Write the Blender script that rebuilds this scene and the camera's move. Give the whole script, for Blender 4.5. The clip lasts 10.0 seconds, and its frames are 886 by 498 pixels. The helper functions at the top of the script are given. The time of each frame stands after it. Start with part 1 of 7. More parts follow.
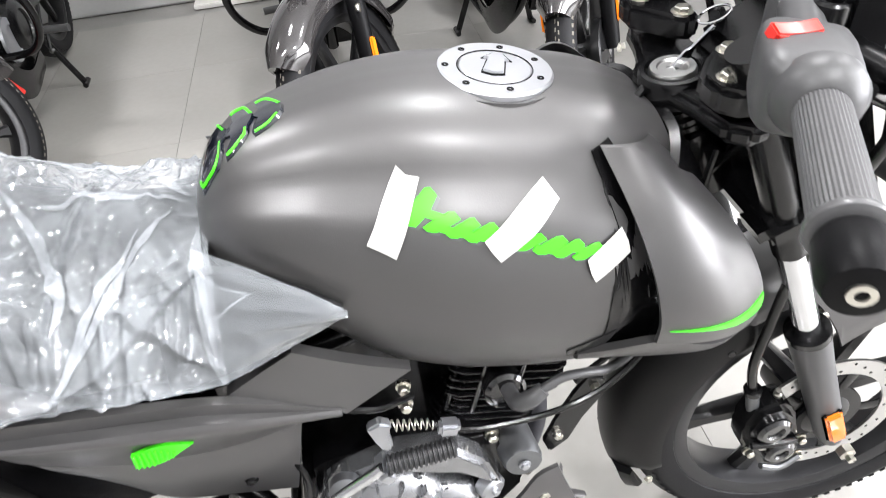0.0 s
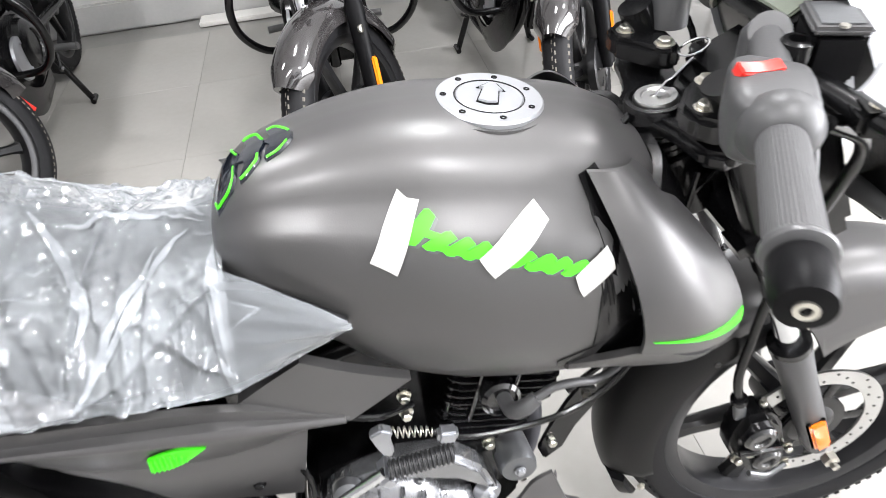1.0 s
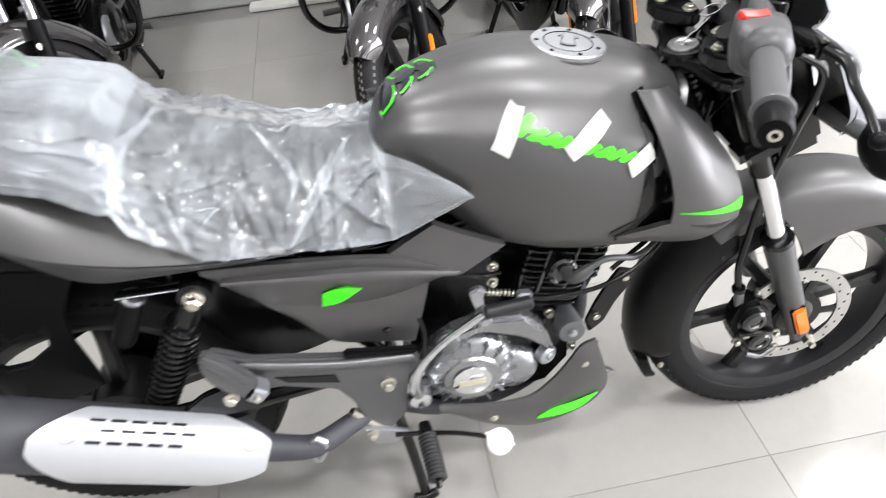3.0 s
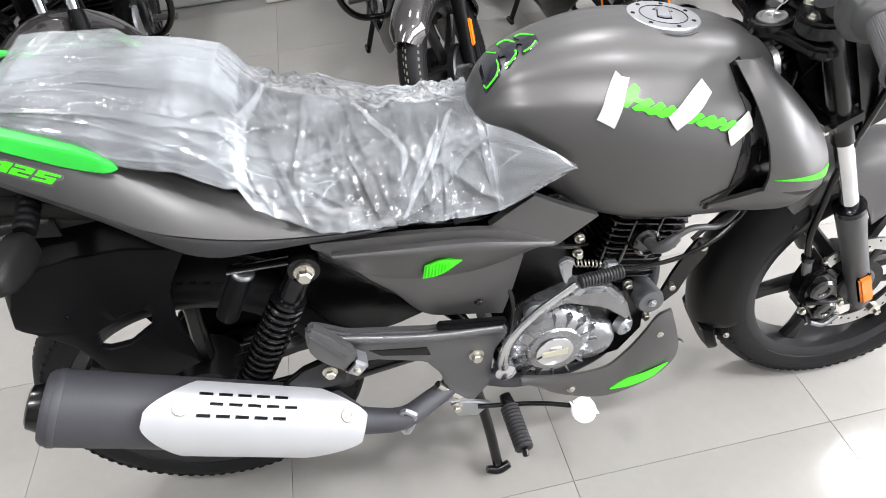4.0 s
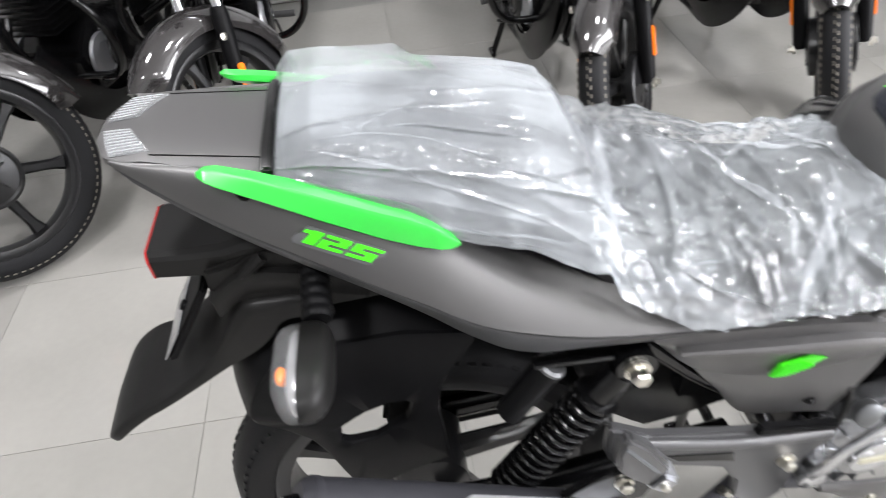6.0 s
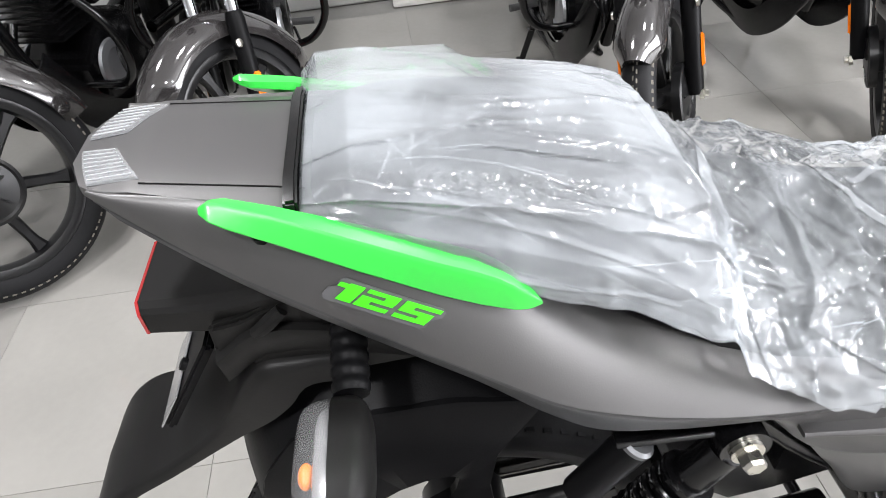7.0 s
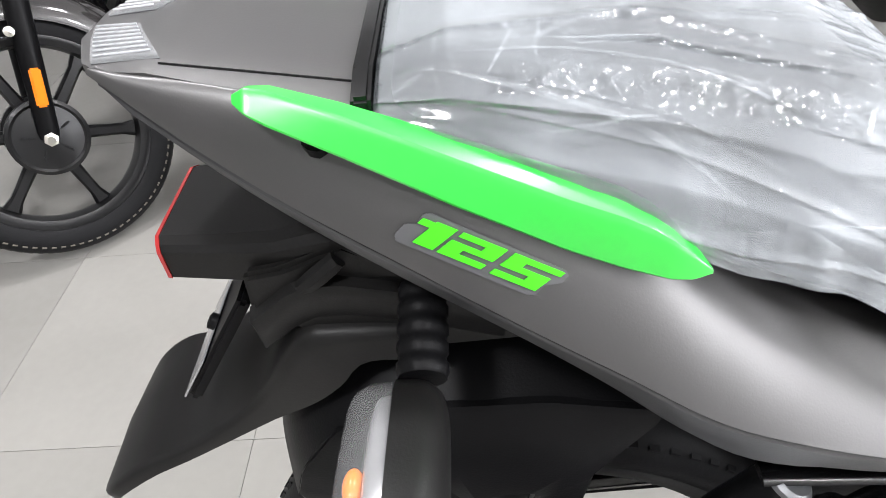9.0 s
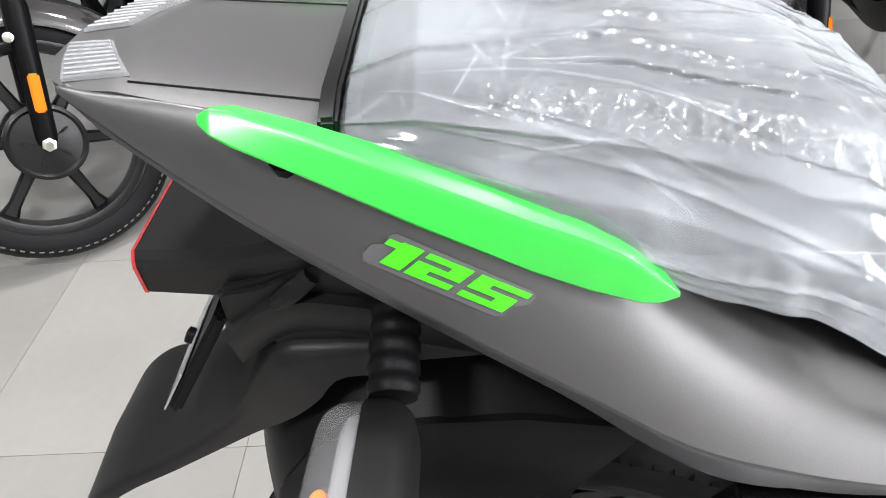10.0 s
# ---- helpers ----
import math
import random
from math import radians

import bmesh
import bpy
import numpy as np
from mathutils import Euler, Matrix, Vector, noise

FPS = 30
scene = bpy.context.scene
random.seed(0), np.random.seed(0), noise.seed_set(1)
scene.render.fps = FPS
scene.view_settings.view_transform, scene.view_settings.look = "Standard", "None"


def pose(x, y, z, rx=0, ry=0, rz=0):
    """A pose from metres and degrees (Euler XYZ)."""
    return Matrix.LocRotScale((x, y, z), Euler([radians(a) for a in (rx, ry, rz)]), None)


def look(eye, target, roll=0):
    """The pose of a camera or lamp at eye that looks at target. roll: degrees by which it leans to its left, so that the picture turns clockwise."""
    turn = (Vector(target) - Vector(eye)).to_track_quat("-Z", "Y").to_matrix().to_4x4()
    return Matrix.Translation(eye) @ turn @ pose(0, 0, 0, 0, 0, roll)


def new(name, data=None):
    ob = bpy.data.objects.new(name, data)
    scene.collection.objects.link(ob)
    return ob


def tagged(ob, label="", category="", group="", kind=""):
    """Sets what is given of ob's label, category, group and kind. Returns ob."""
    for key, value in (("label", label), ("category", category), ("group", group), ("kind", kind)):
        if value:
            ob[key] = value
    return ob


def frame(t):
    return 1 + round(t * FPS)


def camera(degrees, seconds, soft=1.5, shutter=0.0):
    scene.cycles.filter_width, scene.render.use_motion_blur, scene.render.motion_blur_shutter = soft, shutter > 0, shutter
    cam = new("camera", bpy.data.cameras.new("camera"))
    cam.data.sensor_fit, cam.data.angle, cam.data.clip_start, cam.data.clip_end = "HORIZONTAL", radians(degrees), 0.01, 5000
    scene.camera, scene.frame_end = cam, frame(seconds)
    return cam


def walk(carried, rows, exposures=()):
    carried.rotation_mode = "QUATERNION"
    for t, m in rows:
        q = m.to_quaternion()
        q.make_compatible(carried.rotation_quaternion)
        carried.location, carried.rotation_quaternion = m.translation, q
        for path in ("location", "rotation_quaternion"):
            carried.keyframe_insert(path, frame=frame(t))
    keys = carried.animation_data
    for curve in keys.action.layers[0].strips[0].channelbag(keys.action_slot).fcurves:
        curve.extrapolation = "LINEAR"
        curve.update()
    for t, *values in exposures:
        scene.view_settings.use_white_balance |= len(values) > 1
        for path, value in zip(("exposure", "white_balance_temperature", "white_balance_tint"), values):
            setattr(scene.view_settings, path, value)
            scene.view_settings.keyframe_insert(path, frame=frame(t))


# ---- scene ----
cam = camera(67.6, 10.0, soft=0.85, shutter=0.5)
PATH = [
    (0, (0.817, -0.566, 1.207), (0.999, 0.913, -0.127), -6.0),
    (0.5, (0.822, -0.526, 1.206), (1.007, 0.962, -0.117), -5.9),
    (1, (0.817, -0.596, 1.24), (1.002, 0.906, -0.067), -6.0),
    (1.5, (0.811, -0.708, 1.287), (0.993, 0.789, -0.026), -5.9),
    (2, (0.798, -0.773, 1.306), (0.972, 0.719, -0.015), -5.8),
    (2.5, (0.757, -0.817, 1.315), (0.924, 0.675, -0.006), -5.7),
    (3, (0.638, -0.889, 1.335), (0.812, 0.608, 0.021), -5.4),
    (3.2, (0.573, -0.915, 1.34), (0.748, 0.581, 0.024), -5.5),
    (4.3, (0.426, -0.868, 1.335), (0.661, 0.595, -0.008), -6.2),
    (4.5, (0.384, -0.836, 1.33), (0.701, 0.608, -0.018), -5.6),
    (5, (0.294, -0.774, 1.311), (0.645, 0.672, -0.025), -6.3),
    (5.5, (0.194, -0.689, 1.312), (0.454, 0.782, -0.018), -6.3),
    (6, (0.121, -0.588, 1.292), (0.224, 0.899, -0.041), -6.1),
    (6.2, (0.098, -0.54, 1.276), (0.172, 0.948, -0.058), -6.2),
    (7.3, (0.089, -0.446, 1.217), (0.156, 1.073, -0.083), -6.6),
    (7.5, (0.102, -0.441, 1.212), (0.137, 1.071, -0.097), -7.1),
    (8, (0.097, -0.433, 1.175), (0.055, 1.076, -0.137), -6.4),
    (8.5, (0.063, -0.385, 1.154), (-0.021, 1.124, -0.156), -6.4),
    (9, (0.059, -0.368, 1.116), (-0.05, 1.14, -0.192), -6.4),
    (9.5, (0.068, -0.365, 1.121), (-0.049, 1.141, -0.189), -6.4),
    (10, (0.077, -0.362, 1.12), (-0.041, 1.155, -0.178), -6.2),
]
walk(cam, [(t, look(eye, target, roll)) for t, eye, target, roll in PATH], [(0, 0.32), (1.5, 0.28), (2.0, 0.06), (2.5, 0.01), (3.2, -0.04), (4.5, -0.06), (6.0, 0.0), (7.5, 0.06), (10.0, 0.09)])

# ---- world and light ----
world = bpy.data.worlds.new("world")
scene.world = world
world.use_nodes = True
world.node_tree.nodes["Background"].inputs["Color"].default_value = (0.9, 0.95, 1.0, 1)
world.node_tree.nodes["Background"].inputs["Strength"].default_value = 0.8

CEIL = 3.0


def panel_lamp(x, y, sx, sy, power):
    data = bpy.data.lights.new("panel_light", "AREA")
    data.shape, data.size, data.energy = "DISK", sx, power
    data.color = (0.985, 0.975, 1.0)
    ob = new("panel_light", data)
    ob.matrix_world = pose(x, y, CEIL - 0.06)
    return ob


LAMPS = [(x, y) for x in (-0.67, 1.36, 3.39) for y in (-1.22, 0.85)]
for lx, ly in LAMPS:
    panel_lamp(lx, ly, 0.34, 0.34, 38.0 if ly > 0 else 46.0)
# daylight through the glazed shop front behind the camera
day = bpy.data.lights.new("shopfront_daylight", "AREA")
day.shape, day.size, day.size_y, day.energy = "RECTANGLE", 3.7, 2.3, 460.0
day.color = (0.955, 0.955, 1.0)
sky = new("shopfront_daylight", day)
sky.matrix_world = pose(5.16, -1.25, 1.45, 90, 0, 90)

# ---- materials ----


def material(name, colour, rough=0.5, metal=0.0, spread=0.12, grain=300.0, bump=0.08, coat=0.0, blotch=6.0, spec=0.5, coat_rough=0.06):
    """A plain surface with fine grain, broad tone shifts and uneven gloss."""
    m = bpy.data.materials.new(name)
    m.use_nodes = True
    nt = m.node_tree
    p = nt.nodes["Principled BSDF"]
    tc = nt.nodes.new("ShaderNodeTexCoord")
    big = nt.nodes.new("ShaderNodeTexNoise")
    big.inputs["Scale"].default_value, big.inputs["Detail"].default_value = blotch, 5
    fine = nt.nodes.new("ShaderNodeTexNoise")
    fine.inputs["Scale"].default_value, fine.inputs["Detail"].default_value = grain, 3
    nt.links.new(tc.outputs["Object"], big.inputs["Vector"])
    nt.links.new(tc.outputs["Object"], fine.inputs["Vector"])
    ramp = nt.nodes.new("ShaderNodeMix")
    ramp.data_type = "RGBA"
    lo = [c * (1 - spread) for c in colour]
    hi = [min(1, c * (1 + spread)) for c in colour]
    ramp.inputs["A"].default_value, ramp.inputs["B"].default_value = (*lo, 1), (*hi, 1)
    add = nt.nodes.new("ShaderNodeMath")
    add.operation = "MULTIPLY_ADD"
    nt.links.new(fine.outputs["Fac"], add.inputs[0])
    add.inputs[1].default_value = 0.35
    nt.links.new(big.outputs["Fac"], add.inputs[2])
    nt.links.new(add.outputs[0], ramp.inputs["Factor"])
    nt.links.new(ramp.outputs["Result"], p.inputs["Base Color"])
    mr = nt.nodes.new("ShaderNodeMapRange")
    mr.inputs["To Min"].default_value, mr.inputs["To Max"].default_value = max(0.02, rough * 0.85), min(1, rough * 1.18)
    nt.links.new(big.outputs["Fac"], mr.inputs["Value"])
    nt.links.new(mr.outputs["Result"], p.inputs["Roughness"])
    p.inputs["Metallic"].default_value = metal
    p.inputs["Coat Weight"].default_value = coat
    p.inputs["Coat Roughness"].default_value = coat_rough
    p.inputs["Specular IOR Level"].default_value = spec
    if bump:
        b = nt.nodes.new("ShaderNodeBump")
        b.inputs["Strength"].default_value, b.inputs["Distance"].default_value = bump, 0.001
        nt.links.new(fine.outputs["Fac"], b.inputs["Height"])
        nt.links.new(b.outputs["Normal"], p.inputs["Normal"])
    return m


def clear(name, colour, alpha, rough, wrinkle=0.0, scale=30.0):
    """Thin see-through plastic or glass."""
    m = bpy.data.materials.new(name)
    m.use_nodes = True
    nt = m.node_tree
    p = nt.nodes["Principled BSDF"]
    p.inputs["Base Color"].default_value = (*colour, 1)
    p.inputs["Roughness"].default_value = rough
    p.inputs["IOR"].default_value = 1.5
    p.inputs["Alpha"].default_value = alpha
    if wrinkle:
        tc = nt.nodes.new("ShaderNodeTexCoord")
        warp = nt.nodes.new("ShaderNodeTexNoise")
        warp.inputs["Scale"].default_value, warp.inputs["Detail"].default_value = scale * 0.4, 2
        nt.links.new(tc.outputs["Object"], warp.inputs["Vector"])
        mixv = nt.nodes.new("ShaderNodeMix")
        mixv.data_type = "VECTOR"
        mixv.inputs["Factor"].default_value = 0.12
        nt.links.new(tc.outputs["Object"], mixv.inputs["A"])
        nt.links.new(warp.outputs["Color"], mixv.inputs["B"])
        n = nt.nodes.new("ShaderNodeTexNoise")
        n.noise_type = "RIDGED_MULTIFRACTAL"
        n.inputs["Scale"].default_value, n.inputs["Detail"].default_value = scale, 3
        nt.links.new(mixv.outputs["Result"], n.inputs["Vector"])
        b = nt.nodes.new("ShaderNodeBump")
        b.inputs["Strength"].default_value, b.inputs["Distance"].default_value = wrinkle, 0.004
        nt.links.new(n.outputs["Fac"], b.inputs["Height"])
        nt.links.new(b.outputs["Normal"], p.inputs["Normal"])
        mr = nt.nodes.new("ShaderNodeMapRange")
        mr.inputs["From Min"].default_value, mr.inputs["From Max"].default_value = 0.3, 1.6
        mr.inputs["To Min"].default_value, mr.inputs["To Max"].default_value = alpha * 0.75, min(1, alpha * 1.8)
        nt.links.new(n.outputs["Fac"], mr.inputs["Value"])
        nt.links.new(mr.outputs["Result"], p.inputs["Alpha"])
    return m


def film_material(name, thin, thick):
    """Thin clear film: hazy, thin to thick haze, with narrow white creases."""
    m = bpy.data.materials.new(name)
    m.use_nodes = True
    nt = m.node_tree
    p = nt.nodes["Principled BSDF"]
    tc = nt.nodes.new("ShaderNodeTexCoord")
    cloud = nt.nodes.new("ShaderNodeTexNoise")
    cloud.inputs["Scale"].default_value, cloud.inputs["Detail"].default_value = 9.0, 3
    nt.links.new(tc.outputs["Object"], cloud.inputs["Vector"])
    veil = nt.nodes.new("ShaderNodeMapRange")
    veil.inputs["From Min"].default_value, veil.inputs["From Max"].default_value = 0.40, 0.62
    veil.inputs["To Min"].default_value, veil.inputs["To Max"].default_value = thin, thick
    nt.links.new(cloud.outputs["Fac"], veil.inputs["Value"])
    total, hgt = None, None
    for scale, stretch, width, rot, gain, relief in ((9.0, (0.5, 2.2, 1.6), 0.012, 0.6, 0.16, 0.5), (17.0, (1.9, 0.7, 0.9), 0.018, -0.7, 0.07, 0.6)):
        mp = nt.nodes.new("ShaderNodeMapping")
        mp.inputs["Scale"].default_value = stretch
        mp.inputs["Rotation"].default_value = (0.3, rot, 0.4)
        nt.links.new(tc.outputs["Object"], mp.inputs["Vector"])
        edge = nt.nodes.new("ShaderNodeTexVoronoi")
        edge.feature = "DISTANCE_TO_EDGE"
        edge.inputs["Scale"].default_value = scale
        nt.links.new(mp.outputs["Vector"], edge.inputs["Vector"])
        mr = nt.nodes.new("ShaderNodeMapRange")
        mr.interpolation_type = "SMOOTHSTEP"
        mr.inputs["From Min"].default_value, mr.inputs["From Max"].default_value = 0.0, width * 1.6
        mr.inputs["To Min"].default_value, mr.inputs["To Max"].default_value = 1.0, 0.0
        nt.links.new(edge.outputs["Distance"], mr.inputs["Value"])
        worn = nt.nodes.new("ShaderNodeTexNoise")
        worn.inputs["Scale"].default_value = scale * 1.3
        nt.links.new(tc.outputs["Object"], worn.inputs["Vector"])
        fade = nt.nodes.new("ShaderNodeMapRange")
        fade.inputs["From Min"].default_value, fade.inputs["From Max"].default_value = 0.42, 0.68
        nt.links.new(worn.outputs["Fac"], fade.inputs["Value"])
        crease = nt.nodes.new("ShaderNodeMath")
        crease.operation = "MULTIPLY"
        nt.links.new(mr.outputs["Result"], crease.inputs[0])
        nt.links.new(fade.outputs["Result"], crease.inputs[1])
        mul = nt.nodes.new("ShaderNodeMath")
        mul.operation = "MULTIPLY_ADD"
        nt.links.new(crease.outputs[0], mul.inputs[0])
        mul.inputs[1].default_value = gain
        if total is None:
            nt.links.new(veil.outputs["Result"], mul.inputs[2])
        else:
            nt.links.new(total, mul.inputs[2])
        total = mul.outputs[0]
        up = nt.nodes.new("ShaderNodeMath")
        up.operation = "MULTIPLY_ADD"
        nt.links.new(edge.outputs["Distance"], up.inputs[0])
        up.inputs[1].default_value = -relief
        if hgt is None:
            up.inputs[2].default_value = 0.0
        else:
            nt.links.new(hgt, up.inputs[2])
        hgt = up.outputs[0]
    mp = nt.nodes.new("ShaderNodeMapping")
    mp.inputs["Scale"].default_value = (0.35, 1.6, 1.2)
    mp.inputs["Rotation"].default_value = (0.2, 0.9, 0.3)
    nt.links.new(tc.outputs["Object"], mp.inputs["Vector"])
    crimp = nt.nodes.new("ShaderNodeTexNoise")
    crimp.noise_type = "RIDGED_MULTIFRACTAL"
    crimp.inputs["Scale"].default_value, crimp.inputs["Detail"].default_value = 60.0, 2
    nt.links.new(mp.outputs["Vector"], crimp.inputs["Vector"])
    more = nt.nodes.new("ShaderNodeMath")
    more.operation = "MULTIPLY_ADD"
    nt.links.new(crimp.outputs["Fac"], more.inputs[0])
    more.inputs[1].default_value = 0.03
    nt.links.new(hgt, more.inputs[2])
    hgt = more.outputs[0]
    b = nt.nodes.new("ShaderNodeBump")
    b.inputs["Strength"].default_value, b.inputs["Distance"].default_value = 0.4, 0.0012
    nt.links.new(hgt, b.inputs["Height"])
    haze = nt.nodes.new("ShaderNodeBsdfDiffuse")
    haze.inputs["Color"].default_value = (0.87, 0.93, 0.98, 1)
    nt.links.new(b.outputs["Normal"], haze.inputs["Normal"])
    open_bsdf = nt.nodes.new("ShaderNodeBsdfTransparent")
    body = nt.nodes.new("ShaderNodeMixShader")
    nt.links.new(total, body.inputs["Fac"])
    nt.links.new(open_bsdf.outputs["BSDF"], body.inputs[1])
    nt.links.new(haze.outputs["BSDF"], body.inputs[2])
    gloss = nt.nodes.new("ShaderNodeBsdfGlossy")
    gloss.inputs["Roughness"].default_value = 0.12
    nt.links.new(b.outputs["Normal"], gloss.inputs["Normal"])
    fres = nt.nodes.new("ShaderNodeFresnel")
    fres.inputs["IOR"].default_value = 1.52
    nt.links.new(b.outputs["Normal"], fres.inputs["Normal"])
    whole = nt.nodes.new("ShaderNodeMixShader")
    nt.links.new(fres.outputs["Fac"], whole.inputs["Fac"])
    nt.links.new(body.outputs["Shader"], whole.inputs[1])
    nt.links.new(gloss.outputs["BSDF"], whole.inputs[2])
    nt.links.new(whole.outputs["Shader"], nt.nodes["Material Output"].inputs["Surface"])
    nt.nodes.remove(p)
    return m


SATIN = material("satin_dark_grey_paint", (0.094, 0.092, 0.0915), 0.45, 0.70, 0.10, 700, 0.07, coat=0.38, spec=0.5, coat_rough=0.29)
FINM = material("glossy_black_casting", (0.004, 0.004, 0.0045), 0.16, 0.1, 0.2, 260, 0.1, coat=0.6, spec=0.6)
PEGM = material("footrest_rubber", (0.018, 0.018, 0.019), 0.45, 0, 0.2, 300, 0.2)
MATT = material("matt_black_plastic", (0.0042, 0.0042, 0.0046), 0.42, 0, 0.2, 500, 0.15, spec=0.09)
BLACK = material("black_enamel", (0.003, 0.003, 0.0033), 0.22, 0, 0.2, 300, 0.05, spec=0.4)
MUDM = material("satin_black_plastic", (0.0075, 0.0073, 0.0071), 0.40, 0, 0.15, 600, 0.12, spec=0.20)
# the cowl's satin paint again, darkened for the shade under the fold
SKIRT = material("satin_grey_paint_shaded", (0.075, 0.075, 0.078), 0.40, 0.5, 0.10, 700, 0.07, spec=0.5)
RUBBER = material("tyre_rubber", (0.008, 0.008, 0.0088), 0.55, 0, 0.25, 250, 0.25, spec=0.18)
DUSTY = material("dusty_tyre_rubber", (0.120, 0.110, 0.092), 0.8, 0, 0.3, 120, 0.3, blotch=14)
GRIPM = material("grip_rubber", (0.07, 0.07, 0.071), 0.34, 0, 0.15, 300, 0.2)
RIM = material("black_alloy", (0.007, 0.007, 0.0075), 0.3, 0.2, 0.15, 300, 0.05)
GREYRIM = material("grey_alloy", (0.032, 0.032, 0.034), 0.33, 0.6, 0.12, 300, 0.05)
ALLOY = material("cast_aluminium", (0.42, 0.43, 0.45), 0.36, 0.9, 0.12, 180, 0.2, blotch=25)
CAST = material("dark_cast_aluminium", (0.28, 0.285, 0.295), 0.26, 0.85, 0.2, 160, 0.2, coat=0.5, blotch=30)
CASE = material("engine_casting", (0.16, 0.165, 0.17), 0.4, 0.8, 0.15, 220, 0.25, blotch=20)
STEEL = material("zinc_plated_steel", (0.6, 0.58, 0.52), 0.28, 1.0, 0.15, 200, 0.05, blotch=40)
LEVERM = material("bright_plated_steel", (0.66, 0.67, 0.69), 0.20, 1.0, 0.08, 200, 0.04, blotch=30)
# grey fairing paint, lightened to carry the glare of the shop window
FAIRM = material("glare_pale_fairing_paint", (0.42, 0.43, 0.45), 0.32, 0.35, 0.05, 900, 0.03)
CHROME = material("chrome", (0.75, 0.76, 0.78), 0.08, 1.0, 0.04, 200, 0.0)
SILVER = material("silver_paint", (0.52, 0.53, 0.55), 0.33, 0.55, 0.05, 900, 0.03)
HANGER = material("dark_silver_paint", (0.125, 0.125, 0.128), 0.35, 0.6, 0.08, 600, 0.05)
MUFF = material("heatproof_grey_paint", (0.05, 0.05, 0.058), 0.55, 0.2, 0.1, 500, 0.1)
GREEN = material("neon_green_gloss", (0.010, 0.56, 0.035), 0.36, 0, 0.04, 400, 0.0, coat=1.0, spec=0.9, coat_rough=0.22)
LIME = material("lime_green_vinyl", (0.06, 0.78, 0.01), 0.35, 0, 0.05, 300, 0.0)
SEATM = material("black_seat_vinyl", (0.010, 0.010, 0.011), 0.5, 0, 0.2, 500, 0.012, spec=0.3)
TAPE = material("masking_tape", (0.52, 0.515, 0.485), 0.6, 0, 0.06, 120, 0.4, blotch=60)
REDM = material("red_plastic", (0.75, 0.03, 0.02), 0.3, 0, 0.06, 300, 0.0)
DARKRED = material("red_lens", (0.35, 0.02, 0.02), 0.15, 0, 0.1, 300, 0.0, coat=0.5)
ORANGE = material("orange_reflector", (0.80, 0.19, 0.01), 0.2, 0, 0.08, 250, 0.15, coat=0.5)
CAPM = material("satin_cap_alloy", (0.44, 0.45, 0.47), 0.36, 0.75, 0.06, 500, 0.05, blotch=30)
DISC = material("brushed_steel", (0.55, 0.55, 0.54), 0.3, 1.0, 0.1, 400, 0.08, blotch=20)
PODM = material("dark_grey_plastic", (0.055, 0.055, 0.056), 0.42, 0, 0.12, 500, 0.12)
WHITEM = material("white_plastic", (0.8, 0.8, 0.8), 0.35, 0, 0.04, 300, 0.05)
GLOSSY = material("gloss_charcoal_paint", (0.028, 0.026, 0.026), 0.12, 0.2, 0.15, 500, 0.0, coat=1.0)
CEILM = material("white_ceiling_paint", (0.78, 0.78, 0.77), 0.8, 0, 0.04, 100, 0.1, blotch=1.2)
WALLM = material("painted_wall", (0.42, 0.42, 0.42), 0.75, 0, 0.05, 120, 0.2, blotch=1.5)
LEDGE = material("cement_ledge", (0.42, 0.42, 0.41), 0.8, 0, 0.18, 60, 0.4, blotch=5)
LEDGE_PALE = material("pale_marble", (0.66, 0.65, 0.62), 0.35, 0, 0.12, 60, 0.1, blotch=9)
FILM = film_material("clear_wrap", 0.100, 0.20)
FOLDED = film_material("folded_clear_wrap", 0.13, 0.23)
LENS = clear("clear_lens", (0.9, 0.91, 0.92), 0.16, 0.06, 0.25, 90)
REFLECT = material("silvered_reflector", (0.40, 0.40, 0.41), 0.22, 0.6, 0.05, 90, 0.12)
GLASSY = clear("clear_lamp_lens", (0.9, 0.91, 0.92), 0.10, 0.05, 0.15, 60)
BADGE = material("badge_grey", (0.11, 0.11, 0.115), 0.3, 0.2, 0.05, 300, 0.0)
DOME = material("black_resin", (0.006, 0.008, 0.014), 0.08, 0, 0.1, 200, 0.0, coat=1.0)
GLOW = bpy.data.materials.new("lamp_panel")
GLOW.use_nodes = True
GLOW.node_tree.nodes["Principled BSDF"].inputs["Emission Color"].default_value = (0.97, 0.985, 1, 1)
GLOW.node_tree.nodes["Principled BSDF"].inputs["Emission Strength"].default_value = 14.0


def floor_material():
    m = material("floor_tile", (0.300, 0.291, 0.272), 0.14, 0, 0.14, 40, 0.02, blotch=2.2, spec=0.28)
    nt = m.node_tree
    info = nt.nodes.new("ShaderNodeObjectInfo")
    hsv = nt.nodes.new("ShaderNodeHueSaturation")
    mr = nt.nodes.new("ShaderNodeMapRange")
    mr.inputs["To Min"].default_value, mr.inputs["To Max"].default_value = 0.94, 1.06
    nt.links.new(info.outputs["Random"], mr.inputs["Value"])
    nt.links.new(mr.outputs["Result"], hsv.inputs["Value"])
    p = nt.nodes["Principled BSDF"]
    src = p.inputs["Base Color"].links[0].from_socket
    nt.links.new(src, hsv.inputs["Color"])
    nt.links.new(hsv.outputs["Color"], p.inputs["Base Color"])
    return m


TILE = floor_material()
GROUT = material("tile_grout", (0.21, 0.206, 0.195), 0.85, 0, 0.2, 80, 0.3)

# ---- mesh helpers ----


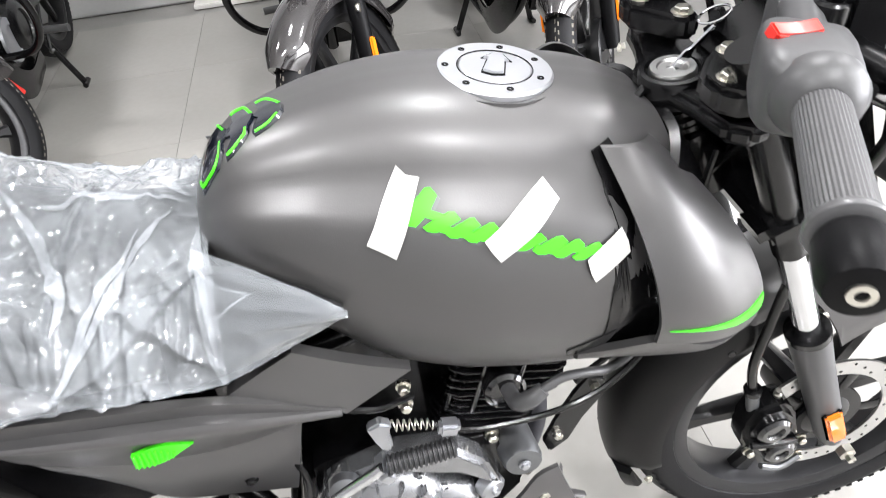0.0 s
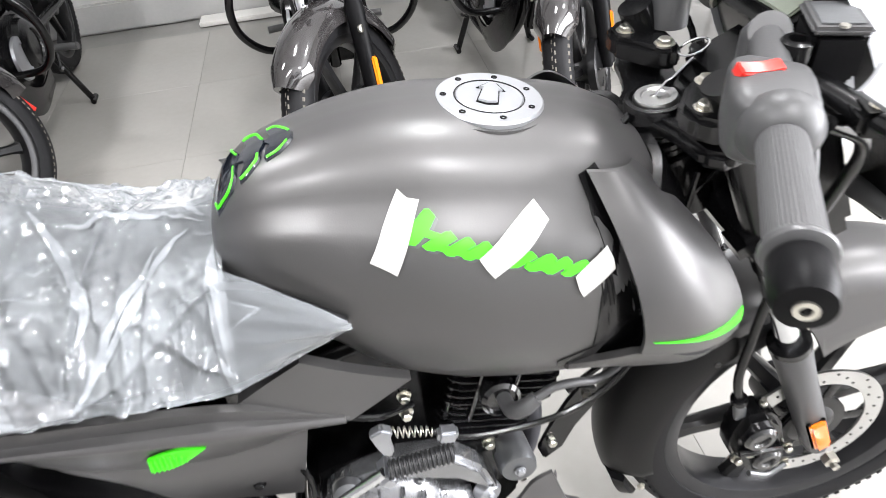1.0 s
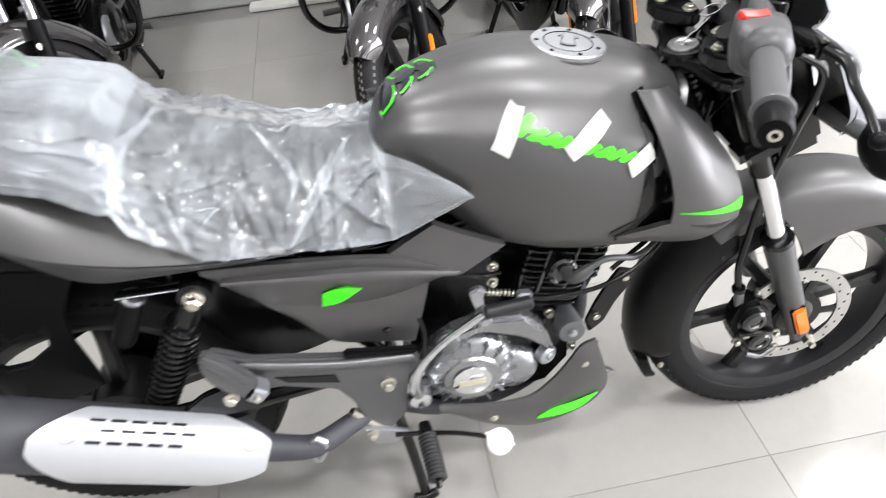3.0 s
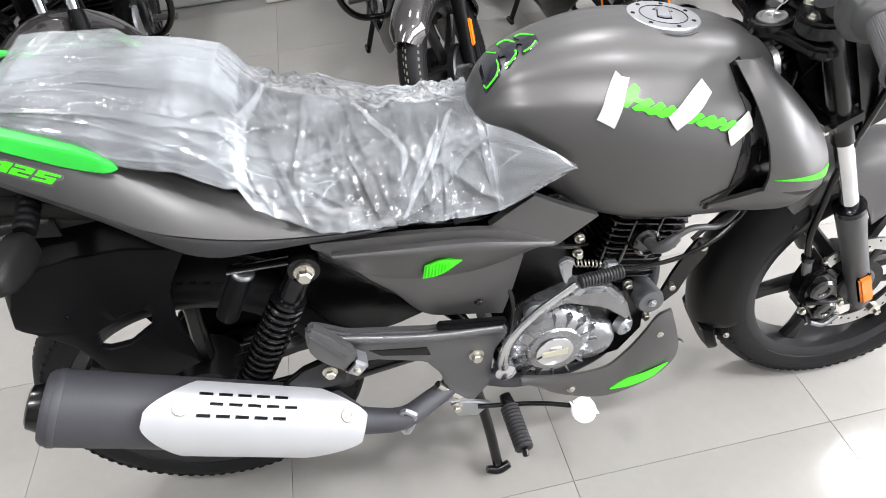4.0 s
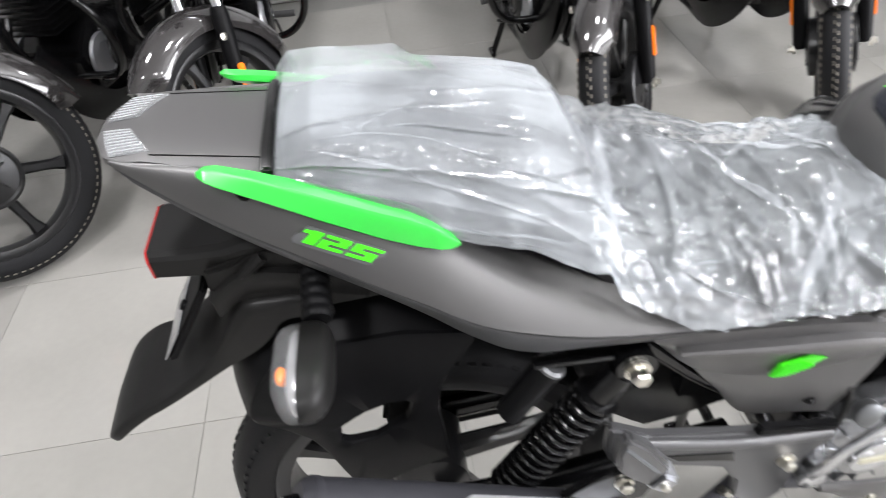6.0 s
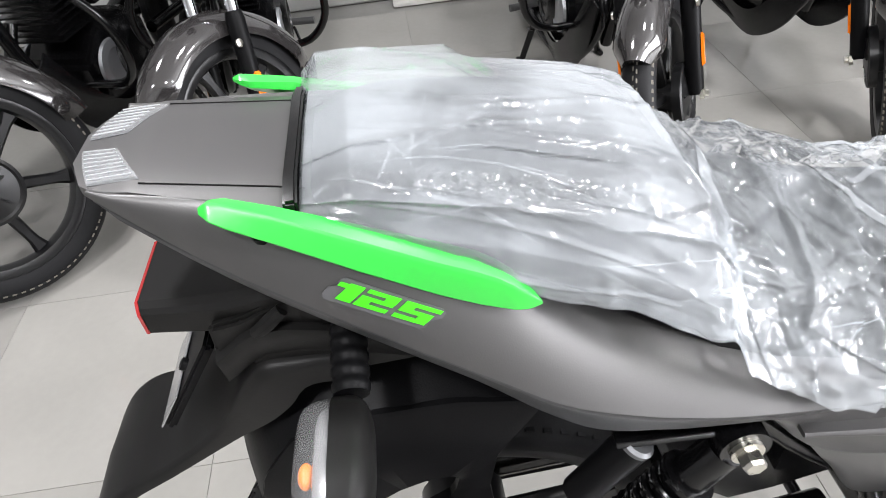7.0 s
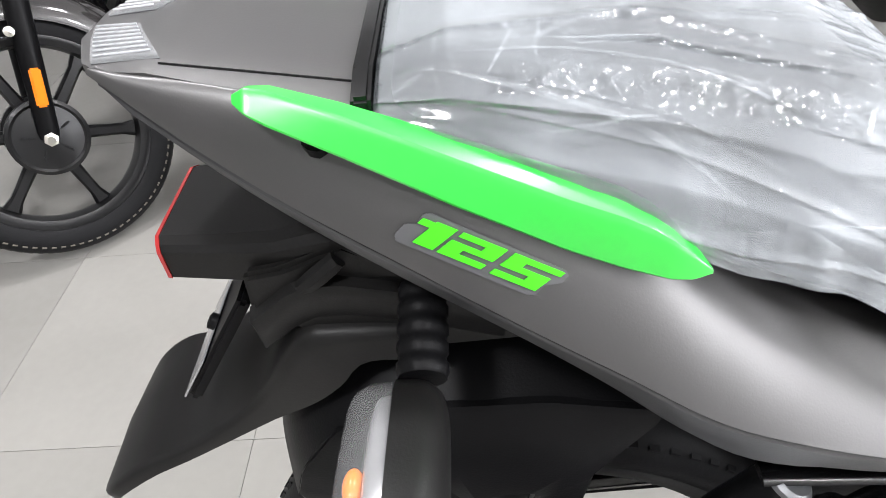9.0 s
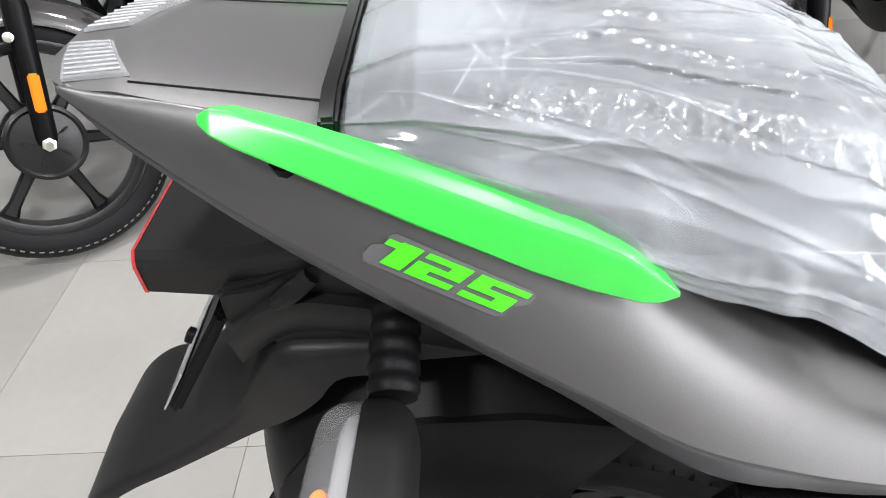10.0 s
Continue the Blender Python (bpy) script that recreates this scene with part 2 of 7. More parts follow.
def finish(bm, angle=38):
    bmesh.ops.recalc_face_normals(bm, faces=bm.faces)
    for f in bm.faces:
        f.smooth = True
    lim = radians(angle)
    for e in bm.edges:
        if len(e.link_faces) == 2 and e.calc_face_angle(0) > lim:
            e.smooth = False
    return bm


def part(name, bm, mat, parent, label="", angle=38):
    """Links a bmesh as one mesh object under a thing or part; its points are in the thing's own space."""
    finish(bm, angle)
    me = bpy.data.meshes.new(name)
    bm.to_mesh(me)
    bm.free()
    me.materials.append(mat)
    ob = new(name, me)
    ob.parent = parent
    if label:
        ob["label"] = label
    return ob


def thing(name, label, category, group="", m=None):
    ob = new(name)
    ob.empty_display_size = 0.1
    if m is not None:
        ob.matrix_world = m
    return tagged(ob, label, category, group)


def solo(name, bm, mat, label, category, group="", kind="", angle=38):
    return tagged(part(name, bm, mat, None, "", angle), label, category, group, kind)


def spline(pts, n):
    """n + 1 points of a smooth curve through pts."""
    p = np.array([tuple(q) for q in pts], float)
    if len(p) == 2:
        return [Vector(p[0] + (p[1] - p[0]) * i / n) for i in range(n + 1)]
    d = np.maximum(np.linalg.norm(np.diff(p, axis=0), axis=1), 1e-6)
    s = np.concatenate([[0], np.cumsum(d)])
    tan = np.gradient(p, s, axis=0)
    out = []
    for u in np.linspace(0, s[-1], n + 1):
        k = min(np.searchsorted(s, u, side="right") - 1, len(p) - 2)
        h = s[k + 1] - s[k]
        a = (u - s[k]) / h
        out.append(Vector((2 * a**3 - 3 * a**2 + 1) * p[k] + (a**3 - 2 * a**2 + a) * h * tan[k] + (-2 * a**3 + 3 * a**2) * p[k + 1] + (a**3 - a**2) * h * tan[k + 1]))
    return out


def loft(rings, cap=True, closed=True, bm=None):
    bm = bm or bmesh.new()
    vs = [[bm.verts.new(p) for p in r] for r in rings]
    n = len(rings[0])
    for a, b in zip(vs, vs[1:]):
        for i in range(n if closed else n - 1):
            j = (i + 1) % n
            bm.faces.new((a[i], a[j], b[j], b[i]))
    if cap and closed:
        bm.faces.new(vs[0])
        bm.faces.new(vs[-1][::-1])
    return bm


def tube(pts, r, n=10, steps=0, bm=None, flat=1.0, cap=True):
    """A round bar along pts; r is one radius or one for each point given."""
    radii = r if isinstance(r, (list, tuple)) else None
    if steps:
        if radii:
            rr = spline([(q, 0, i) for i, q in enumerate(radii)], steps)
            radii = [q.x for q in rr]
        pts = spline(pts, steps)
    pts = [Vector(p) for p in pts]
    rings, up = [], None
    for i, p in enumerate(pts):
        d = (pts[min(i + 1, len(pts) - 1)] - pts[max(i - 1, 0)]).normalized()
        if up is None:
            up = Vector((0, 0, 1)) if abs(d.z) < 0.9 else Vector((0, 1, 0))
        side = d.cross(up).normalized()
        up = side.cross(d).normalized()
        q = radii[i] if radii else r
        rings.append([p + side * math.cos(a) * q + up * math.sin(a) * q * flat for a in [2 * math.pi * k / n for k in range(n)]])
    return loft(rings, cap, True, bm)


def lathe(profile, origin, axis, n=32, bm=None, cap=True):
    """Turns (radius, height) pairs about axis through origin."""
    ax = Vector(axis).normalized()
    u = ax.orthogonal().normalized()
    if abs(ax.y) > 0.99:
        u = Vector((1, 0, 0))
    v = ax.cross(u)
    o = Vector(origin)
    rings = [[o + ax * h + (u * math.cos(a) + v * math.sin(a)) * max(r, 1e-4) for a in [2 * math.pi * k / n for k in range(n)]] for r, h in profile]
    return loft(rings, cap, True, bm)


def plate(outline, y0, y1, bevel=0.003, bm=None, axis="y", seg=2):
    """An outline in x and z (or x and y), made solid from y0 to y1, with rounded edges."""
    own = bmesh.new()
    put = (lambda a, b, c: (a, c, b)) if axis == "y" else (lambda a, b, c: (a, b, c))
    lo = [own.verts.new(put(a, b, y0)) for a, b in outline]
    hi = [own.verts.new(put(a, b, y1)) for a, b in outline]
    n = len(outline)
    own.faces.new(lo)
    own.faces.new(hi[::-1])
    for i in range(n):
        own.faces.new((lo[i], lo[(i + 1) % n], hi[(i + 1) % n], hi[i]))
    bmesh.ops.recalc_face_normals(own, faces=own.faces)
    if bevel:
        bmesh.ops.bevel(own, geom=list(own.edges), offset=bevel, segments=seg, affect="EDGES", clamp_overlap=True)
    return join(bm, own)


def join(bm, own):
    if bm is None:
        return own
    me = bpy.data.meshes.new("tmp")
    own.to_mesh(me)
    own.free()
    bm.from_mesh(me)
    bpy.data.meshes.remove(me)
    return bm


def box(c, size, bevel=0.004, m=None, bm=None, seg=2):
    own = bmesh.new()
    bmesh.ops.create_cube(own, size=1)
    bmesh.ops.scale(own, vec=size, verts=own.verts)
    if bevel:
        bmesh.ops.bevel(own, geom=list(own.edges), offset=bevel, segments=seg, affect="EDGES", clamp_overlap=True)
    if m is not None:
        bmesh.ops.transform(own, matrix=m, verts=own.verts)
    bmesh.ops.translate(own, vec=c, verts=own.verts)
    return join(bm, own)


def ball(c, size, m=None, bm=None, n=20):
    own = bmesh.new()
    bmesh.ops.create_uvsphere(own, u_segments=n, v_segments=n // 2 + 2, radius=0.5)
    bmesh.ops.scale(own, vec=size, verts=own.verts)
    if m is not None:
        bmesh.ops.transform(own, matrix=m, verts=own.verts)
    bmesh.ops.translate(own, vec=c, verts=own.verts)
    return join(bm, own)


def skin(edge_a, edge_b, thick=0.004, bulge=0.0, out=(0, -1, 0), nu=16, nv=10, inner=(0, 1, 0), bm=None, mid=None):
    """A shell between two edge curves, bulged outwards and given thickness."""
    a, b = spline(edge_a, nu), spline(edge_b, nu)
    c = spline(mid, nu) if mid else None
    o, inn = Vector(out), Vector(inner).normalized() * thick
    own = bmesh.new()
    top, low = [], []
    for i in range(nu + 1):
        ra, rb = [], []
        for j in range(nv + 1):
            v = j / nv
            if c:
                p = a[i] * (1 - v) * (1 - 2 * v) + c[i] * 4 * v * (1 - v) + b[i] * v * (2 * v - 1)
            else:
                p = a[i].lerp(b[i], v)
            p = p + o * bulge * math.sin(math.pi * v)
            ra.append(own.verts.new(p))
            rb.append(own.verts.new(p + inn))
        top.append(ra)
        low.append(rb)
    for i in range(nu):
        for j in range(nv):
            own.faces.new((top[i][j], top[i + 1][j], top[i + 1][j + 1], top[i][j + 1]))
            own.faces.new((low[i][j], low[i][j + 1], low[i + 1][j + 1], low[i + 1][j]))
    for i in range(nu):
        own.faces.new((top[i][0], low[i][0], low[i + 1][0], top[i + 1][0]))
        own.faces.new((top[i][nv], top[i + 1][nv], low[i + 1][nv], low[i][nv]))
    for j in range(nv):
        own.faces.new((top[0][j], top[0][j + 1], low[0][j + 1], low[0][j]))
        own.faces.new((top[nu][j], low[nu][j], low[nu][j + 1], top[nu][j + 1]))
    return join(bm, own)


def ribbed(a, b, r0, r1, n):
    """A rubber sleeve with n raised rings."""
    ln = (b - a).length
    prof = [(r0, 0)]
    for k in range(n):
        for f, r in ((0.15, r0), (0.3, r1), (0.7, r1), (0.85, r0)):
            prof.append((r, ln * (k + f) / n))
    return lathe(prof + [(r0, ln)], a, b - a, 18)


def flip(pts, s):
    return [(p[0], p[1] * s, p[2]) for p in pts]


def bolt(c, axis, r, h, mat, parent, name="bolt"):
    bm = lathe([(r * 1.35, 0), (r * 1.35, h * 0.3), (r, h * 0.32)], c, axis, 20)
    lathe([(r, h * 0.3), (r, h * 0.85), (r * 0.8, h)], c, axis, 6, bm)
    return part(name, bm, mat, parent, angle=25)

# ---- wheels, shared by all the motorcycles ----


def tyre_mesh(c, r, w, n=72):
    """A tyre about a cross axis at c, with a rounded crown, sidewalls and cut grooves."""
    prof = [(r - 0.068, -0.30), (r - 0.062, -0.43), (r - 0.040, -0.50), (r - 0.018, -0.43), (r - 0.006, -0.28), (r, -0.10), (r, 0.10), (r - 0.006, 0.28), (r - 0.018, 0.43), (r - 0.040, 0.50), (r - 0.062, 0.43), (r - 0.068, 0.30)]
    bm = lathe([(a, b * w) for a, b in prof] + [(prof[0][0], prof[0][1] * w)], c, (0, 1, 0), n, cap=False)
    return bm


def tread_mesh(c, r, w, n=64):
    """Raised tread blocks along both shoulders of a tyre."""
    bm = bmesh.new()
    for k in range(n):
        a = 2 * math.pi * k / n
        for s in (-1, 1):
            vs = []
            for da, f, dr in ((0.0, 0.47, -0.020), (3.1 / n, 0.47, -0.020), (4.4 / n, 0.035, 0.0020), (1.3 / n, 0.035, 0.0020)):
                for lift in (0.0, 0.0032):
                    q = r + dr - 0.0032 + lift
                    ang = a + da + (0.05 if s > 0 else 0)
                    vs.append(bm.verts.new((c[0] + q * math.cos(ang), c[1] + s * f * w, c[2] + q * math.sin(ang))))
            a0, a1, b0, b1, c0, c1, d0, d1 = vs
            for f in ((a1, b1, c1, d1), (a0, a1, b1, b0), (b0, b1, c1, c0), (c0, c1, d1, d0), (d0, d1, a1, a0)):
                bm.faces.new(f)
    return bm


def rim_mesh(c, r, w, n=64):
    prof = [(r, -0.5), (r + 0.006, -0.47), (r, -0.44), (r - 0.008, -0.38), (r - 0.014, -0.2), (r - 0.014, 0.2), (r - 0.008, 0.38), (r, 0.44), (r + 0.006, 0.47), (r, 0.5), (r - 0.010, 0.5), (r - 0.022, 0.44), (r - 0.028, 0.15), (r - 0.028, -0.15), (r - 0.022, -0.44), (r - 0.010, -0.5), (r, -0.5)]
    return lathe([(a, b * w) for a, b in prof], c, (0, 1, 0), n, cap=False)


def spoke_mesh(c, ang, r0, r1, w0, w1, d):
    """One tapered Y-shaped spoke of a cast wheel."""
    bm = bmesh.new()
    ca, sa = math.cos(ang), math.sin(ang)

    def at(u, v, y):
        return (c[0] + u * ca - v * sa, c[1] + y, c[2] + u * sa + v * ca)
    rings = []
    for k in range(7):
        f = k / 6
        u = r0 + (r1 - r0) * f
        hw = (w0 + (w1 - w0) * f) / 2 * (1 + 0.7 * max(0, f - 0.75) * 4 * (f - 0.75) * 4)
        hd = d * (1 - 0.25 * f) / 2
        rings.append([at(u, v * hw, y * hd) for v, y in ((-1, -0.5), (-0.6, -1), (0.6, -1), (1, -0.5), (1, 0.5), (0.6, 1), (-0.6, 1), (-1, 0.5))])
    return loft(rings, bm=bm)


def wheel(parent, c, r, w, spokes=6, rim_mat=RIM, hub=0.035, phase=0.3, lip=None, dust=None):
    """A cast wheel: tyre, tread, rim, hub and spokes."""
    top = new("wheel")
    top.parent = parent
    part("tyre", tyre_mesh(c, r, w), RUBBER, top)
    tagged(part("tread", tread_mesh(c, r, w, 84), dust or RUBBER, top), kind="stuff")
    rr = r - 0.064
    part("rim", rim_mesh(c, rr, w * 0.82), lip or rim_mat, top)
    part("hub", lathe([(hub * 0.6, -0.06), (hub, -0.05), (hub, 0.05), (hub * 0.6, 0.06)], c, (0, 1, 0), 28), rim_mat, top)
    for k in range(spokes):
        part("spoke", spoke_mesh(c, phase + 2 * math.pi * k / spokes, hub * 0.8, rr - 0.03, 0.034, 0.024, 0.034), rim_mat, top)
    return top


# ---- the grey and green motorcycle ----
RA = Vector((0.102, 0, 0.322))
FA = Vector((1.436, -0.026, 0.2915))
bike = thing("motorcycle", "satin dark grey motorcycle with neon green trim on its centre stand", "motorcycle", m=pose(0, 0, 0))

# tank
TX = [0.642, 0.662, 0.69, 0.75, 0.81, 0.87, 0.94, 1.0, 1.06, 1.105]
TTOP = [0.80, 0.860, 0.889, 0.912, 0.923, 0.924, 0.914, 0.903, 0.886, 0.862]
TW = [0.03, 0.066, 0.090, 0.117, 0.138, 0.154, 0.163, 0.165, 0.160, 0.150]
TB = [0.775, 0.765, 0.74, 0.70, 0.655, 0.636, 0.622, 0.615, 0.607, 0.612]
prof = spline([(0, 0, 0), (0.30, 0, 0.013), (0.43, 0, 0.040), (0.55, 0, 0.086), (0.615, 0, 0.126), (0.665, 0, 0.166), (0.75, 0, 0.214), (0.88, 0, 0.285), (1, 0, 0.465), (0.985, 0, 0.70), (0.88, 0, 0.9), (0.78, 0, 1.0)], 40)
keys = spline([(x, t, 0) for x, t in zip(TX, TTOP)], 44)
wid = spline([(x, t, 0) for x, t in zip(TX, TW)], 44)
bot = spline([(x, t, 0) for x, t in zip(TX, TB)], 44)
rings = []
for k in keys:
    w = float(np.interp(k.x, [q.x for q in wid], [q.y for q in wid]))
    b = float(np.interp(k.x, [q.x for q in bot], [q.y for q in bot]))
    half = [(w * q.x, k.y - (k.y - b) * q.z) for q in prof]
    rings.append([Vector((k.x, -y, z)) for y, z in half] + [Vector((k.x, y, z)) for y, z in half[:0:-1]])
tank = part("fuel_tank", loft(rings), SATIN, bike, "satin dark grey fuel tank", 60)


def tank_y(x, z, off=0.0):
    """The near side of the tank at x and z."""
    t = float(np.interp(x, [q.x for q in keys], [q.y for q in keys]))
    w = float(np.interp(x, [q.x for q in wid], [q.y for q in wid]))
    b = float(np.interp(x, [q.x for q in bot], [q.y for q in bot]))
    v = (t - z) / (t - b)
    return -(w * float(np.interp(v, [q.z for q in prof], [q.x for q in prof])) + off)


def tank_z(x, y, off=0.0):
    t = float(np.interp(x, [q.x for q in keys], [q.y for q in keys]))
    w = float(np.interp(x, [q.x for q in wid], [q.y for q in wid]))
    b = float(np.interp(x, [q.x for q in bot], [q.y for q in bot]))
    return t - (t - b) * float(np.interp(abs(y) / w, [q.x for q in prof[:28]], [q.z for q in prof[:28]])) + off


def on_tank(outline, lift, thick, n=6, bm=None):
    """A patch over the side of the tank: outline in x and z, subdivided and wrapped."""
    own = bmesh.new()
    f = own.faces.new([own.verts.new((x, 0, z)) for x, z in outline])
    bmesh.ops.triangulate(own, faces=[f])
    bmesh.ops.subdivide_edges(own, edges=own.edges, cuts=n, use_grid_fill=True)
    for v in own.verts:
        v.co.y = tank_y(v.co.x, v.co.z, lift)
    ext = bmesh.ops.extrude_face_region(own, geom=list(own.faces))
    for v in [g for g in ext["geom"] if isinstance(g, bmesh.types.BMVert)]:
        v.co.y -= thick
    return join(bm, own)


# filler cap
CX, CZ = 0.953, 0.9065
nrm = Vector((0.15, 0, 1)).normalized()
cap = part("filler_cap", lathe([(0.0565, -0.012), (0.0565, 0.004), (0.0545, 0.0065), (0.037, 0.0065), (0.0355, 0.005), (0.034, 0.0065), (0.0, 0.0075)], (CX, 0, CZ), nrm, 64), CAPM, bike, "round satin silver filler cap")
part("cap_seal", lathe([(0.064, -0.016), (0.062, 0.0025), (0.057, 0.0015)], (CX, 0, CZ - 0.002), nrm, 64), SATIN, cap)
for k in range(7):
    a = 2 * math.pi * k / 7 + 0.3
    part("screw", lathe([(0.0034, 0), (0.0034, 0.0012), (0.0016, 0.0012), (0.0016, 0.0002)], (CX + 0.046 * math.cos(a), 0.046 * math.sin(a), CZ + 0.0062 - 0.15 * 0.046 * math.cos(a)), nrm, 12), MATT, cap)
flap_bm = plate([(-0.026, -0.004), (-0.012, -0.013), (-0.012, -0.008), (0.016, -0.010), (0.019, 0.0), (0.016, 0.010), (-0.012, 0.008), (-0.012, 0.013), (-0.026, 0.004)], 0.006, 0.0100, 0.001, axis="z")
bmesh.ops.transform(flap_bm, matrix=Matrix.Translation((CX, 0, CZ)) @ nrm.to_track_quat("Z", "X").to_matrix().to_4x4() @ pose(0, 0, 0, 0, 0, 70), verts=flap_bm.verts)
part("key_flap", flap_bm, CAPM, cap)
rim_ring = tube([(0.0363 * math.cos(a), 0.0363 * math.sin(a), 0.0066) for a in [2 * math.pi * k / 48 for k in range(49)]], 0.0007, 6)
# slightly larger dark plate under the flap paints the shade round its edge
shade = plate([(-0.028, -0.0055), (-0.013, -0.0155), (-0.013, -0.0095), (0.0172, -0.0115), (0.0208, 0.0), (0.0172, 0.0115), (-0.013, 0.0095), (-0.013, 0.0155), (-0.028, 0.0055)], 0.006, 0.0082, 0.0005, axis="z")
bmesh.ops.transform(shade, matrix=pose(0, 0, 0, 0, 0, 70), verts=shade.verts)
for bm in (rim_ring, shade):
    bmesh.ops.transform(bm, matrix=Matrix.Translation((CX, 0, CZ)) @ nrm.to_track_quat("Z", "X").to_matrix().to_4x4(), verts=bm.verts)
part("cap_groove", rim_ring, BLACK, cap)
part("flap_recess", shade, MATT, cap)

# tank shrouds with the dark slot behind them
for s in (1, -1):
    back_row = flip([(1.024, -0.102, 0.872), (1.040, -0.150, 0.826), (1.053, -0.185, 0.772), (1.060, -0.194, 0.725), (1.063, -0.187, 0.690)], s)
    fore_row = flip([(1.085, -0.074, 0.857), (1.132, -0.108, 0.808), (1.174, -0.138, 0.750), (1.197, -0.150, 0.690), (1.206, -0.142, 0.642)], s)
    swell = Vector((0.1, -s, 0.4)) * 0.021
    shroud = part("tank_shroud", skin(back_row, fore_row, 0.005, 0.021, out=(0.1, -s, 0.4), inner=(0, s, 0), nu=24, nv=20), SATIN, bike, "satin grey tank shroud")
    part("shroud_lower", skin(
        flip([(0.998, -0.152, 0.652), (1.036, -0.172, 0.674), (1.062, -0.184, 0.689), (1.135, -0.183, 0.664), (1.205, -0.142, 0.641)], s),
        flip([(0.996, -0.146, 0.640), (1.050, -0.148, 0.628), (1.100, -0.150, 0.618), (1.155, -0.142, 0.608), (1.195, -0.126, 0.615)], s),
        0.01, 0.004, out=(0, -s, 0), inner=(0, s, 0)), SATIN, bike)
    ca, cb = spline(back_row, 100), spline(fore_row, 100)
    bm, rows = bmesh.new(), []
    for k in range(21):
        v = 0.06 + 0.93 * k / 20
        hi, lo = 0.878 - 0.070 * ((v - 0.06) / 0.93) ** 1.4, 0.883 + 0.034 * (v - 0.06) / 0.93
        row = []
        for lift in (0.0012, -0.0006):
            for m in range(4):
                u = 100 * (hi + (lo - hi) * m / 3)
                j = int(u)
                qa, qb = ca[j].lerp(ca[j + 1], u - j), cb[j].lerp(cb[j + 1], u - j)
                row.append(bm.verts.new(qa.lerp(qb, v) + swell * math.sin(math.pi * v) + Vector((0.3, -s, 0.25)) * lift))
        rows.append([row[0], row[1], row[2], row[3], row[7], row[6], row[5], row[4]])
    for ra, rb in zip(rows, rows[1:]):
        for m in range(8):
            bm.faces.new((ra[m], ra[(m + 1) % 8], rb[(m + 1) % 8], rb[m]))
    bm.faces.new(rows[0])
    bm.faces.new(rows[-1])
    bmesh.ops.recalc_face_normals(bm, faces=list(bm.faces))
    part("stripe", bm, LIME, shroud, "lime green edge stripe")
    part("shroud_inner", skin(
        flip([(1.035, -0.085, 0.845), (1.055, -0.130, 0.806), (1.075, -0.152, 0.750), (1.080, -0.154, 0.690), (1.070, -0.148, 0.640)], s),
        flip([(1.060, -0.080, 0.845), (1.100, -0.125, 0.796), (1.120, -0.150, 0.740), (1.125, -0.160, 0.680), (1.120, -0.155, 0.640)], s),
        0.02, 0.0, inner=(0, s, 0)), BLACK, bike)
    # black patch laid on the tank paints in the slot's deep shade
    slot = on_tank([(1.016, 0.868), (1.022, 0.846), (1.032, 0.800), (1.038, 0.760), (1.040, 0.722), (1.034, 0.694), (1.010, 0.680), (0.984, 0.664), (0.986, 0.652), (1.02, 0.648), (1.075, 0.655), (1.092, 0.72), (1.085, 0.78), (1.060, 0.83), (1.036, 0.872)], 0.0008, 0.001, 3)
    if s < 0:
        bmesh.ops.scale(slot, vec=(1, -1, 1), verts=slot.verts)
    part("slot_shade", slot, BLACK, bike)
# front collar of the tank
part("tank_collar", skin([(1.09, -0.125, 0.83), (1.115, -0.07, 0.855), (1.118, 0, 0.858), (1.115, 0.07, 0.855), (1.09, 0.125, 0.83)], [(1.13, -0.12, 0.80), (1.15, -0.06, 0.80), (1.155, 0, 0.80), (1.15, 0.06, 0.80), (1.13, 0.12, 0.80)], 0.01, 0.0, inner=(-1, 0, -0.3)), BLACK, bike)

# tank pad: three domed leaves, each with lime piping set in its edge
PADS = (([(0.687, 0.026), (0.698, -0.002), (0.695, -0.016), (0.694, -0.032), (0.688, -0.043), (0.675, -0.0445), (0.667, -0.0435), (0.664, -0.034), (0.6655, -0.023), (0.668, 0.008), (0.675, 0.024)],
         [[(0.6915, -0.017), (0.6905, -0.031), (0.685, -0.0400), (0.675, -0.0415), (0.6685, -0.0400), (0.6665, -0.033)], [(0.686, 0.022), (0.6945, -0.001)]]),
        ([(0.701, 0.023), (0.713, 0.021), (0.726, -0.003), (0.724, -0.012), (0.7215, -0.017), (0.7205, -0.028), (0.713, -0.037), (0.7045, -0.042), (0.697, -0.043), (0.698, -0.036), (0.7035, -0.028), (0.702, -0.0196), (0.695, -0.015), (0.6955, -0.005), (0.704, 0.003)],
         [[(0.718, -0.022), (0.7175, -0.028), (0.711, -0.0345), (0.7035, -0.0390), (0.6990, -0.0400)], [(0.7015, 0.018), (0.703, 0.020), (0.7125, 0.0185), (0.723, -0.001)]]),
        ([(0.7255, 0.0164), (0.733, 0.018), (0.746, 0.006), (0.754, -0.006), (0.7537, -0.019), (0.7497, -0.026), (0.7396, -0.033), (0.726, -0.036), (0.724, -0.0325), (0.7265, -0.022), (0.7306, -0.0154), (0.724, -0.0066), (0.7306, -0.0004)],
         [[(0.749, -0.021), (0.739, -0.0300), (0.7275, -0.0330)], [(0.7275, 0.0145), (0.733, 0.0155), (0.745, 0.0045), (0.751, -0.005)]]))
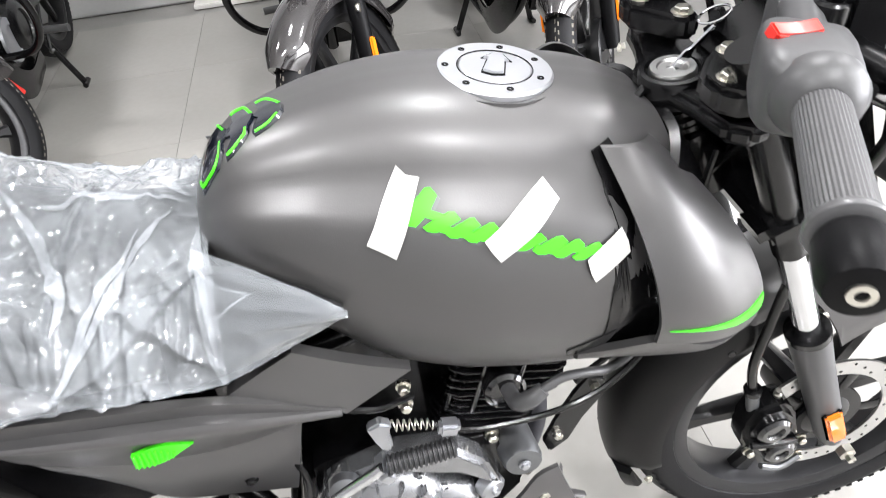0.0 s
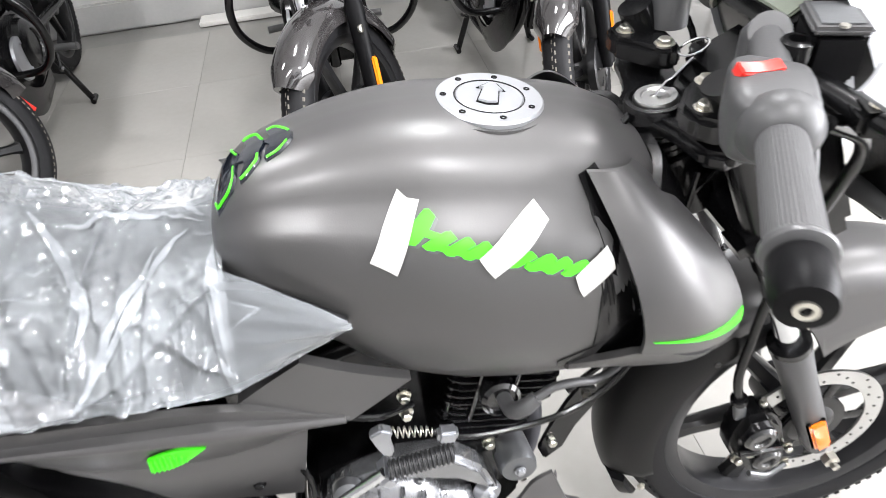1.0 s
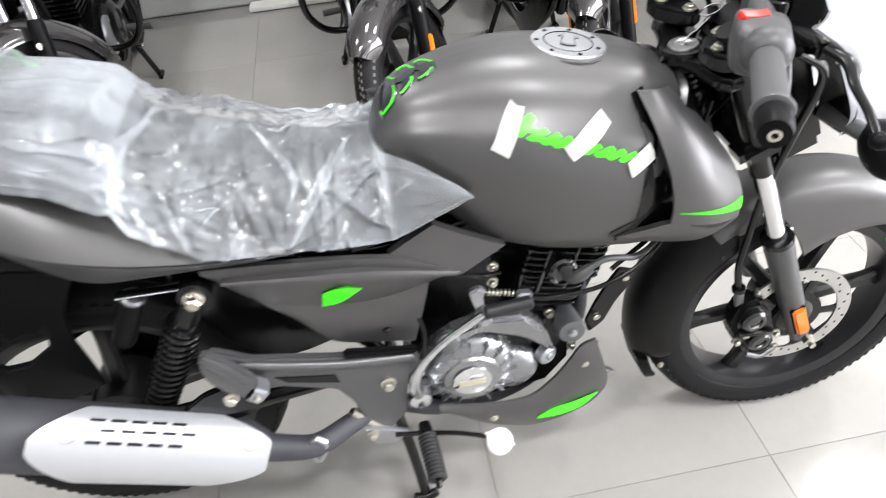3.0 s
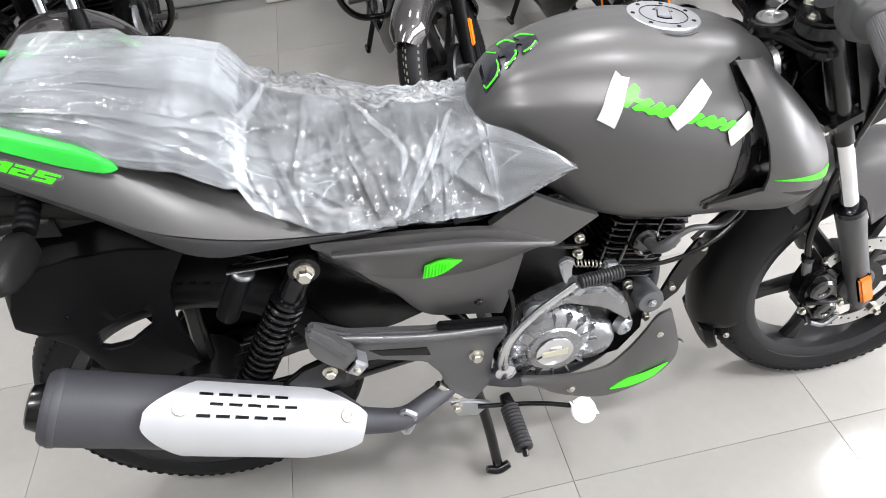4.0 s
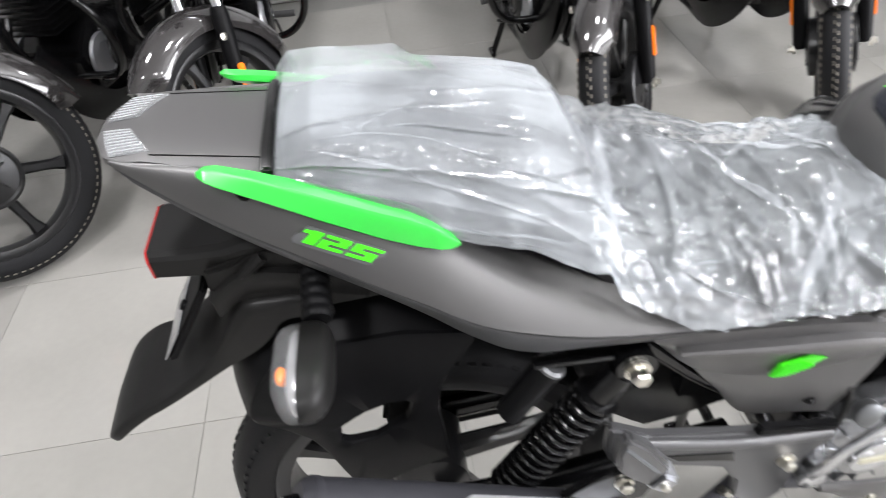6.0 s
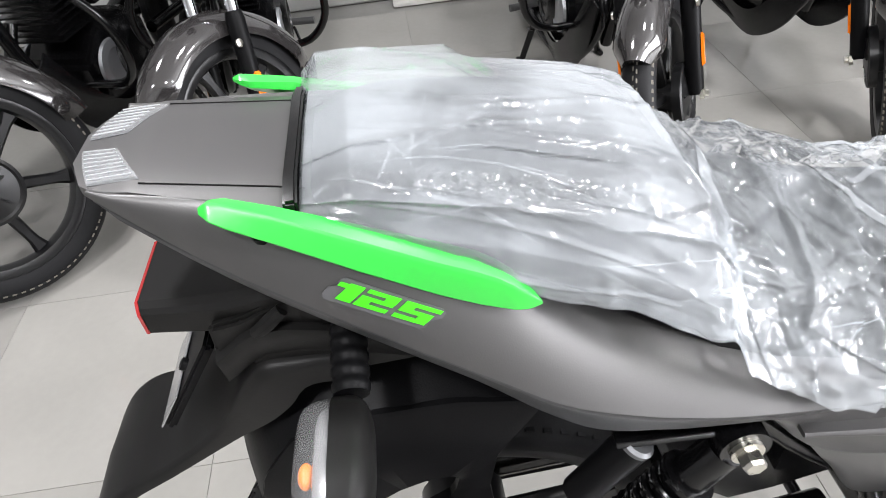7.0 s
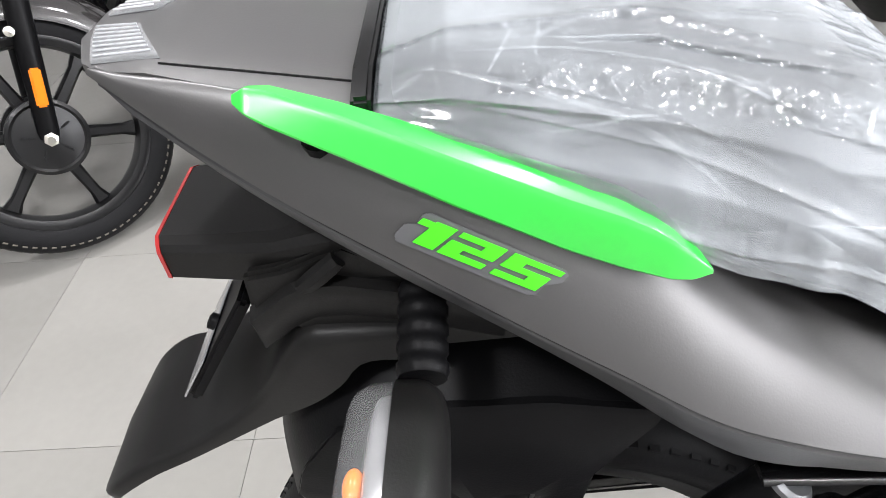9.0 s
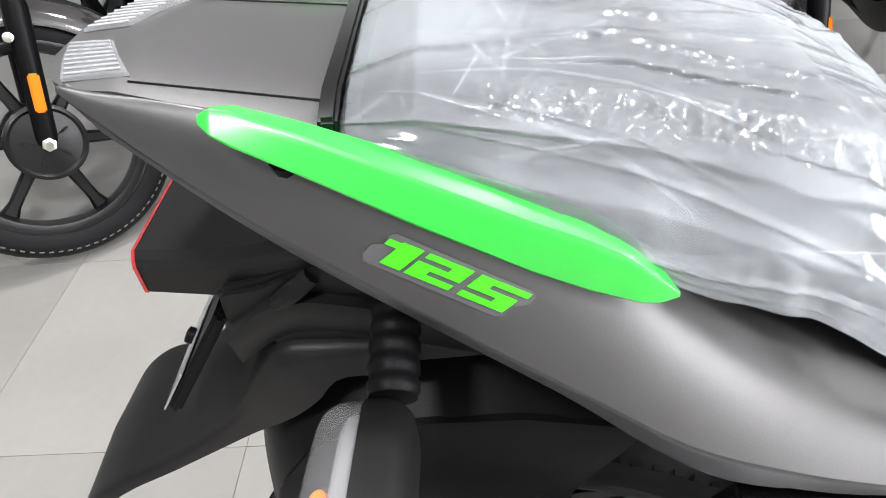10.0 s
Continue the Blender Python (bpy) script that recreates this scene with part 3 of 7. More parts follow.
for outline, piping in PADS:
    cxm, cym = sum(p[0] for p in outline) / len(outline), sum(p[1] for p in outline) / len(outline)
    own = bmesh.new()
    f = own.faces.new([own.verts.new((x, y, 0)) for x, y in outline])
    bmesh.ops.triangulate(own, faces=[f])
    bmesh.ops.subdivide_edges(own, edges=own.edges, cuts=3, use_grid_fill=True)
    for v in own.verts:
        v.co.z = tank_z(v.co.x, v.co.y, 0.0004)
    ext = bmesh.ops.extrude_face_region(own, geom=list(own.faces))
    for v in [g for g in ext["geom"] if isinstance(g, bmesh.types.BMVert)]:
        v.co.x += (cxm - v.co.x) * 0.07 - 0.0010
        v.co.y += (cym - v.co.y) * 0.07
        v.co.z += 0.0028
    pad = part("tank_pad", own, DOME, bike, "glossy black resin tank pad with lime edges", 50)
    for run in piping:
        part("pad_edge", tube([(x - 0.001, y, tank_z(x, y, 0.0030)) for x, y in run], 0.0016, 8, 14, flat=0.7), LIME, pad, "lime green piping")

# logo as plain slanted green bars, with offset grey outline as painted shadow
def base_z(x):
    return 0.8500 - 0.345 * (x - 0.842)


for k, (x0, hgt, wd, lean) in enumerate(((0.843, 0.024, 0.009, 0.020), (0.859, 0.013, 0.009, 0.020), (0.877, 0.013, 0.008, 0.019), (0.893, 0.013, 0.008, 0.019), (0.911, 0.021, 0.008, 0.026), (0.932, 0.012, 0.011, 0.017), (0.951, 0.013, 0.010, 0.018), (0.968, 0.013, 0.008, 0.018), (0.985, 0.012, 0.009, 0.018))):
    z0 = base_z(x0)
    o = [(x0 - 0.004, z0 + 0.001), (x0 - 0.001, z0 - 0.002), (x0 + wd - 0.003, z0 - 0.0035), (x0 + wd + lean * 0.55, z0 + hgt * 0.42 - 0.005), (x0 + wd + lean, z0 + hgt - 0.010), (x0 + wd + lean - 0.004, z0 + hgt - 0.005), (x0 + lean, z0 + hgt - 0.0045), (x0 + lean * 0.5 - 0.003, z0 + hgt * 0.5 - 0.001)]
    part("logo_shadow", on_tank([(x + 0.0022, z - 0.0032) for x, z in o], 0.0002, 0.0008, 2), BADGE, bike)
    part("logo_stroke", on_tank(o, 0.0012, 0.0014, 2), LIME, bike, "lime green raised logo stroke")
for x0, x1, lift in ((0.842, 0.872, 0.0075), (0.868, 0.890, 0.000), (0.888, 0.913, 0.0005), (0.928, 0.948, 0.0065), (0.946, 0.972, 0.000), (0.962, 0.990, 0.0045)):
    o = [(x0, base_z(x0) + lift), (x1, base_z(x1) + lift), (x1 + 0.004, base_z(x1) + lift + 0.0038), (x0 + 0.004, base_z(x0) + lift + 0.0042)]
    part("logo_link", on_tank(o, 0.0011, 0.0014, 3), LIME, bike)
# masking tape strips, stuck on the tank
for o in ([(0.842, 0.887), (0.849, 0.8795), (0.860, 0.877), (0.845, 0.852), (0.828, 0.821), (0.820, 0.826), (0.805, 0.834), (0.822, 0.860)],
          [(0.967, 0.861), (0.971, 0.851), (0.978, 0.845), (0.948, 0.826), (0.917, 0.810), (0.911, 0.818), (0.905, 0.829), (0.935, 0.845)],
          [(1.031, 0.815), (1.036, 0.803), (1.037, 0.793), (1.020, 0.783), (1.002, 0.773), (0.998, 0.782), (0.995, 0.796), (1.012, 0.806)]):
    ob = solo("masking_tape", on_tank(o, 0.0032, 0.0006, 5), TAPE, "strip of off-white masking tape stuck on the tank logo", "tape", "tape strips on the tank")

# seat: rider's and passenger's part
SX = [0.008, 0.016, 0.05, 0.15, 0.25, 0.295, 0.325, 0.36, 0.42, 0.52, 0.60, 0.65]
STOP = [0.955, 0.968, 0.978, 0.972, 0.951, 0.932, 0.885, 0.860, 0.838, 0.812, 0.812, 0.815]
SW = [0.080, 0.092, 0.100, 0.114, 0.124, 0.128, 0.132, 0.138, 0.140, 0.130, 0.108, 0.090]
SB = [0.945, 0.935, 0.920, 0.895, 0.850, 0.815, 0.785, 0.760, 0.735, 0.705, 0.690, 0.700]


def seat_rings(grow, n=60, m=14, wob=0.0):
    sprof = spline([(0, 0, 0), (0.45, 0, 0.02), (0.72, 0, 0.10), (0.88, 0, 0.30), (0.97, 0, 0.62), (1.0, 0, 1.0)], m)
    ks = spline([(x, t, 0) for x, t in zip(SX, STOP)], n)
    out = []
    for i, k in enumerate(ks):
        w = float(np.interp(k.x, SX, SW)) + grow
        b = float(np.interp(k.x, SX, SB)) - grow
        t = k.y + grow
        half = [(w * q.x, t - (t - b) * q.z) for q in sprof]
        x = k.x + (-grow if i == 0 else 0)
        out.append([Vector((x, -y, z)) for y, z in half] + [Vector((x, y, z)) for y, z in half[:0:-1]])
    return out


part("seat", loft(seat_rings(-0.005)), SEATM, bike, "black vinyl dual seat", 50)
part("seat_base", plate([(-0.090, 0.950), (-0.086, 0.968), (-0.06, 0.974), (0.06, 0.974), (0.086, 0.968), (0.090, 0.950)], 0, 0.010, 0.002), BLACK, bike).matrix_local = pose(0.012, 0, 0, 0, 0, 90)
for s in (1, -1):
    part("seat_flap", skin(flip([(0.60, -0.092, 0.79), (0.66, -0.090, 0.800), (0.70, -0.104, 0.798), (0.745, -0.120, 0.782), (0.772, -0.130, 0.765)], s),
                           flip([(0.59, -0.128, 0.690), (0.64, -0.130, 0.702), (0.69, -0.132, 0.722), (0.74, -0.132, 0.748), (0.772, -0.131, 0.762)], s), 0.012, 0.003, out=(0, -s, 0), inner=(0, s, 0)), SEATM, bike)


# clear film wrapped over the seat: one loose sheet with straight creases, folds and a front corner
def over(x, xs, ys):
    return np.interp(x, xs, ys)


FXE = [0.0, 0.05, 0.10, 0.15, 0.19, 0.23, 0.262, 0.285, 0.306, 0.318, 0.34, 0.395, 0.468, 0.53, 0.587, 0.64, 0.66]
FYE = [0.093, 0.105, 0.117, 0.130, 0.137, 0.145, 0.152, 0.157, 0.162, 0.166, 0.169, 0.171, 0.168, 0.166, 0.166, 0.164, 0.160]
FZE = [0.955, 0.940, 0.920, 0.900, 0.890, 0.874, 0.858, 0.850, 0.848, 0.816, 0.798, 0.764, 0.744, 0.739, 0.736, 0.732, 0.730]


def film_base(x, v):
    """The taut sheet at x; v runs from -1 (near hem) over the ridge to 1 (far hem)."""
    a = np.abs(v)
    top = over(x, SX, STOP) + 0.006
    top = top + 0.016 * np.exp(-((x - 0.44) / 0.08) ** 2) * np.clip(v * 3, 0, 1)
    w = over(x, SX, SW) + 0.004 + 0.012 * np.clip((x - 0.58) / 0.08, 0, 1)
    ye, ze = over(x, FXE, FYE), over(x, FXE, FZE)
    ze = ze + 0.004 * np.sin(x * 47) * np.sin(x * 19 + 1) * (v < 0) - 0.003 * np.sin(x * 61 + 2)
    hh = over(x, SX, STOP) - over(x, SX, SB)
    far = np.clip(v * 4, 0, 1) * np.clip((x + 0.01) / 0.03, 0, 1) * np.clip((0.19 - x) / 0.05, 0, 1)
    ye = ye + 0.024 * far
    yd = np.maximum(0.995 * w, 0.45 * w + 0.55 * ye)
    zd = np.maximum(top - 0.58 * hh, 0.35 * (top - 0.27 * hh) + 0.65 * ze)
    yd, zd = yd + 0.020 * far, zd + 0.022 * far
    ys = np.stack([0 * w, 0.45 * w, 0.74 * w, 0.91 * w, yd, ye])
    zs = np.stack([top, top - 0.015 * hh, top - 0.07 * hh, top - 0.25 * hh + 0.010 * far, zd, ze])
    f = a * 5
    i = np.clip(f.astype(int), 0, 4)
    g = f - i
    cols = np.arange(len(x))
    y = ys[i, cols] * (1 - g) + ys[i + 1, cols] * g
    z = zs[i, cols] * (1 - g) + zs[i + 1, cols] * g
    return np.stack([x, np.where(v < 0, -y, y), z], 1)


def make_creases():
    rng = random.Random(7)
    rows = []
    for k in range(130):
        small = k % 2
        ang = rng.gauss(1.15, 0.55) * (-1 if k % 3 == 0 else 1)
        ln = rng.uniform(0.03, 0.08) if small else rng.uniform(0.08, 0.18)
        wd = rng.uniform(0.004, 0.008) if small else rng.uniform(0.009, 0.022)
        rows.append((rng.uniform(0.32, 0.68), rng.uniform(-0.22, 0.22), ang, ln, wd, wd * rng.uniform(0.24, 0.48), rng.uniform(0.15, 0.6)))
    # long soft pleats along the passenger's part
    for k in range(30):
        wd = rng.uniform(0.003, 0.010)
        rows.append((rng.uniform(0.02, 0.30), rng.uniform(-0.22, 0.22), rng.gauss(-0.12, 0.22), rng.uniform(0.06, 0.24), wd, wd * rng.uniform(0.14, 0.30), rng.uniform(0.15, 0.5)))
    return rows


CREASES = make_creases()


def make_dents(seed, count, x0, x1, v0, v1, length, width, lean, spread):
    """Seeds of the flat dents between the crumple's sharp ridges: place, direction, length and width."""
    rng = random.Random(seed)
    rows = []
    for k in range(count):
        f = rng.uniform(0.7, 1.4)
        rows.append((rng.uniform(x0, x1), rng.uniform(v0, v1), rng.gauss(lean, spread), length * f, width * f))
    return rows


# dents: coarse and fine over the rider's part, long ones over the passenger's part, a tight crush along the near hem
DENTS = ((make_dents(3, 150, 0.28, 0.70, -0.23, 0.23, 0.032, 0.014, 1.1, 0.7), 0.0034, 0.28, 0.70, -9, 9), (make_dents(4, 560, 0.28, 0.70, -0.23, 0.23, 0.015, 0.007, 1.2, 0.8), 0.0016, 0.28, 0.70, -9, 9),
         (make_dents(5, 110, -0.03, 0.33, -0.23, 0.23, 0.075, 0.016, -0.14, 0.18), 0.0011, -9, 0.30, -9, 9), (make_dents(6, 260, -0.02, 0.33, -0.23, 0.23, 0.026, 0.009, 0.5, 0.9), 0.0005, -9, 0.30, -9, 9),
         (make_dents(8, 240, 0.04, 0.30, -0.135, -0.075, 0.014, 0.0056, 1.35, 0.3), 0.0022, 0.05, 0.29, -0.128, -0.082))


def film_surface(x, v, lift=0.0):
    """The sheet with its creases: ridges of triangular section, one flank steeper, and dents that meet in sharp edges."""
    p = film_base(x, v)
    h = np.zeros(len(x))
    s = v * 0.22
    for cx, cv, ang, ln, wd, ht, skew in CREASES:
        c, n = math.cos(ang), math.sin(ang)
        al = (x - cx) * c + (s - cv) * n
        ac = -(x - cx) * n + (s - cv) * c
        ac = np.where(ac > 0, ac / wd, -ac / (wd * skew))
        h = h + ht * np.clip(1 - ac, 0, 1) * np.clip(1.6 * (1 - np.abs(al) / ln), 0, 1)
    for seeds, deep, x0, x1, s0, s1 in DENTS:
        near = np.full(len(x), 9.0)
        for cx, cv, ang, ln, wd in seeds:
            c, n = math.cos(ang), math.sin(ang)
            al = ((x - cx) * c + (s - cv) * n) / ln
            ac = (-(x - cx) * n + (s - cv) * c) / wd
            near = np.minimum(near, al * al + ac * ac)
        fade = np.clip(np.minimum(np.minimum(x - x0, x1 - x) / 0.03, np.minimum(s - s0, s1 - s) / 0.012), 0, 1)
        h = h + deep * fade * np.minimum(near, 1.6) ** 0.75
    h = np.where(h > 0.017, 0.017 + (h - 0.017) * 0.35, h) - 0.002 + lift
    mid = np.stack([x, 0 * x, over(x, SX, SB) - 0.03], 1)
    d = p - mid
    d[:, 1] *= 1.5
    d /= np.linalg.norm(d, axis=1)[:, None]
    return p + d * h[:, None]


def sheet(nx, ny, x0, x1, place):
    xs = np.repeat(np.linspace(x0, x1, nx), ny)
    vs = np.tile(np.linspace(-1, 1, ny), nx)
    pts = place(xs, vs)
    faces = [(i * ny + j, i * ny + j + 1, (i + 1) * ny + j + 1, (i + 1) * ny + j) for i in range(nx - 1) for j in range(ny - 1)]
    me = bpy.data.meshes.new("sheet")
    me.from_pydata([tuple(q) for q in pts], [], faces)
    bm = bmesh.new()
    bm.from_mesh(me)
    bpy.data.meshes.remove(me)
    return bm


def fold(path, width):
    """A strip of the film folded double, lying on the sheet along a path of (x, v)."""
    c = spline([(x, v, 0) for x, v in path], 24)
    rows = []
    for k, q in enumerate(c):
        e = c[min(k + 1, len(c) - 1)] - c[max(k - 1, 0)]
        n = Vector((-e.y * 0.22, e.x, 0)).normalized()
        wd = 0.95 * width * min(1.0, 0.25 + 3 * min(k, len(c) - 1 - k) / len(c)) * 0.5
        rows.append((q, n, wd))
    bm = bmesh.new()
    prev = None
    for q, n, wd in rows:
        xs = np.array([q.x + n.x * wd * g for g in (-1, 0, 1)])
        vs = np.clip(np.array([q.y + n.y * wd * g / 0.22 for g in (-1, 0, 1)]), -1, 1)
        pts = film_surface(xs, vs, 0.0015)
        pts[1] += (pts[1] - np.array([q.x, 0, 0.72])) * 0.003
        row = [bm.verts.new(p) for p in pts]
        if prev:
            for a in range(2):
                bm.faces.new((prev[a], prev[a + 1], row[a + 1], row[a]))
        prev = row
    return bm


def film_sheet(x, v):
    """The sheet, tucked in round the back end of the seat."""
    tuck = np.clip((0.012 - x) / 0.022, 0, 1)
    p = film_surface(np.maximum(x, 0.012), v)
    p[:, 0] -= 0.008 * np.sin(tuck * math.pi / 2)
    p[:, 1] *= 1 - 0.16 * tuck**2
    p[:, 2] += (0.948 - p[:, 2]) * 0.55 * tuck**2
    return p


film = solo("plastic_cover", sheet(520, 290, -0.010, 0.66, film_sheet), FILM, "crumpled clear plastic cover wrapped over the motorcycle seat", "plastic cover", angle=5)
part("second_layer", sheet(420, 240, 0.010, 0.318, lambda x, v: film_surface(x, v * 0.97, 0.0024 + 0.0009 * np.sin(x * 31 + 3 * v))), FILM, film, angle=11)
for path, width in (([(0.62, -0.03), (0.594, -0.25), (0.561, -0.59), (0.534, -0.74)], 0.010), ([(0.650, -0.18), (0.649, -0.60), (0.652, -0.95)], 0.012), ([(0.461, 0.10), (0.494, -0.05), (0.531, -0.39), (0.521, -0.60)], 0.011),
                    ([(0.41, 0.41), (0.48, 0.39), (0.547, 0.34), (0.637, 0.05)], 0.012), ([(0.497, 0.05), (0.561, 0.09), (0.637, 0.01)], 0.006),
                    ([(0.053, -0.35), (0.103, -0.31), (0.146, -0.36), (0.216, -0.51)], 0.004), ([(0.03, -0.41), (0.076, -0.51), (0.123, -0.61), (0.172, -0.77)], 0.006), ([(0.355, 0.14), (0.325, -0.21), (0.318, -0.50), (0.315, -0.85)], 0.012), ([(0.594, -0.12), (0.564, -0.46), (0.507, -0.92)], 0.009)):
    part("fold", fold(path, width), FOLDED, film, angle=80)
for x0, x1, wide in ((0.305, 0.46, 0.30), (0.308, 0.44, 0.20), (0.20, 0.315, 0.20), (0.03, 0.22, 0.16)):
    def hem(x, v):
        """A band of the sheet turned up on itself along the hem."""
        return film_surface(x, -1 + wide * (v + 1) / 2 * (0.8 + 0.2 * np.sin(x * 70)), 0.0022 + 0.0015 * np.sin(x * 210) * np.sin(x * 37))
    part("hem", sheet(90, 14, x0, x1, hem), FILM, film, angle=11)
for s in (1, -1):
    bm = skin(flip([(0.652, -0.094, 0.838), (0.69, -0.112, 0.826), (0.72, -0.122, 0.808), (0.75, -0.130, 0.788), (0.776, -0.138, 0.768)], s),
              flip([(0.652, -0.161, 0.728), (0.69, -0.153, 0.736), (0.72, -0.147, 0.745), (0.75, -0.143, 0.755), (0.776, -0.140, 0.765)], s), 0.0004, 0.006, out=(0, -s, 0), inner=(0, s, 0), nu=60, nv=36)
    for v in bm.verts:
        near = min(1, max(0.0, (0.776 - v.co.x) / 0.05))
        fan = abs(math.sin(17 * (v.co.z - 0.765) / (0.80 - v.co.x) + 0.6)) if v.co.x < 0.75 else 0.0
        v.co.y -= s * near * (0.0022 * max(0.0, fan - 0.6) + 0.004 * abs(noise.noise(v.co * 16)))
    part("film_corner", bm, FILM, film, angle=14)

# side panels
for s in (1, -1):
    side = part("side_panel", skin(
        flip([(0.372, -0.142, 0.716), (0.45, -0.148, 0.713), (0.55, -0.150, 0.702), (0.64, -0.150, 0.686), (0.75, -0.142, 0.628)], s),
        flip([(0.376, -0.138, 0.705), (0.43, -0.140, 0.645), (0.52, -0.138, 0.604), (0.61, -0.134, 0.592), (0.745, -0.134, 0.622)], s),
        0.010, 0.006, out=(0, -s, 0), inner=(0, s, 0)), SATIN, bike, "satin grey side panel")
    part("side_panel_lower", skin(
        flip([(0.43, -0.138, 0.645), (0.52, -0.137, 0.604), (0.61, -0.133, 0.594), (0.70, -0.132, 0.612)], s),
        flip([(0.475, -0.126, 0.580), (0.535, -0.124, 0.500), (0.60, -0.122, 0.480), (0.664, -0.120, 0.462)], s),
        0.010, 0.004, out=(0, -s, 0), inner=(0, s, 0)), SATIN, bike)
    part("side_ridge", skin(
        flip([(0.40, -0.158, 0.700), (0.50, -0.163, 0.692), (0.60, -0.163, 0.680), (0.745, -0.145, 0.632)], s),
        flip([(0.40, -0.158, 0.694), (0.50, -0.166, 0.683), (0.60, -0.166, 0.664), (0.745, -0.147, 0.624)], s),
        0.012, 0.002, out=(0, -s, 0), inner=(0, s, 0), nv=4), SATIN, bike)
    part("corner_panel", skin(
        flip([(0.642, -0.140, 0.684), (0.678, -0.136, 0.703), (0.714, -0.134, 0.722)], s),
        flip([(0.750, -0.142, 0.620), (0.788, -0.136, 0.638), (0.824, -0.130, 0.655)], s),
        0.014, 0.003, out=(0, -s, 0), inner=(0, s, 0)), SATIN, bike, "dark satin corner panel")
    grille = part("grille", skin(
        flip([(0.534, -0.153, 0.638), (0.560, -0.154, 0.646), (0.594, -0.149, 0.634)], s),
        flip([(0.529, -0.150, 0.612), (0.552, -0.150, 0.612), (0.594, -0.149, 0.633)], s), 0.004, 0.0, inner=(0, s, 0)), LIME, bike, "lime green mesh insert")
    bm = bmesh.new()
    for k in range(8):
        f = (k + 0.5) / 11
        x = 0.531 + 0.058 * f
        z0, z1 = 0.612 + 0.021 * max(0, f - 0.3), 0.638 + 0.008 * math.sin(math.pi * min(1, f * 1.5)) - 0.006 * f
        tube([(x, -0.152 * s, z0 + 0.002), (x + 0.004, -0.1545 * s, z1 - 0.002)], 0.0013, 6, bm=bm)
    part("mesh_bar", bm, LIME, grille)
    bolt((0.620, -0.126 * s, 0.513), (0, -s, 0), 0.006, 0.008, BLACK, bike)

# tail cowl: upper skin down to the fold, then a lipped skirt turned inwards
CU = [(-0.127, -0.060, 0.982), (-0.06, -0.074, 0.974), (0.0, -0.087, 0.963), (0.05, -0.099, 0.951), (0.10, -0.110, 0.926), (0.15, -0.111, 0.896), (0.19, -0.104, 0.869), (0.235, -0.098, 0.840), (0.285, -0.098, 0.819), (0.32, -0.100, 0.805), (0.39, -0.112, 0.780), (0.46, -0.135, 0.755), (0.50, -0.147, 0.738)]
CM = [(-0.1285, -0.0625, 0.984), (-0.077, -0.079, 0.966), (-0.02, -0.096, 0.946), (0.033, -0.113, 0.925), (0.086, -0.128, 0.900), (0.139, -0.138, 0.872), (0.188, -0.1395, 0.842), (0.232, -0.1370, 0.821), (0.285, -0.1370, 0.802), (0.37, -0.141, 0.776), (0.45, -0.152, 0.753), (0.50, -0.151, 0.736)]
CF = [(-0.130, -0.063, 0.981), (-0.093, -0.077, 0.953), (-0.039, -0.098, 0.920), (0.016, -0.119, 0.894), (0.072, -0.138, 0.866), (0.128, -0.154, 0.837), (0.187, -0.167, 0.804), (0.232, -0.171, 0.788), (0.285, -0.172, 0.772), (0.37, -0.169, 0.754), (0.445, -0.163, 0.742), (0.50, -0.154, 0.732)]
CS = [(-0.100, -0.066, 0.944), (-0.04, -0.084, 0.899), (0.016, -0.104, 0.868), (0.072, -0.120, 0.838), (0.126, -0.134, 0.804), (0.176, -0.142, 0.763), (0.216, -0.145, 0.736), (0.243, -0.146, 0.727), (0.296, -0.148, 0.725), (0.36, -0.150, 0.725), (0.43, -0.149, 0.724)]
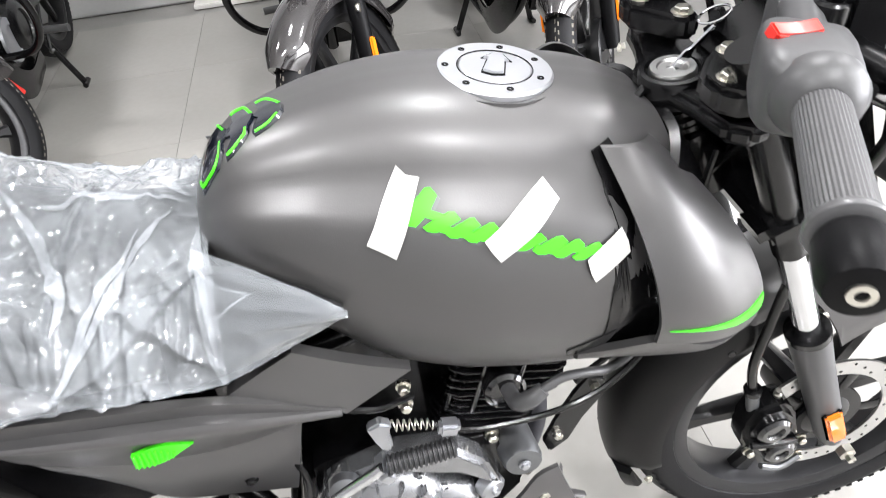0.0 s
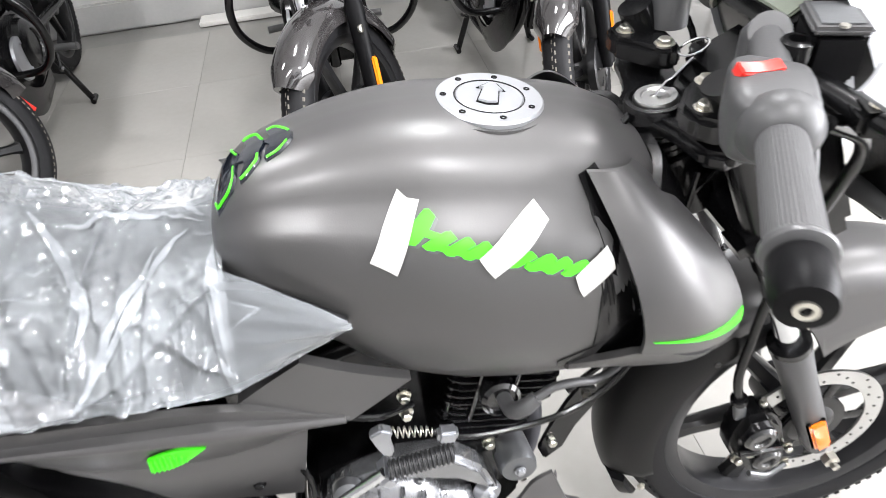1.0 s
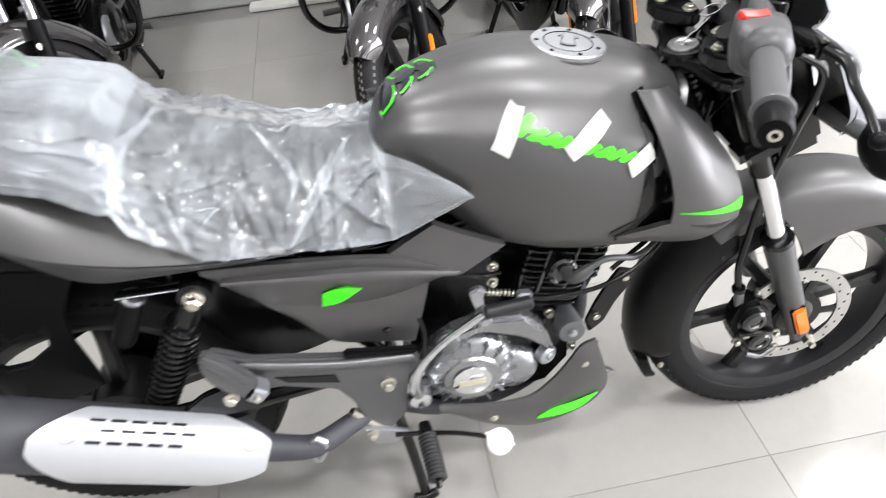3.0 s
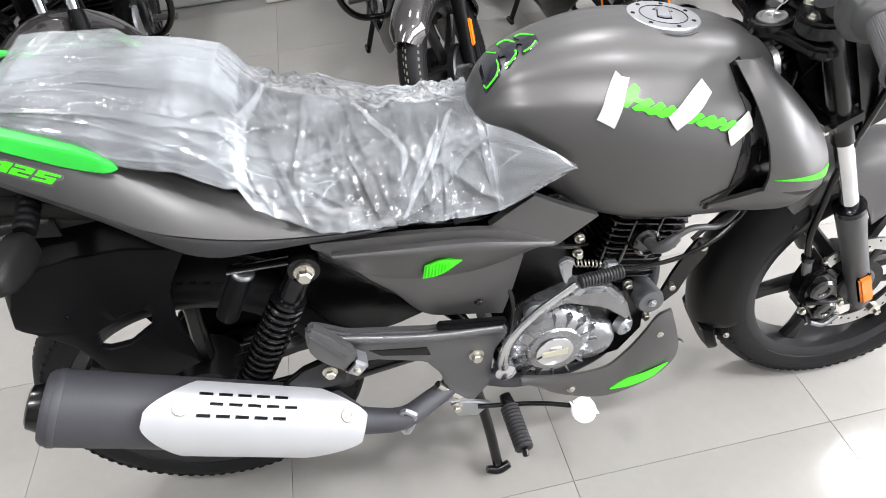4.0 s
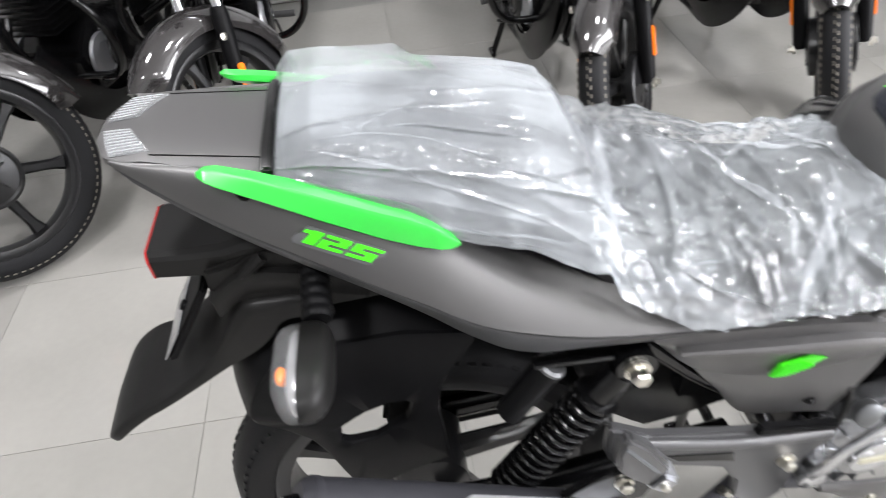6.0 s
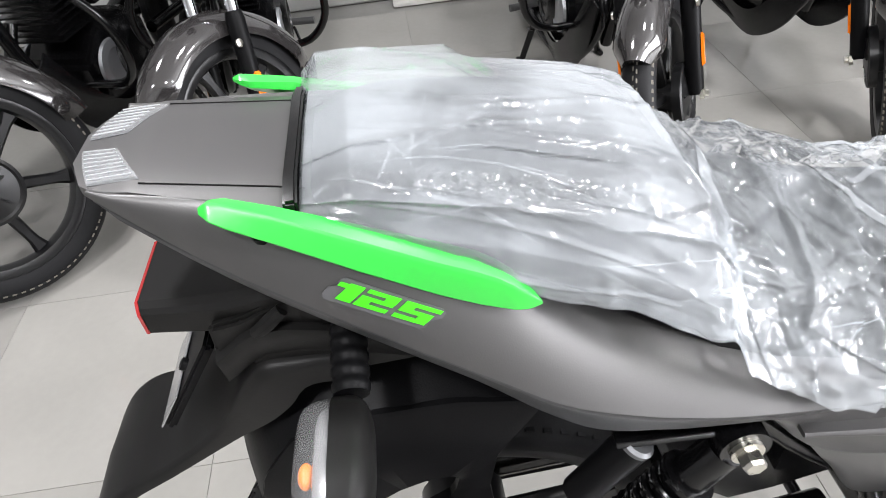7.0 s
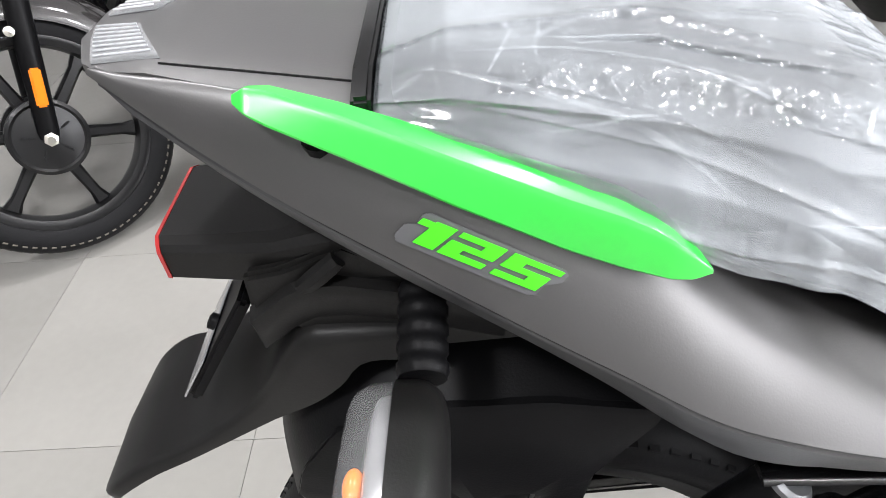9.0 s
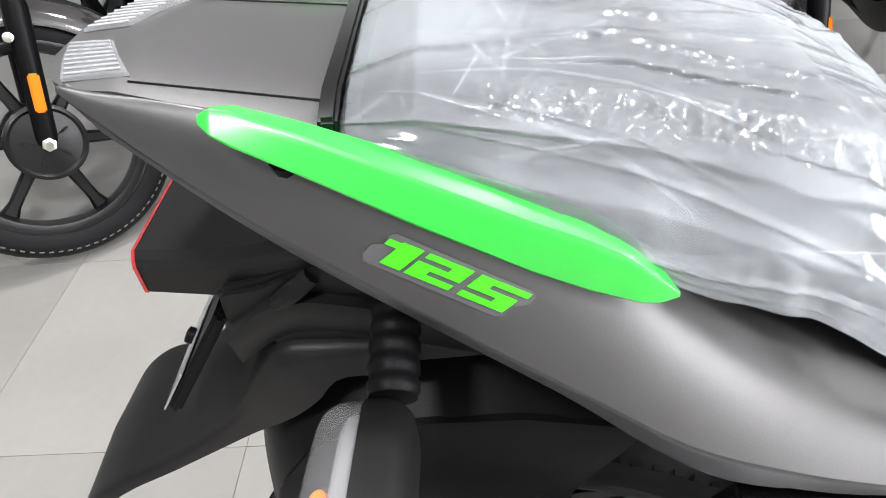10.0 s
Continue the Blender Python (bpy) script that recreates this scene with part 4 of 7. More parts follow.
for s in (1, -1):
    cowl = part("tail_cowl", skin(flip(CU, s), flip(CF, s), 0.006, 0.0, inner=(0, s, -0.3), nu=60, nv=22, mid=flip(CM, s)), SATIN, bike, "satin grey tail cowl", 50)
    lip = [Vector(q) + Vector((0.002, 0.003, -0.0055)) for q in spline(CF, 40)]
    low = spline(CS, 40)
    rings = []
    for a, b in zip(lip, low):
        d = b - a
        ring = [a + Vector((0, 0.010, 0.001)), a + Vector((0, 0.003, 0.0008)), a + Vector((0, 0.0002, 0)), a + Vector((0, -0.0003, -0.002)), a + d * 0.12 + Vector((0, -0.0015, 0)), a + d * 0.5 + Vector((0, -0.004, 0)), a + d * 0.9, b, b + Vector((0, 0.008, 0.002))]
        rings.append([Vector((q.x, q.y * s, q.z)) for q in ring])
    part("cowl_skirt", loft(rings, cap=False, closed=False), SKIRT, bike, "satin grey skirt under the tail cowl, shade put into its colour", 50)
    # grab rail: a flat top facet and a broad side facet, bevelled at both ends
    RX = [-0.049, -0.043, -0.034, -0.002, 0.048, 0.100, 0.127, 0.140, 0.150, 0.160, 0.1685]
    RC = [(-0.0975, 0.9765), (-0.1035, 0.9735), (-0.106, 0.9685), (-0.112, 0.953), (-0.122, 0.928), (-0.131, 0.9035), (-0.136, 0.894), (-0.138, 0.8905), (-0.140, 0.8885), (-0.1405, 0.8885), (-0.1395, 0.8915)]
    RA_ = [(-0.0925, 0.9795), (-0.0875, 0.981), (-0.0855, 0.9795), (-0.092, 0.9715), (-0.102, 0.9555), (-0.113, 0.9390), (-0.1185, 0.9300), (-0.1220, 0.9230), (-0.1265, 0.9155), (-0.1320, 0.9050), (-0.1380, 0.8940)]
    fine = np.concatenate([np.linspace(RX[0], RX[2], 9), np.linspace(RX[2], RX[6], 40)[1:], np.linspace(RX[6], RX[-1], 14)[1:]])
    rings = []
    for x in fine:
        c = Vector((x, float(np.interp(x, RX, [q[0] for q in RC])), float(np.interp(x, RX, [q[1] for q in RC]))))
        a = Vector((x, float(np.interp(x, RX, [q[0] for q in RA_])), float(np.interp(x, RX, [q[1] for q in RA_]))))
        d = a - c
        w = d.length
        n = Vector((0, -d.z, d.y)).normalized()
        b = c + d * 0.64 + n * w * 0.24
        ring = [c - n * w * 0.12 + d * 0.14, c - n * w * 0.02 + d * 0.02, c + d * 0.05 + n * w * 0.04, c.lerp(b, 0.35) + n * w * 0.035, c.lerp(b, 0.75) + n * w * 0.025, b - d * 0.05, b + n * w * 0.004, b + d * 0.05,
                b.lerp(a, 0.5) + n * w * 0.015, a - d * 0.04, a - n * w * 0.05, a - d * 0.10 - n * w * 0.28, c + d * 0.40 - n * w * 0.36]
        rings.append([Vector((q.x, q.y * s, q.z)) for q in ring])
    rail = part("grab_rail", loft(rings), GREEN, bike, "glossy neon green grab rail", 26)
    for x in (-0.015, 0.10):
        q = Vector((x, float(np.interp(x, RX, [q[0] for q in RC])) + 0.012, float(np.interp(x, RX, [q[1] for q in RC])) - 0.008))
        part("rail_mount", tube([Vector((q.x, (q.y + 0.016) * s, q.z - 0.022)), Vector((q.x, (q.y + 0.006) * s, q.z + 0.002))], 0.009, 12), MATT, rail)
# number badge, laid on the cowl's surface
bpy.context.view_layer.update()
cowls = [o for o in bike.children if o.name.startswith("tail_cowl")]
for s, cw in zip((1, -1), cowls):
    def badge_at(u, v, lift):
        base = Vector((0.0230, -0.1220, 0.9105)).lerp(Vector((0.0870, -0.1330, 0.8800)), u)
        up = Vector((0.0088, 0.0030, 0.0120))
        nn = Vector((0.15, -0.80, 0.55)).normalized()
        p = base + up * v
        o, d = p + nn * 0.05, -nn
        ok, place, nr, _ = cw.ray_cast(Vector((o.x, o.y * s, o.z)), Vector((d.x, d.y * s, d.z)))
        if not ok:
            place = Vector((p.x, p.y * s, p.z))
        return place + Vector((nn.x, nn.y * s, nn.z)) * lift
    o = [(-0.07, 0.05), (-0.04, -0.20), (0.93, -0.24), (0.98, -0.10), (0.99, 0.30), (1.08, 0.62), (1.09, 0.95), (1.05, 1.10), (0.30, 1.16), (0.06, 1.20), (0.02, 1.05), (0.02, 0.66), (-0.05, 0.50)]
    own = bmesh.new()
    f = own.faces.new([own.verts.new((u, v, 0)) for u, v in o])
    bmesh.ops.triangulate(own, faces=[f])
    bmesh.ops.subdivide_edges(own, edges=own.edges, cuts=6, use_grid_fill=True)
    ext = bmesh.ops.extrude_face_region(own, geom=list(own.faces))
    for v in [g for g in ext["geom"] if isinstance(g, bmesh.types.BMVert)]:
        v.co.z = 1
    for v in own.verts:
        v.co = badge_at(v.co.x, v.co.y, 0.0003 + 0.0012 * v.co.z)
    bdg = part("number_badge", own, BADGE, bike, "clear-edged grey badge with raised green 125")
    glyphs = {"1": [(0.34, 0, 0.80, 1), (0.06, 0.70, 0.34, 0.94)],
              "2": [(0, 0, 0.97, 0.22), (0, 0.22, 0.36, 0.40), (0, 0.40, 1, 0.61), (0.64, 0.61, 1, 0.79), (0.04, 0.79, 1, 1)],
              "5": [(0, 0, 1, 0.22), (0.64, 0.22, 1, 0.40), (0, 0.40, 1, 0.61), (0, 0.61, 0.36, 0.79), (0, 0.79, 1.10, 1)]}
    for ch, u0, u1 in (("1", -0.05, 0.27), ("2", 0.235, 0.565), ("5", 0.62, 0.95)):
        bm = bmesh.new()
        for x0, y0, x1, y1 in glyphs[ch]:
            grid = {}
            for a in range(7):
                for b in range(5):
                    for c in (0, 1):
                        x, y = x0 + (x1 - x0) * a / 6, y0 + (y1 - y0) * b / 4
                        u = u0 + (u1 - u0) * x
                        grid[a, b, c] = bm.verts.new(badge_at((u if s > 0 else 0.90 - u) + 0.07 * y, y, 0.0010 + 0.0022 * c))
            for c in (0, 1):
                for a in range(6):
                    for b in range(4):
                        bm.faces.new((grid[a, b, c], grid[a + 1, b, c], grid[a + 1, b + 1, c], grid[a, b + 1, c]))
            for a in range(6):
                for b in (0, 4):
                    bm.faces.new((grid[a, b, 0], grid[a + 1, b, 0], grid[a + 1, b, 1], grid[a, b, 1]))
            for b in range(4):
                for a in (0, 6):
                    bm.faces.new((grid[a, b, 0], grid[a, b + 1, 0], grid[a, b + 1, 1], grid[a, b, 1]))
        bmesh.ops.recalc_face_normals(bm, faces=list(bm.faces))
        part("digit", bm, LIME, bdg, "lime green raised digit " + ch)

# tail top panel with its seams and corner lenses
def top_z(x, y):
    """The crowned top of the tail panel."""
    return float(np.interp(x, [-0.150, -0.10, 0.0, 0.03], [0.9855, 0.9865, 0.9725, 0.9665])) - 0.010 * (abs(y) / 0.088) ** 4 - 0.003


TXS = np.linspace(-0.150, 0.032, 30)
rows = []
for x in TXS:
    w = float(np.interp(x, [-0.150, -0.138, -0.125, -0.06, 0.0, 0.032], [0.020, 0.050, 0.0605, 0.073, 0.086, 0.092]))
    rows.append([Vector((x - 0.0, w * g, top_z(x, w * g))) for g in np.linspace(-1, 1, 25)])
bm = loft(rows, cap=False, closed=False)
geo = bmesh.ops.extrude_face_region(bm, geom=list(bm.faces))
for v in [g for g in geo["geom"] if isinstance(g, bmesh.types.BMVert)]:
    v.co.z -= 0.007
tail_top = part("tail_top", bm, SATIN, bike, "satin grey tail panel", 50)
for s in (1, -1):
    line = [Vector((x, -0.0570 * s - 0.07 * s * (x + 0.095), 0)) for x in np.linspace(-0.095, 0.016, 14)]
    part("panel_seam", tube([Vector((q.x, q.y, top_z(q.x, q.y) + 0.0002)) for q in line], 0.0007, 6), BLACK, tail_top)
    lo = [(-0.1455, -0.0095), (-0.1390, -0.032), (-0.1310, -0.0535)]
    hi = [(-0.1185, -0.0125), (-0.1080, -0.032), (-0.0955, -0.0525)]
    lens = part("corner_lens", skin([(x, y * s, top_z(x, y) + 0.0022) for x, y in lo], [(x, y * s, top_z(x, y) + 0.0026) for x, y in hi], 0.003, 0.0008, out=(0, 0, 1), inner=(0, 0, -1)), LENS, bike, "clear ribbed corner lens")
    part("lens_tray", skin([(x, y * s, top_z(x, y) + 0.0006) for x, y in lo], [(x, y * s, top_z(x, y) + 0.0006) for x, y in hi], 0.001, 0.0, inner=(0, 0, -1)), CASE, lens)
    for k in range(8):
        f = (k + 0.4) / 8
        a = Vector(lo[0]).lerp(Vector(lo[1]), f * 2) if f < 0.5 else Vector(lo[1]).lerp(Vector(lo[2]), f * 2 - 1)
        b = Vector(hi[0]).lerp(Vector(hi[1]), f * 2) if f < 0.5 else Vector(hi[1]).lerp(Vector(hi[2]), f * 2 - 1)
        pts = [a.lerp(b, 0.06), a.lerp(b, 0.5), a.lerp(b, 0.92)]
        part("lens_rib", tube([(q.x, q.y * s, top_z(q.x, q.y) + 0.0031) for q in pts], 0.0006, 6), SILVER, lens)

# tail lamp box with a red lens edge
LAMP_SEC = ((-1, -0.5), (-1, 0.26), (-0.93, 0.40), (-0.80, 0.5), (0.80, 0.5), (0.93, 0.40), (1, 0.26), (1, -0.5))
lamp = part("tail_lamp", loft([[Vector((x + 0.011 * (1 - abs(y)) * back, y * w, z + h * q)) for y, q in LAMP_SEC] for x, z, w, h, back in ((-0.1445, 0.8440, 0.049, 0.028, -1), (-0.10, 0.8455, 0.056, 0.030, 0), (-0.068, 0.8475, 0.062, 0.034, 0), (0.02, 0.868, 0.075, 0.050, 0))]), MUDM, bike, "black tail lamp housing", 20)
part("lamp_rim", loft([[Vector((x - 0.011 * (1 - abs(y)), y * w, z + h * q)) for y, q in LAMP_SEC] for x, z, w, h in ((-0.1480, 0.8435, 0.0478, 0.0260), (-0.1475, 0.8437, 0.0492, 0.0282), (-0.1447, 0.8440, 0.0498, 0.0288))]), DARKRED, lamp, "red lens edge", 20)

# moulded mudguard: a bracket with raised ribs, and a long channel-shaped tongue
for s in (1, -1):
    part("bracket_cheek", plate([(-0.090, 0.845), (-0.064, 0.849), (-0.023, 0.866), (0.047, 0.826), (0.110, 0.800), (0.100, 0.772), (0.030, 0.768), (-0.043, 0.762), (-0.066, 0.795), (-0.092, 0.806)], -0.070 * s, -0.058 * s, 0.004), MUDM, bike)
    part("bracket_ridge", loft([[Vector((x + dx, -y * s, z + dz)) for dx, y, dz in ((0.0, 0.066, 0.007), (0.002, 0.0775, 0.004), (0.004, 0.0785, 0.0), (0.004, 0.077, -0.010), (0.002, 0.070, -0.030), (0.0, 0.064, -0.030))] for x, z in ((-0.093, 0.808), (-0.086, 0.813), (-0.066, 0.829), (-0.052, 0.8355), (-0.029, 0.8355), (0.0, 0.8285), (0.034, 0.818), (0.070, 0.806))]), MUDM, bike)
    part("bracket_web", tube([(-0.052, -0.073 * s, 0.836), (-0.040, -0.074 * s, 0.846), (-0.026, -0.072 * s, 0.857)], [0.006, 0.007, 0.006], 8, 8), MUDM, bike)
sec_rows = []
for x, z, w, h, crown in ((0.030, 0.792, 0.076, 0.030, 0.004), (-0.030, 0.798, 0.080, 0.034, 0.004), (-0.062, 0.796, 0.081, 0.050, 0.004), (-0.078, 0.777, 0.080, 0.048, 0.004), (-0.115, 0.721, 0.074, 0.023, 0.004), (-0.160, 0.679, 0.070, 0.014, 0.005), (-0.200, 0.654, 0.070, 0.013, 0.005), (-0.230, 0.644, 0.074, 0.015, 0.006), (-0.255, 0.628, 0.077, 0.014, 0.005), (-0.276, 0.609, 0.075, 0.013, 0.004), (-0.286, 0.596, 0.066, 0.010, 0.002)):
    ring = []
    drop = Vector((0.45, 0, -0.9)) if x < -0.06 else Vector((0, 0, -1))
    for g, q in ((-1.0, 1.0), (-1.0, 0.30), (-0.97, 0.08), (-0.90, 0.0), (-0.45, -0.5), (0, -1.0), (0.45, -0.5), (0.90, 0.0), (0.97, 0.08), (1.0, 0.30), (1.0, 1.0), (0.93, 1.0), (0.90, 0.25), (0, 0.10), (-0.90, 0.25), (-0.93, 1.0)):
        off = drop * (h * q) if q >= 0 else Vector((-0.6, 0, 0.8)) * (-crown * q)
        ring.append(Vector((x, w * g, z)) + off)
    sec_rows.append(ring)
part("plate_mudguard", loft([list(r) for r in zip(*[spline(c, 40) for c in zip(*sec_rows)])]), MUDM, bike, "satin black rear mudguard tongue", 50)
plt = part("number_plate", box((-0.001, 0, -0.034), (0.0016, 0.102, 0.050), 0.0005), REFLECT, bike, "small blank plate seen edge-on under the tail lamp")
plt.matrix_local = pose(-0.146, 0, 0.752, 0, 34, 0)
part("plate_bolt", lathe([(0.006, 0), (0.006, 0.005), (0.003, 0.006)], (-0.004, -0.047, 0.034), (-1, 0, 0), 10), MATT, plt)
part("plate_holder", box((0.006, 0, 0.004), (0.010, 0.102, 0.125), 0.003), MATT, plt)
for s in (1, -1):
    def half_block(cx, depth, length, tall, side):
        """Half of a rounded block that lies along y: a flat face at cx, bulging to one side."""
        rings = []
        for k in range(19):
            t = -1 + 2 * k / 18
            g = max(0.05, (1 - abs(t) ** (2.6 if t < 0 else 7)) ** 0.5)
            ring = []
            for m in range(13):
                a = -math.pi / 2 + math.pi * m / 12
                ca, sa = math.cos(a), math.sin(a)
                ring.append(Vector((cx + side * depth * g * ca ** 0.5, (-0.194 + t * length / 2) * s, 0.815 - 0.08 * t * length + math.copysign(abs(sa) ** 0.6, sa) * tall / 2 * g)))
            rings.append(ring)
        return loft(rings)
    ind = part("turn_indicator", half_block(0.0085, 0.029, 0.122, 0.050, 1), MUDM, bike, "rear turn indicator on a ribbed rubber stalk", 40)
    part("reflector_bowl", half_block(0.0080, 0.013, 0.106, 0.040, -1), REFLECT, ind)
    part("indicator_lens", half_block(0.0075, 0.026, 0.119, 0.049, -1), GLASSY, ind, "clear indicator lens", 40)
    part("bulb", ball((-0.0085, -0.204 * s, 0.826), (0.011, 0.020, 0.013)), ORANGE, ind, "orange bulb")
    part("stalk", ribbed(Vector((0.024, -0.082 * s, 0.840)), Vector((0.023, -0.138 * s, 0.822)), 0.0140, 0.0152, 5), MATT, ind)

# rear wheel, hugger, swing arm, shock absorbers
wheel(bike, RA, 0.305, 0.10, 5, RIM, 0.06, 0.2, GREYRIM)
HUG = [(-0.103, -0.088, 0.615), (-0.090, -0.090, 0.655), (-0.055, -0.090, 0.703), (-0.015, -0.090, 0.720), (0.03, -0.090, 0.727), (0.10, -0.088, 0.727), (0.19, -0.085, 0.710), (0.30, -0.08, 0.650)]
part("rear_fender", skin(HUG, flip(HUG, -1), 0.006, 0.040, out=(-0.5, 0, 0.85), inner=(0.3, 0, -0.8), nu=30, nv=20), MATT, bike, "matt black rear fender")
for s in (1, -1):
    rim_out = [(-0.103, 0.616), (-0.090, 0.658), (-0.055, 0.706), (-0.015, 0.723), (0.03, 0.730), (0.10, 0.730), (0.187, 0.712), (0.160, 0.670), (0.139, 0.635), (0.129, 0.577), (0.133, 0.520), (0.135, 0.462), (0.075, 0.440), (0.008, 0.405), (-0.012, 0.470), (-0.025, 0.520), (-0.038, 0.553), (-0.069, 0.589)]
    cut = [(0.002, 0.573), (0.036, 0.594), (0.067, 0.606), (0.088, 0.606), (0.097, 0.598), (0.092, 0.578), (0.085, 0.565), (0.044, 0.538), (0.010, 0.535), (-0.002, 0.541)]
    own = bmesh.new()
    mid = (0.050, 0.572)

    def reach(poly, a):
        """How far the outline lies from the middle of the hole, at angle a."""
        c, d = math.cos(a), math.sin(a)
        far = 0.02
        for (x0, z0), (x1, z1) in zip(poly, poly[1:] + poly[:1]):
            ex, ez, px, pz = x1 - x0, z1 - z0, x0 - mid[0], z0 - mid[1]
            den = c * ez - d * ex
            if abs(den) > 1e-9:
                r, q = (px * ez - pz * ex) / den, (px * d - pz * c) / den
                if r > 0 and -1e-6 <= q <= 1 + 1e-6:
                    far = max(far, r)
        return far
    rings = []
    for k in range(96):
        a = 2 * math.pi * k / 96
        r1, r0 = reach(rim_out, a), reach(cut, a)
        sec = []
        for r, y in ((r0, -0.080), (r0, -0.0905), (r0 + 0.003, -0.093), (r0 + 0.35 * (r1 - r0), -0.0945), (r1 - 0.006, -0.094), (r1 - 0.001, -0.0915), (r1, -0.086)):
            sec.append(Vector((mid[0] + r * math.cos(a), y * s, mid[1] + r * math.sin(a))))
        rings.append(sec)
    loft(rings + [rings[0]], cap=False, closed=False, bm=own)
    bmesh.ops.remove_doubles(own, verts=list(own.verts), dist=1e-5)
    part("fender_side", own, MATT, bike)
    bolt((-0.02, -0.093 * s, 0.625), (0, -s, 0), 0.004, 0.004, BLACK, bike)
    part("swing_arm", tube([(0.11, -0.085 * s, 0.322), (0.30, -0.085 * s, 0.34), (0.56, -0.075 * s, 0.37)], 0.021, 12, flat=1.25), BLACK, bike)
    # shock
    top, low = Vector((0.355, -0.138 * s, 0.677)), Vector((0.165, -0.118 * s, 0.335))
    ax = (low - top).normalized()
    shock = part("shock_absorber", tube([top + ax * 0.02, top + ax * 0.09], [0.019, 0.021], 18), BLACK, bike, "black coil shock absorber")
    part("damper_rod", tube([top + ax * 0.05, low], 0.012, 14), MATT, shock)
    part("lower_body", tube([low - ax * 0.10, low], 0.020, 16), MATT, shock)
    u = ax.orthogonal().normalized()
    v = ax.cross(u)
    turns = 15
    coil = []
    for k in range(turns * 14 + 1):
        a = 2 * math.pi * k / 14
        coil.append(top + ax * (0.075 + 0.235 * k / (turns * 14)) + (u * math.cos(a) + v * math.sin(a)) * 0.0255)
    part("coil_spring", tube(coil, 0.0042, 8), BLACK, shock)
    part("spring_seat", lathe([(0.012, 0), (0.028, 0.002), (0.028, 0.008), (0.012, 0.012)], top + ax * 0.07, ax, 24), BLACK, shock)
    part("eye", lathe([(0.012, -0.014), (0.024, -0.014), (0.024, 0.014), (0.012, 0.014)], top, (0, 1, 0), 20), BLACK, shock)
    bolt(top + Vector((0, -0.012 * s, 0)), (0, -s, 0), 0.0115, 0.022, STEEL, shock, "nut")
    can0, can1 = Vector((0.262, -0.125 * s, 0.672)), Vector((0.215, -0.118 * s, 0.585))
    part("gas_canister", tube([can0, can1], 0.018, 18), MATT, shock)
    part("canister_cap", lathe([(0.0185, 0), (0.0185, 0.004), (0.015, 0.007)], can0, can0 - can1, 22), CASE, shock)
    part("canister_bracket", tube([can0 + Vector((-0.02, 0, 0.01)), top + Vector((-0.02, 0.01 * s, 0.005))], 0.010, 8, flat=0.4), BLACK, shock)

# frame tubes and dark inner parts
for s in (1, -1):
    part("frame_tube", tube([(0.08, -0.070 * s, 0.82), (0.2, -0.085 * s, 0.77), (0.45, -0.09 * s, 0.70), (0.62, -0.09 * s, 0.66), (0.95, -0.045 * s, 0.72), (1.15, -0.02 * s, 0.80)], 0.013, 10, 20), BLACK, bike)
    part("frame_tube", tube([(0.30, -0.085 * s, 0.74), (0.45, -0.09 * s, 0.58), (0.60, -0.09 * s, 0.42), (0.62, -0.09 * s, 0.34)], 0.013, 10, 14), BLACK, bike)
part("inner_fender", plate([(0.29, 0.64), (0.47, 0.64), (0.56, 0.54), (0.57, 0.46), (0.48, 0.43), (0.42, 0.42), (0.35, 0.48)], -0.075, 0.075, 0.01), BLACK, bike)
part("chain_case", plate([(0.03, 0.30), (0.05, 0.40), (0.12, 0.455), (0.24, 0.475), (0.42, 0.470), (0.58, 0.455), (0.62, 0.40), (0.58, 0.33), (0.30, 0.270), (0.10, 0.255)], 0.088, 0.112, 0.008), MATT, bike, "matt black chain case")
part("battery_box", box((0.52, 0, 0.57), (0.17, 0.18, 0.16), 0.02), BLACK, bike)
part("tool_box", box((0.30, 0, 0.76), (0.30, 0.16, 0.06), 0.02), BLACK, bike)
part("air_box", box((0.74, 0, 0.62), (0.16, 0.15, 0.12), 0.02), BLACK, bike)
part("down_tube", tube([(1.14, 0, 0.80), (1.07, 0, 0.60), (1.01, 0, 0.42), (0.95, 0, 0.28)], 0.017, 12, 12), BLACK, bike)
part("head_tube", tube([(1.150, 0, 0.850), (1.205, 0, 0.73)], 0.028, 18), BLACK, bike)
part("coil_unit", box((1.12, -0.03, 0.70), (0.07, 0.06, 0.05), 0.006), BLACK, bike)
part("carburettor", lathe([(0.02, 0), (0.028, 0.01), (0.028, 0.05), (0.022, 0.08)], (0.80, 0, 0.56), (1, 0, 0.1), 20), CASE, bike)

# exhaust
m_ax = Vector((0.452, 0.022, -0.236)).normalized()
m0 = Vector((-0.062, -0.202, 0.553))


def along(d):
    return m0 + m_ax * d


def oval(d, a, b, n=28):
    side = Vector((0, 1, 0))
    up = m_ax.cross(side).normalized() * -1
    c = along(d)
    return [c + side * a * math.cos(2 * math.pi * k / n) + up * b * math.sin(2 * math.pi * k / n) for k in range(n)]


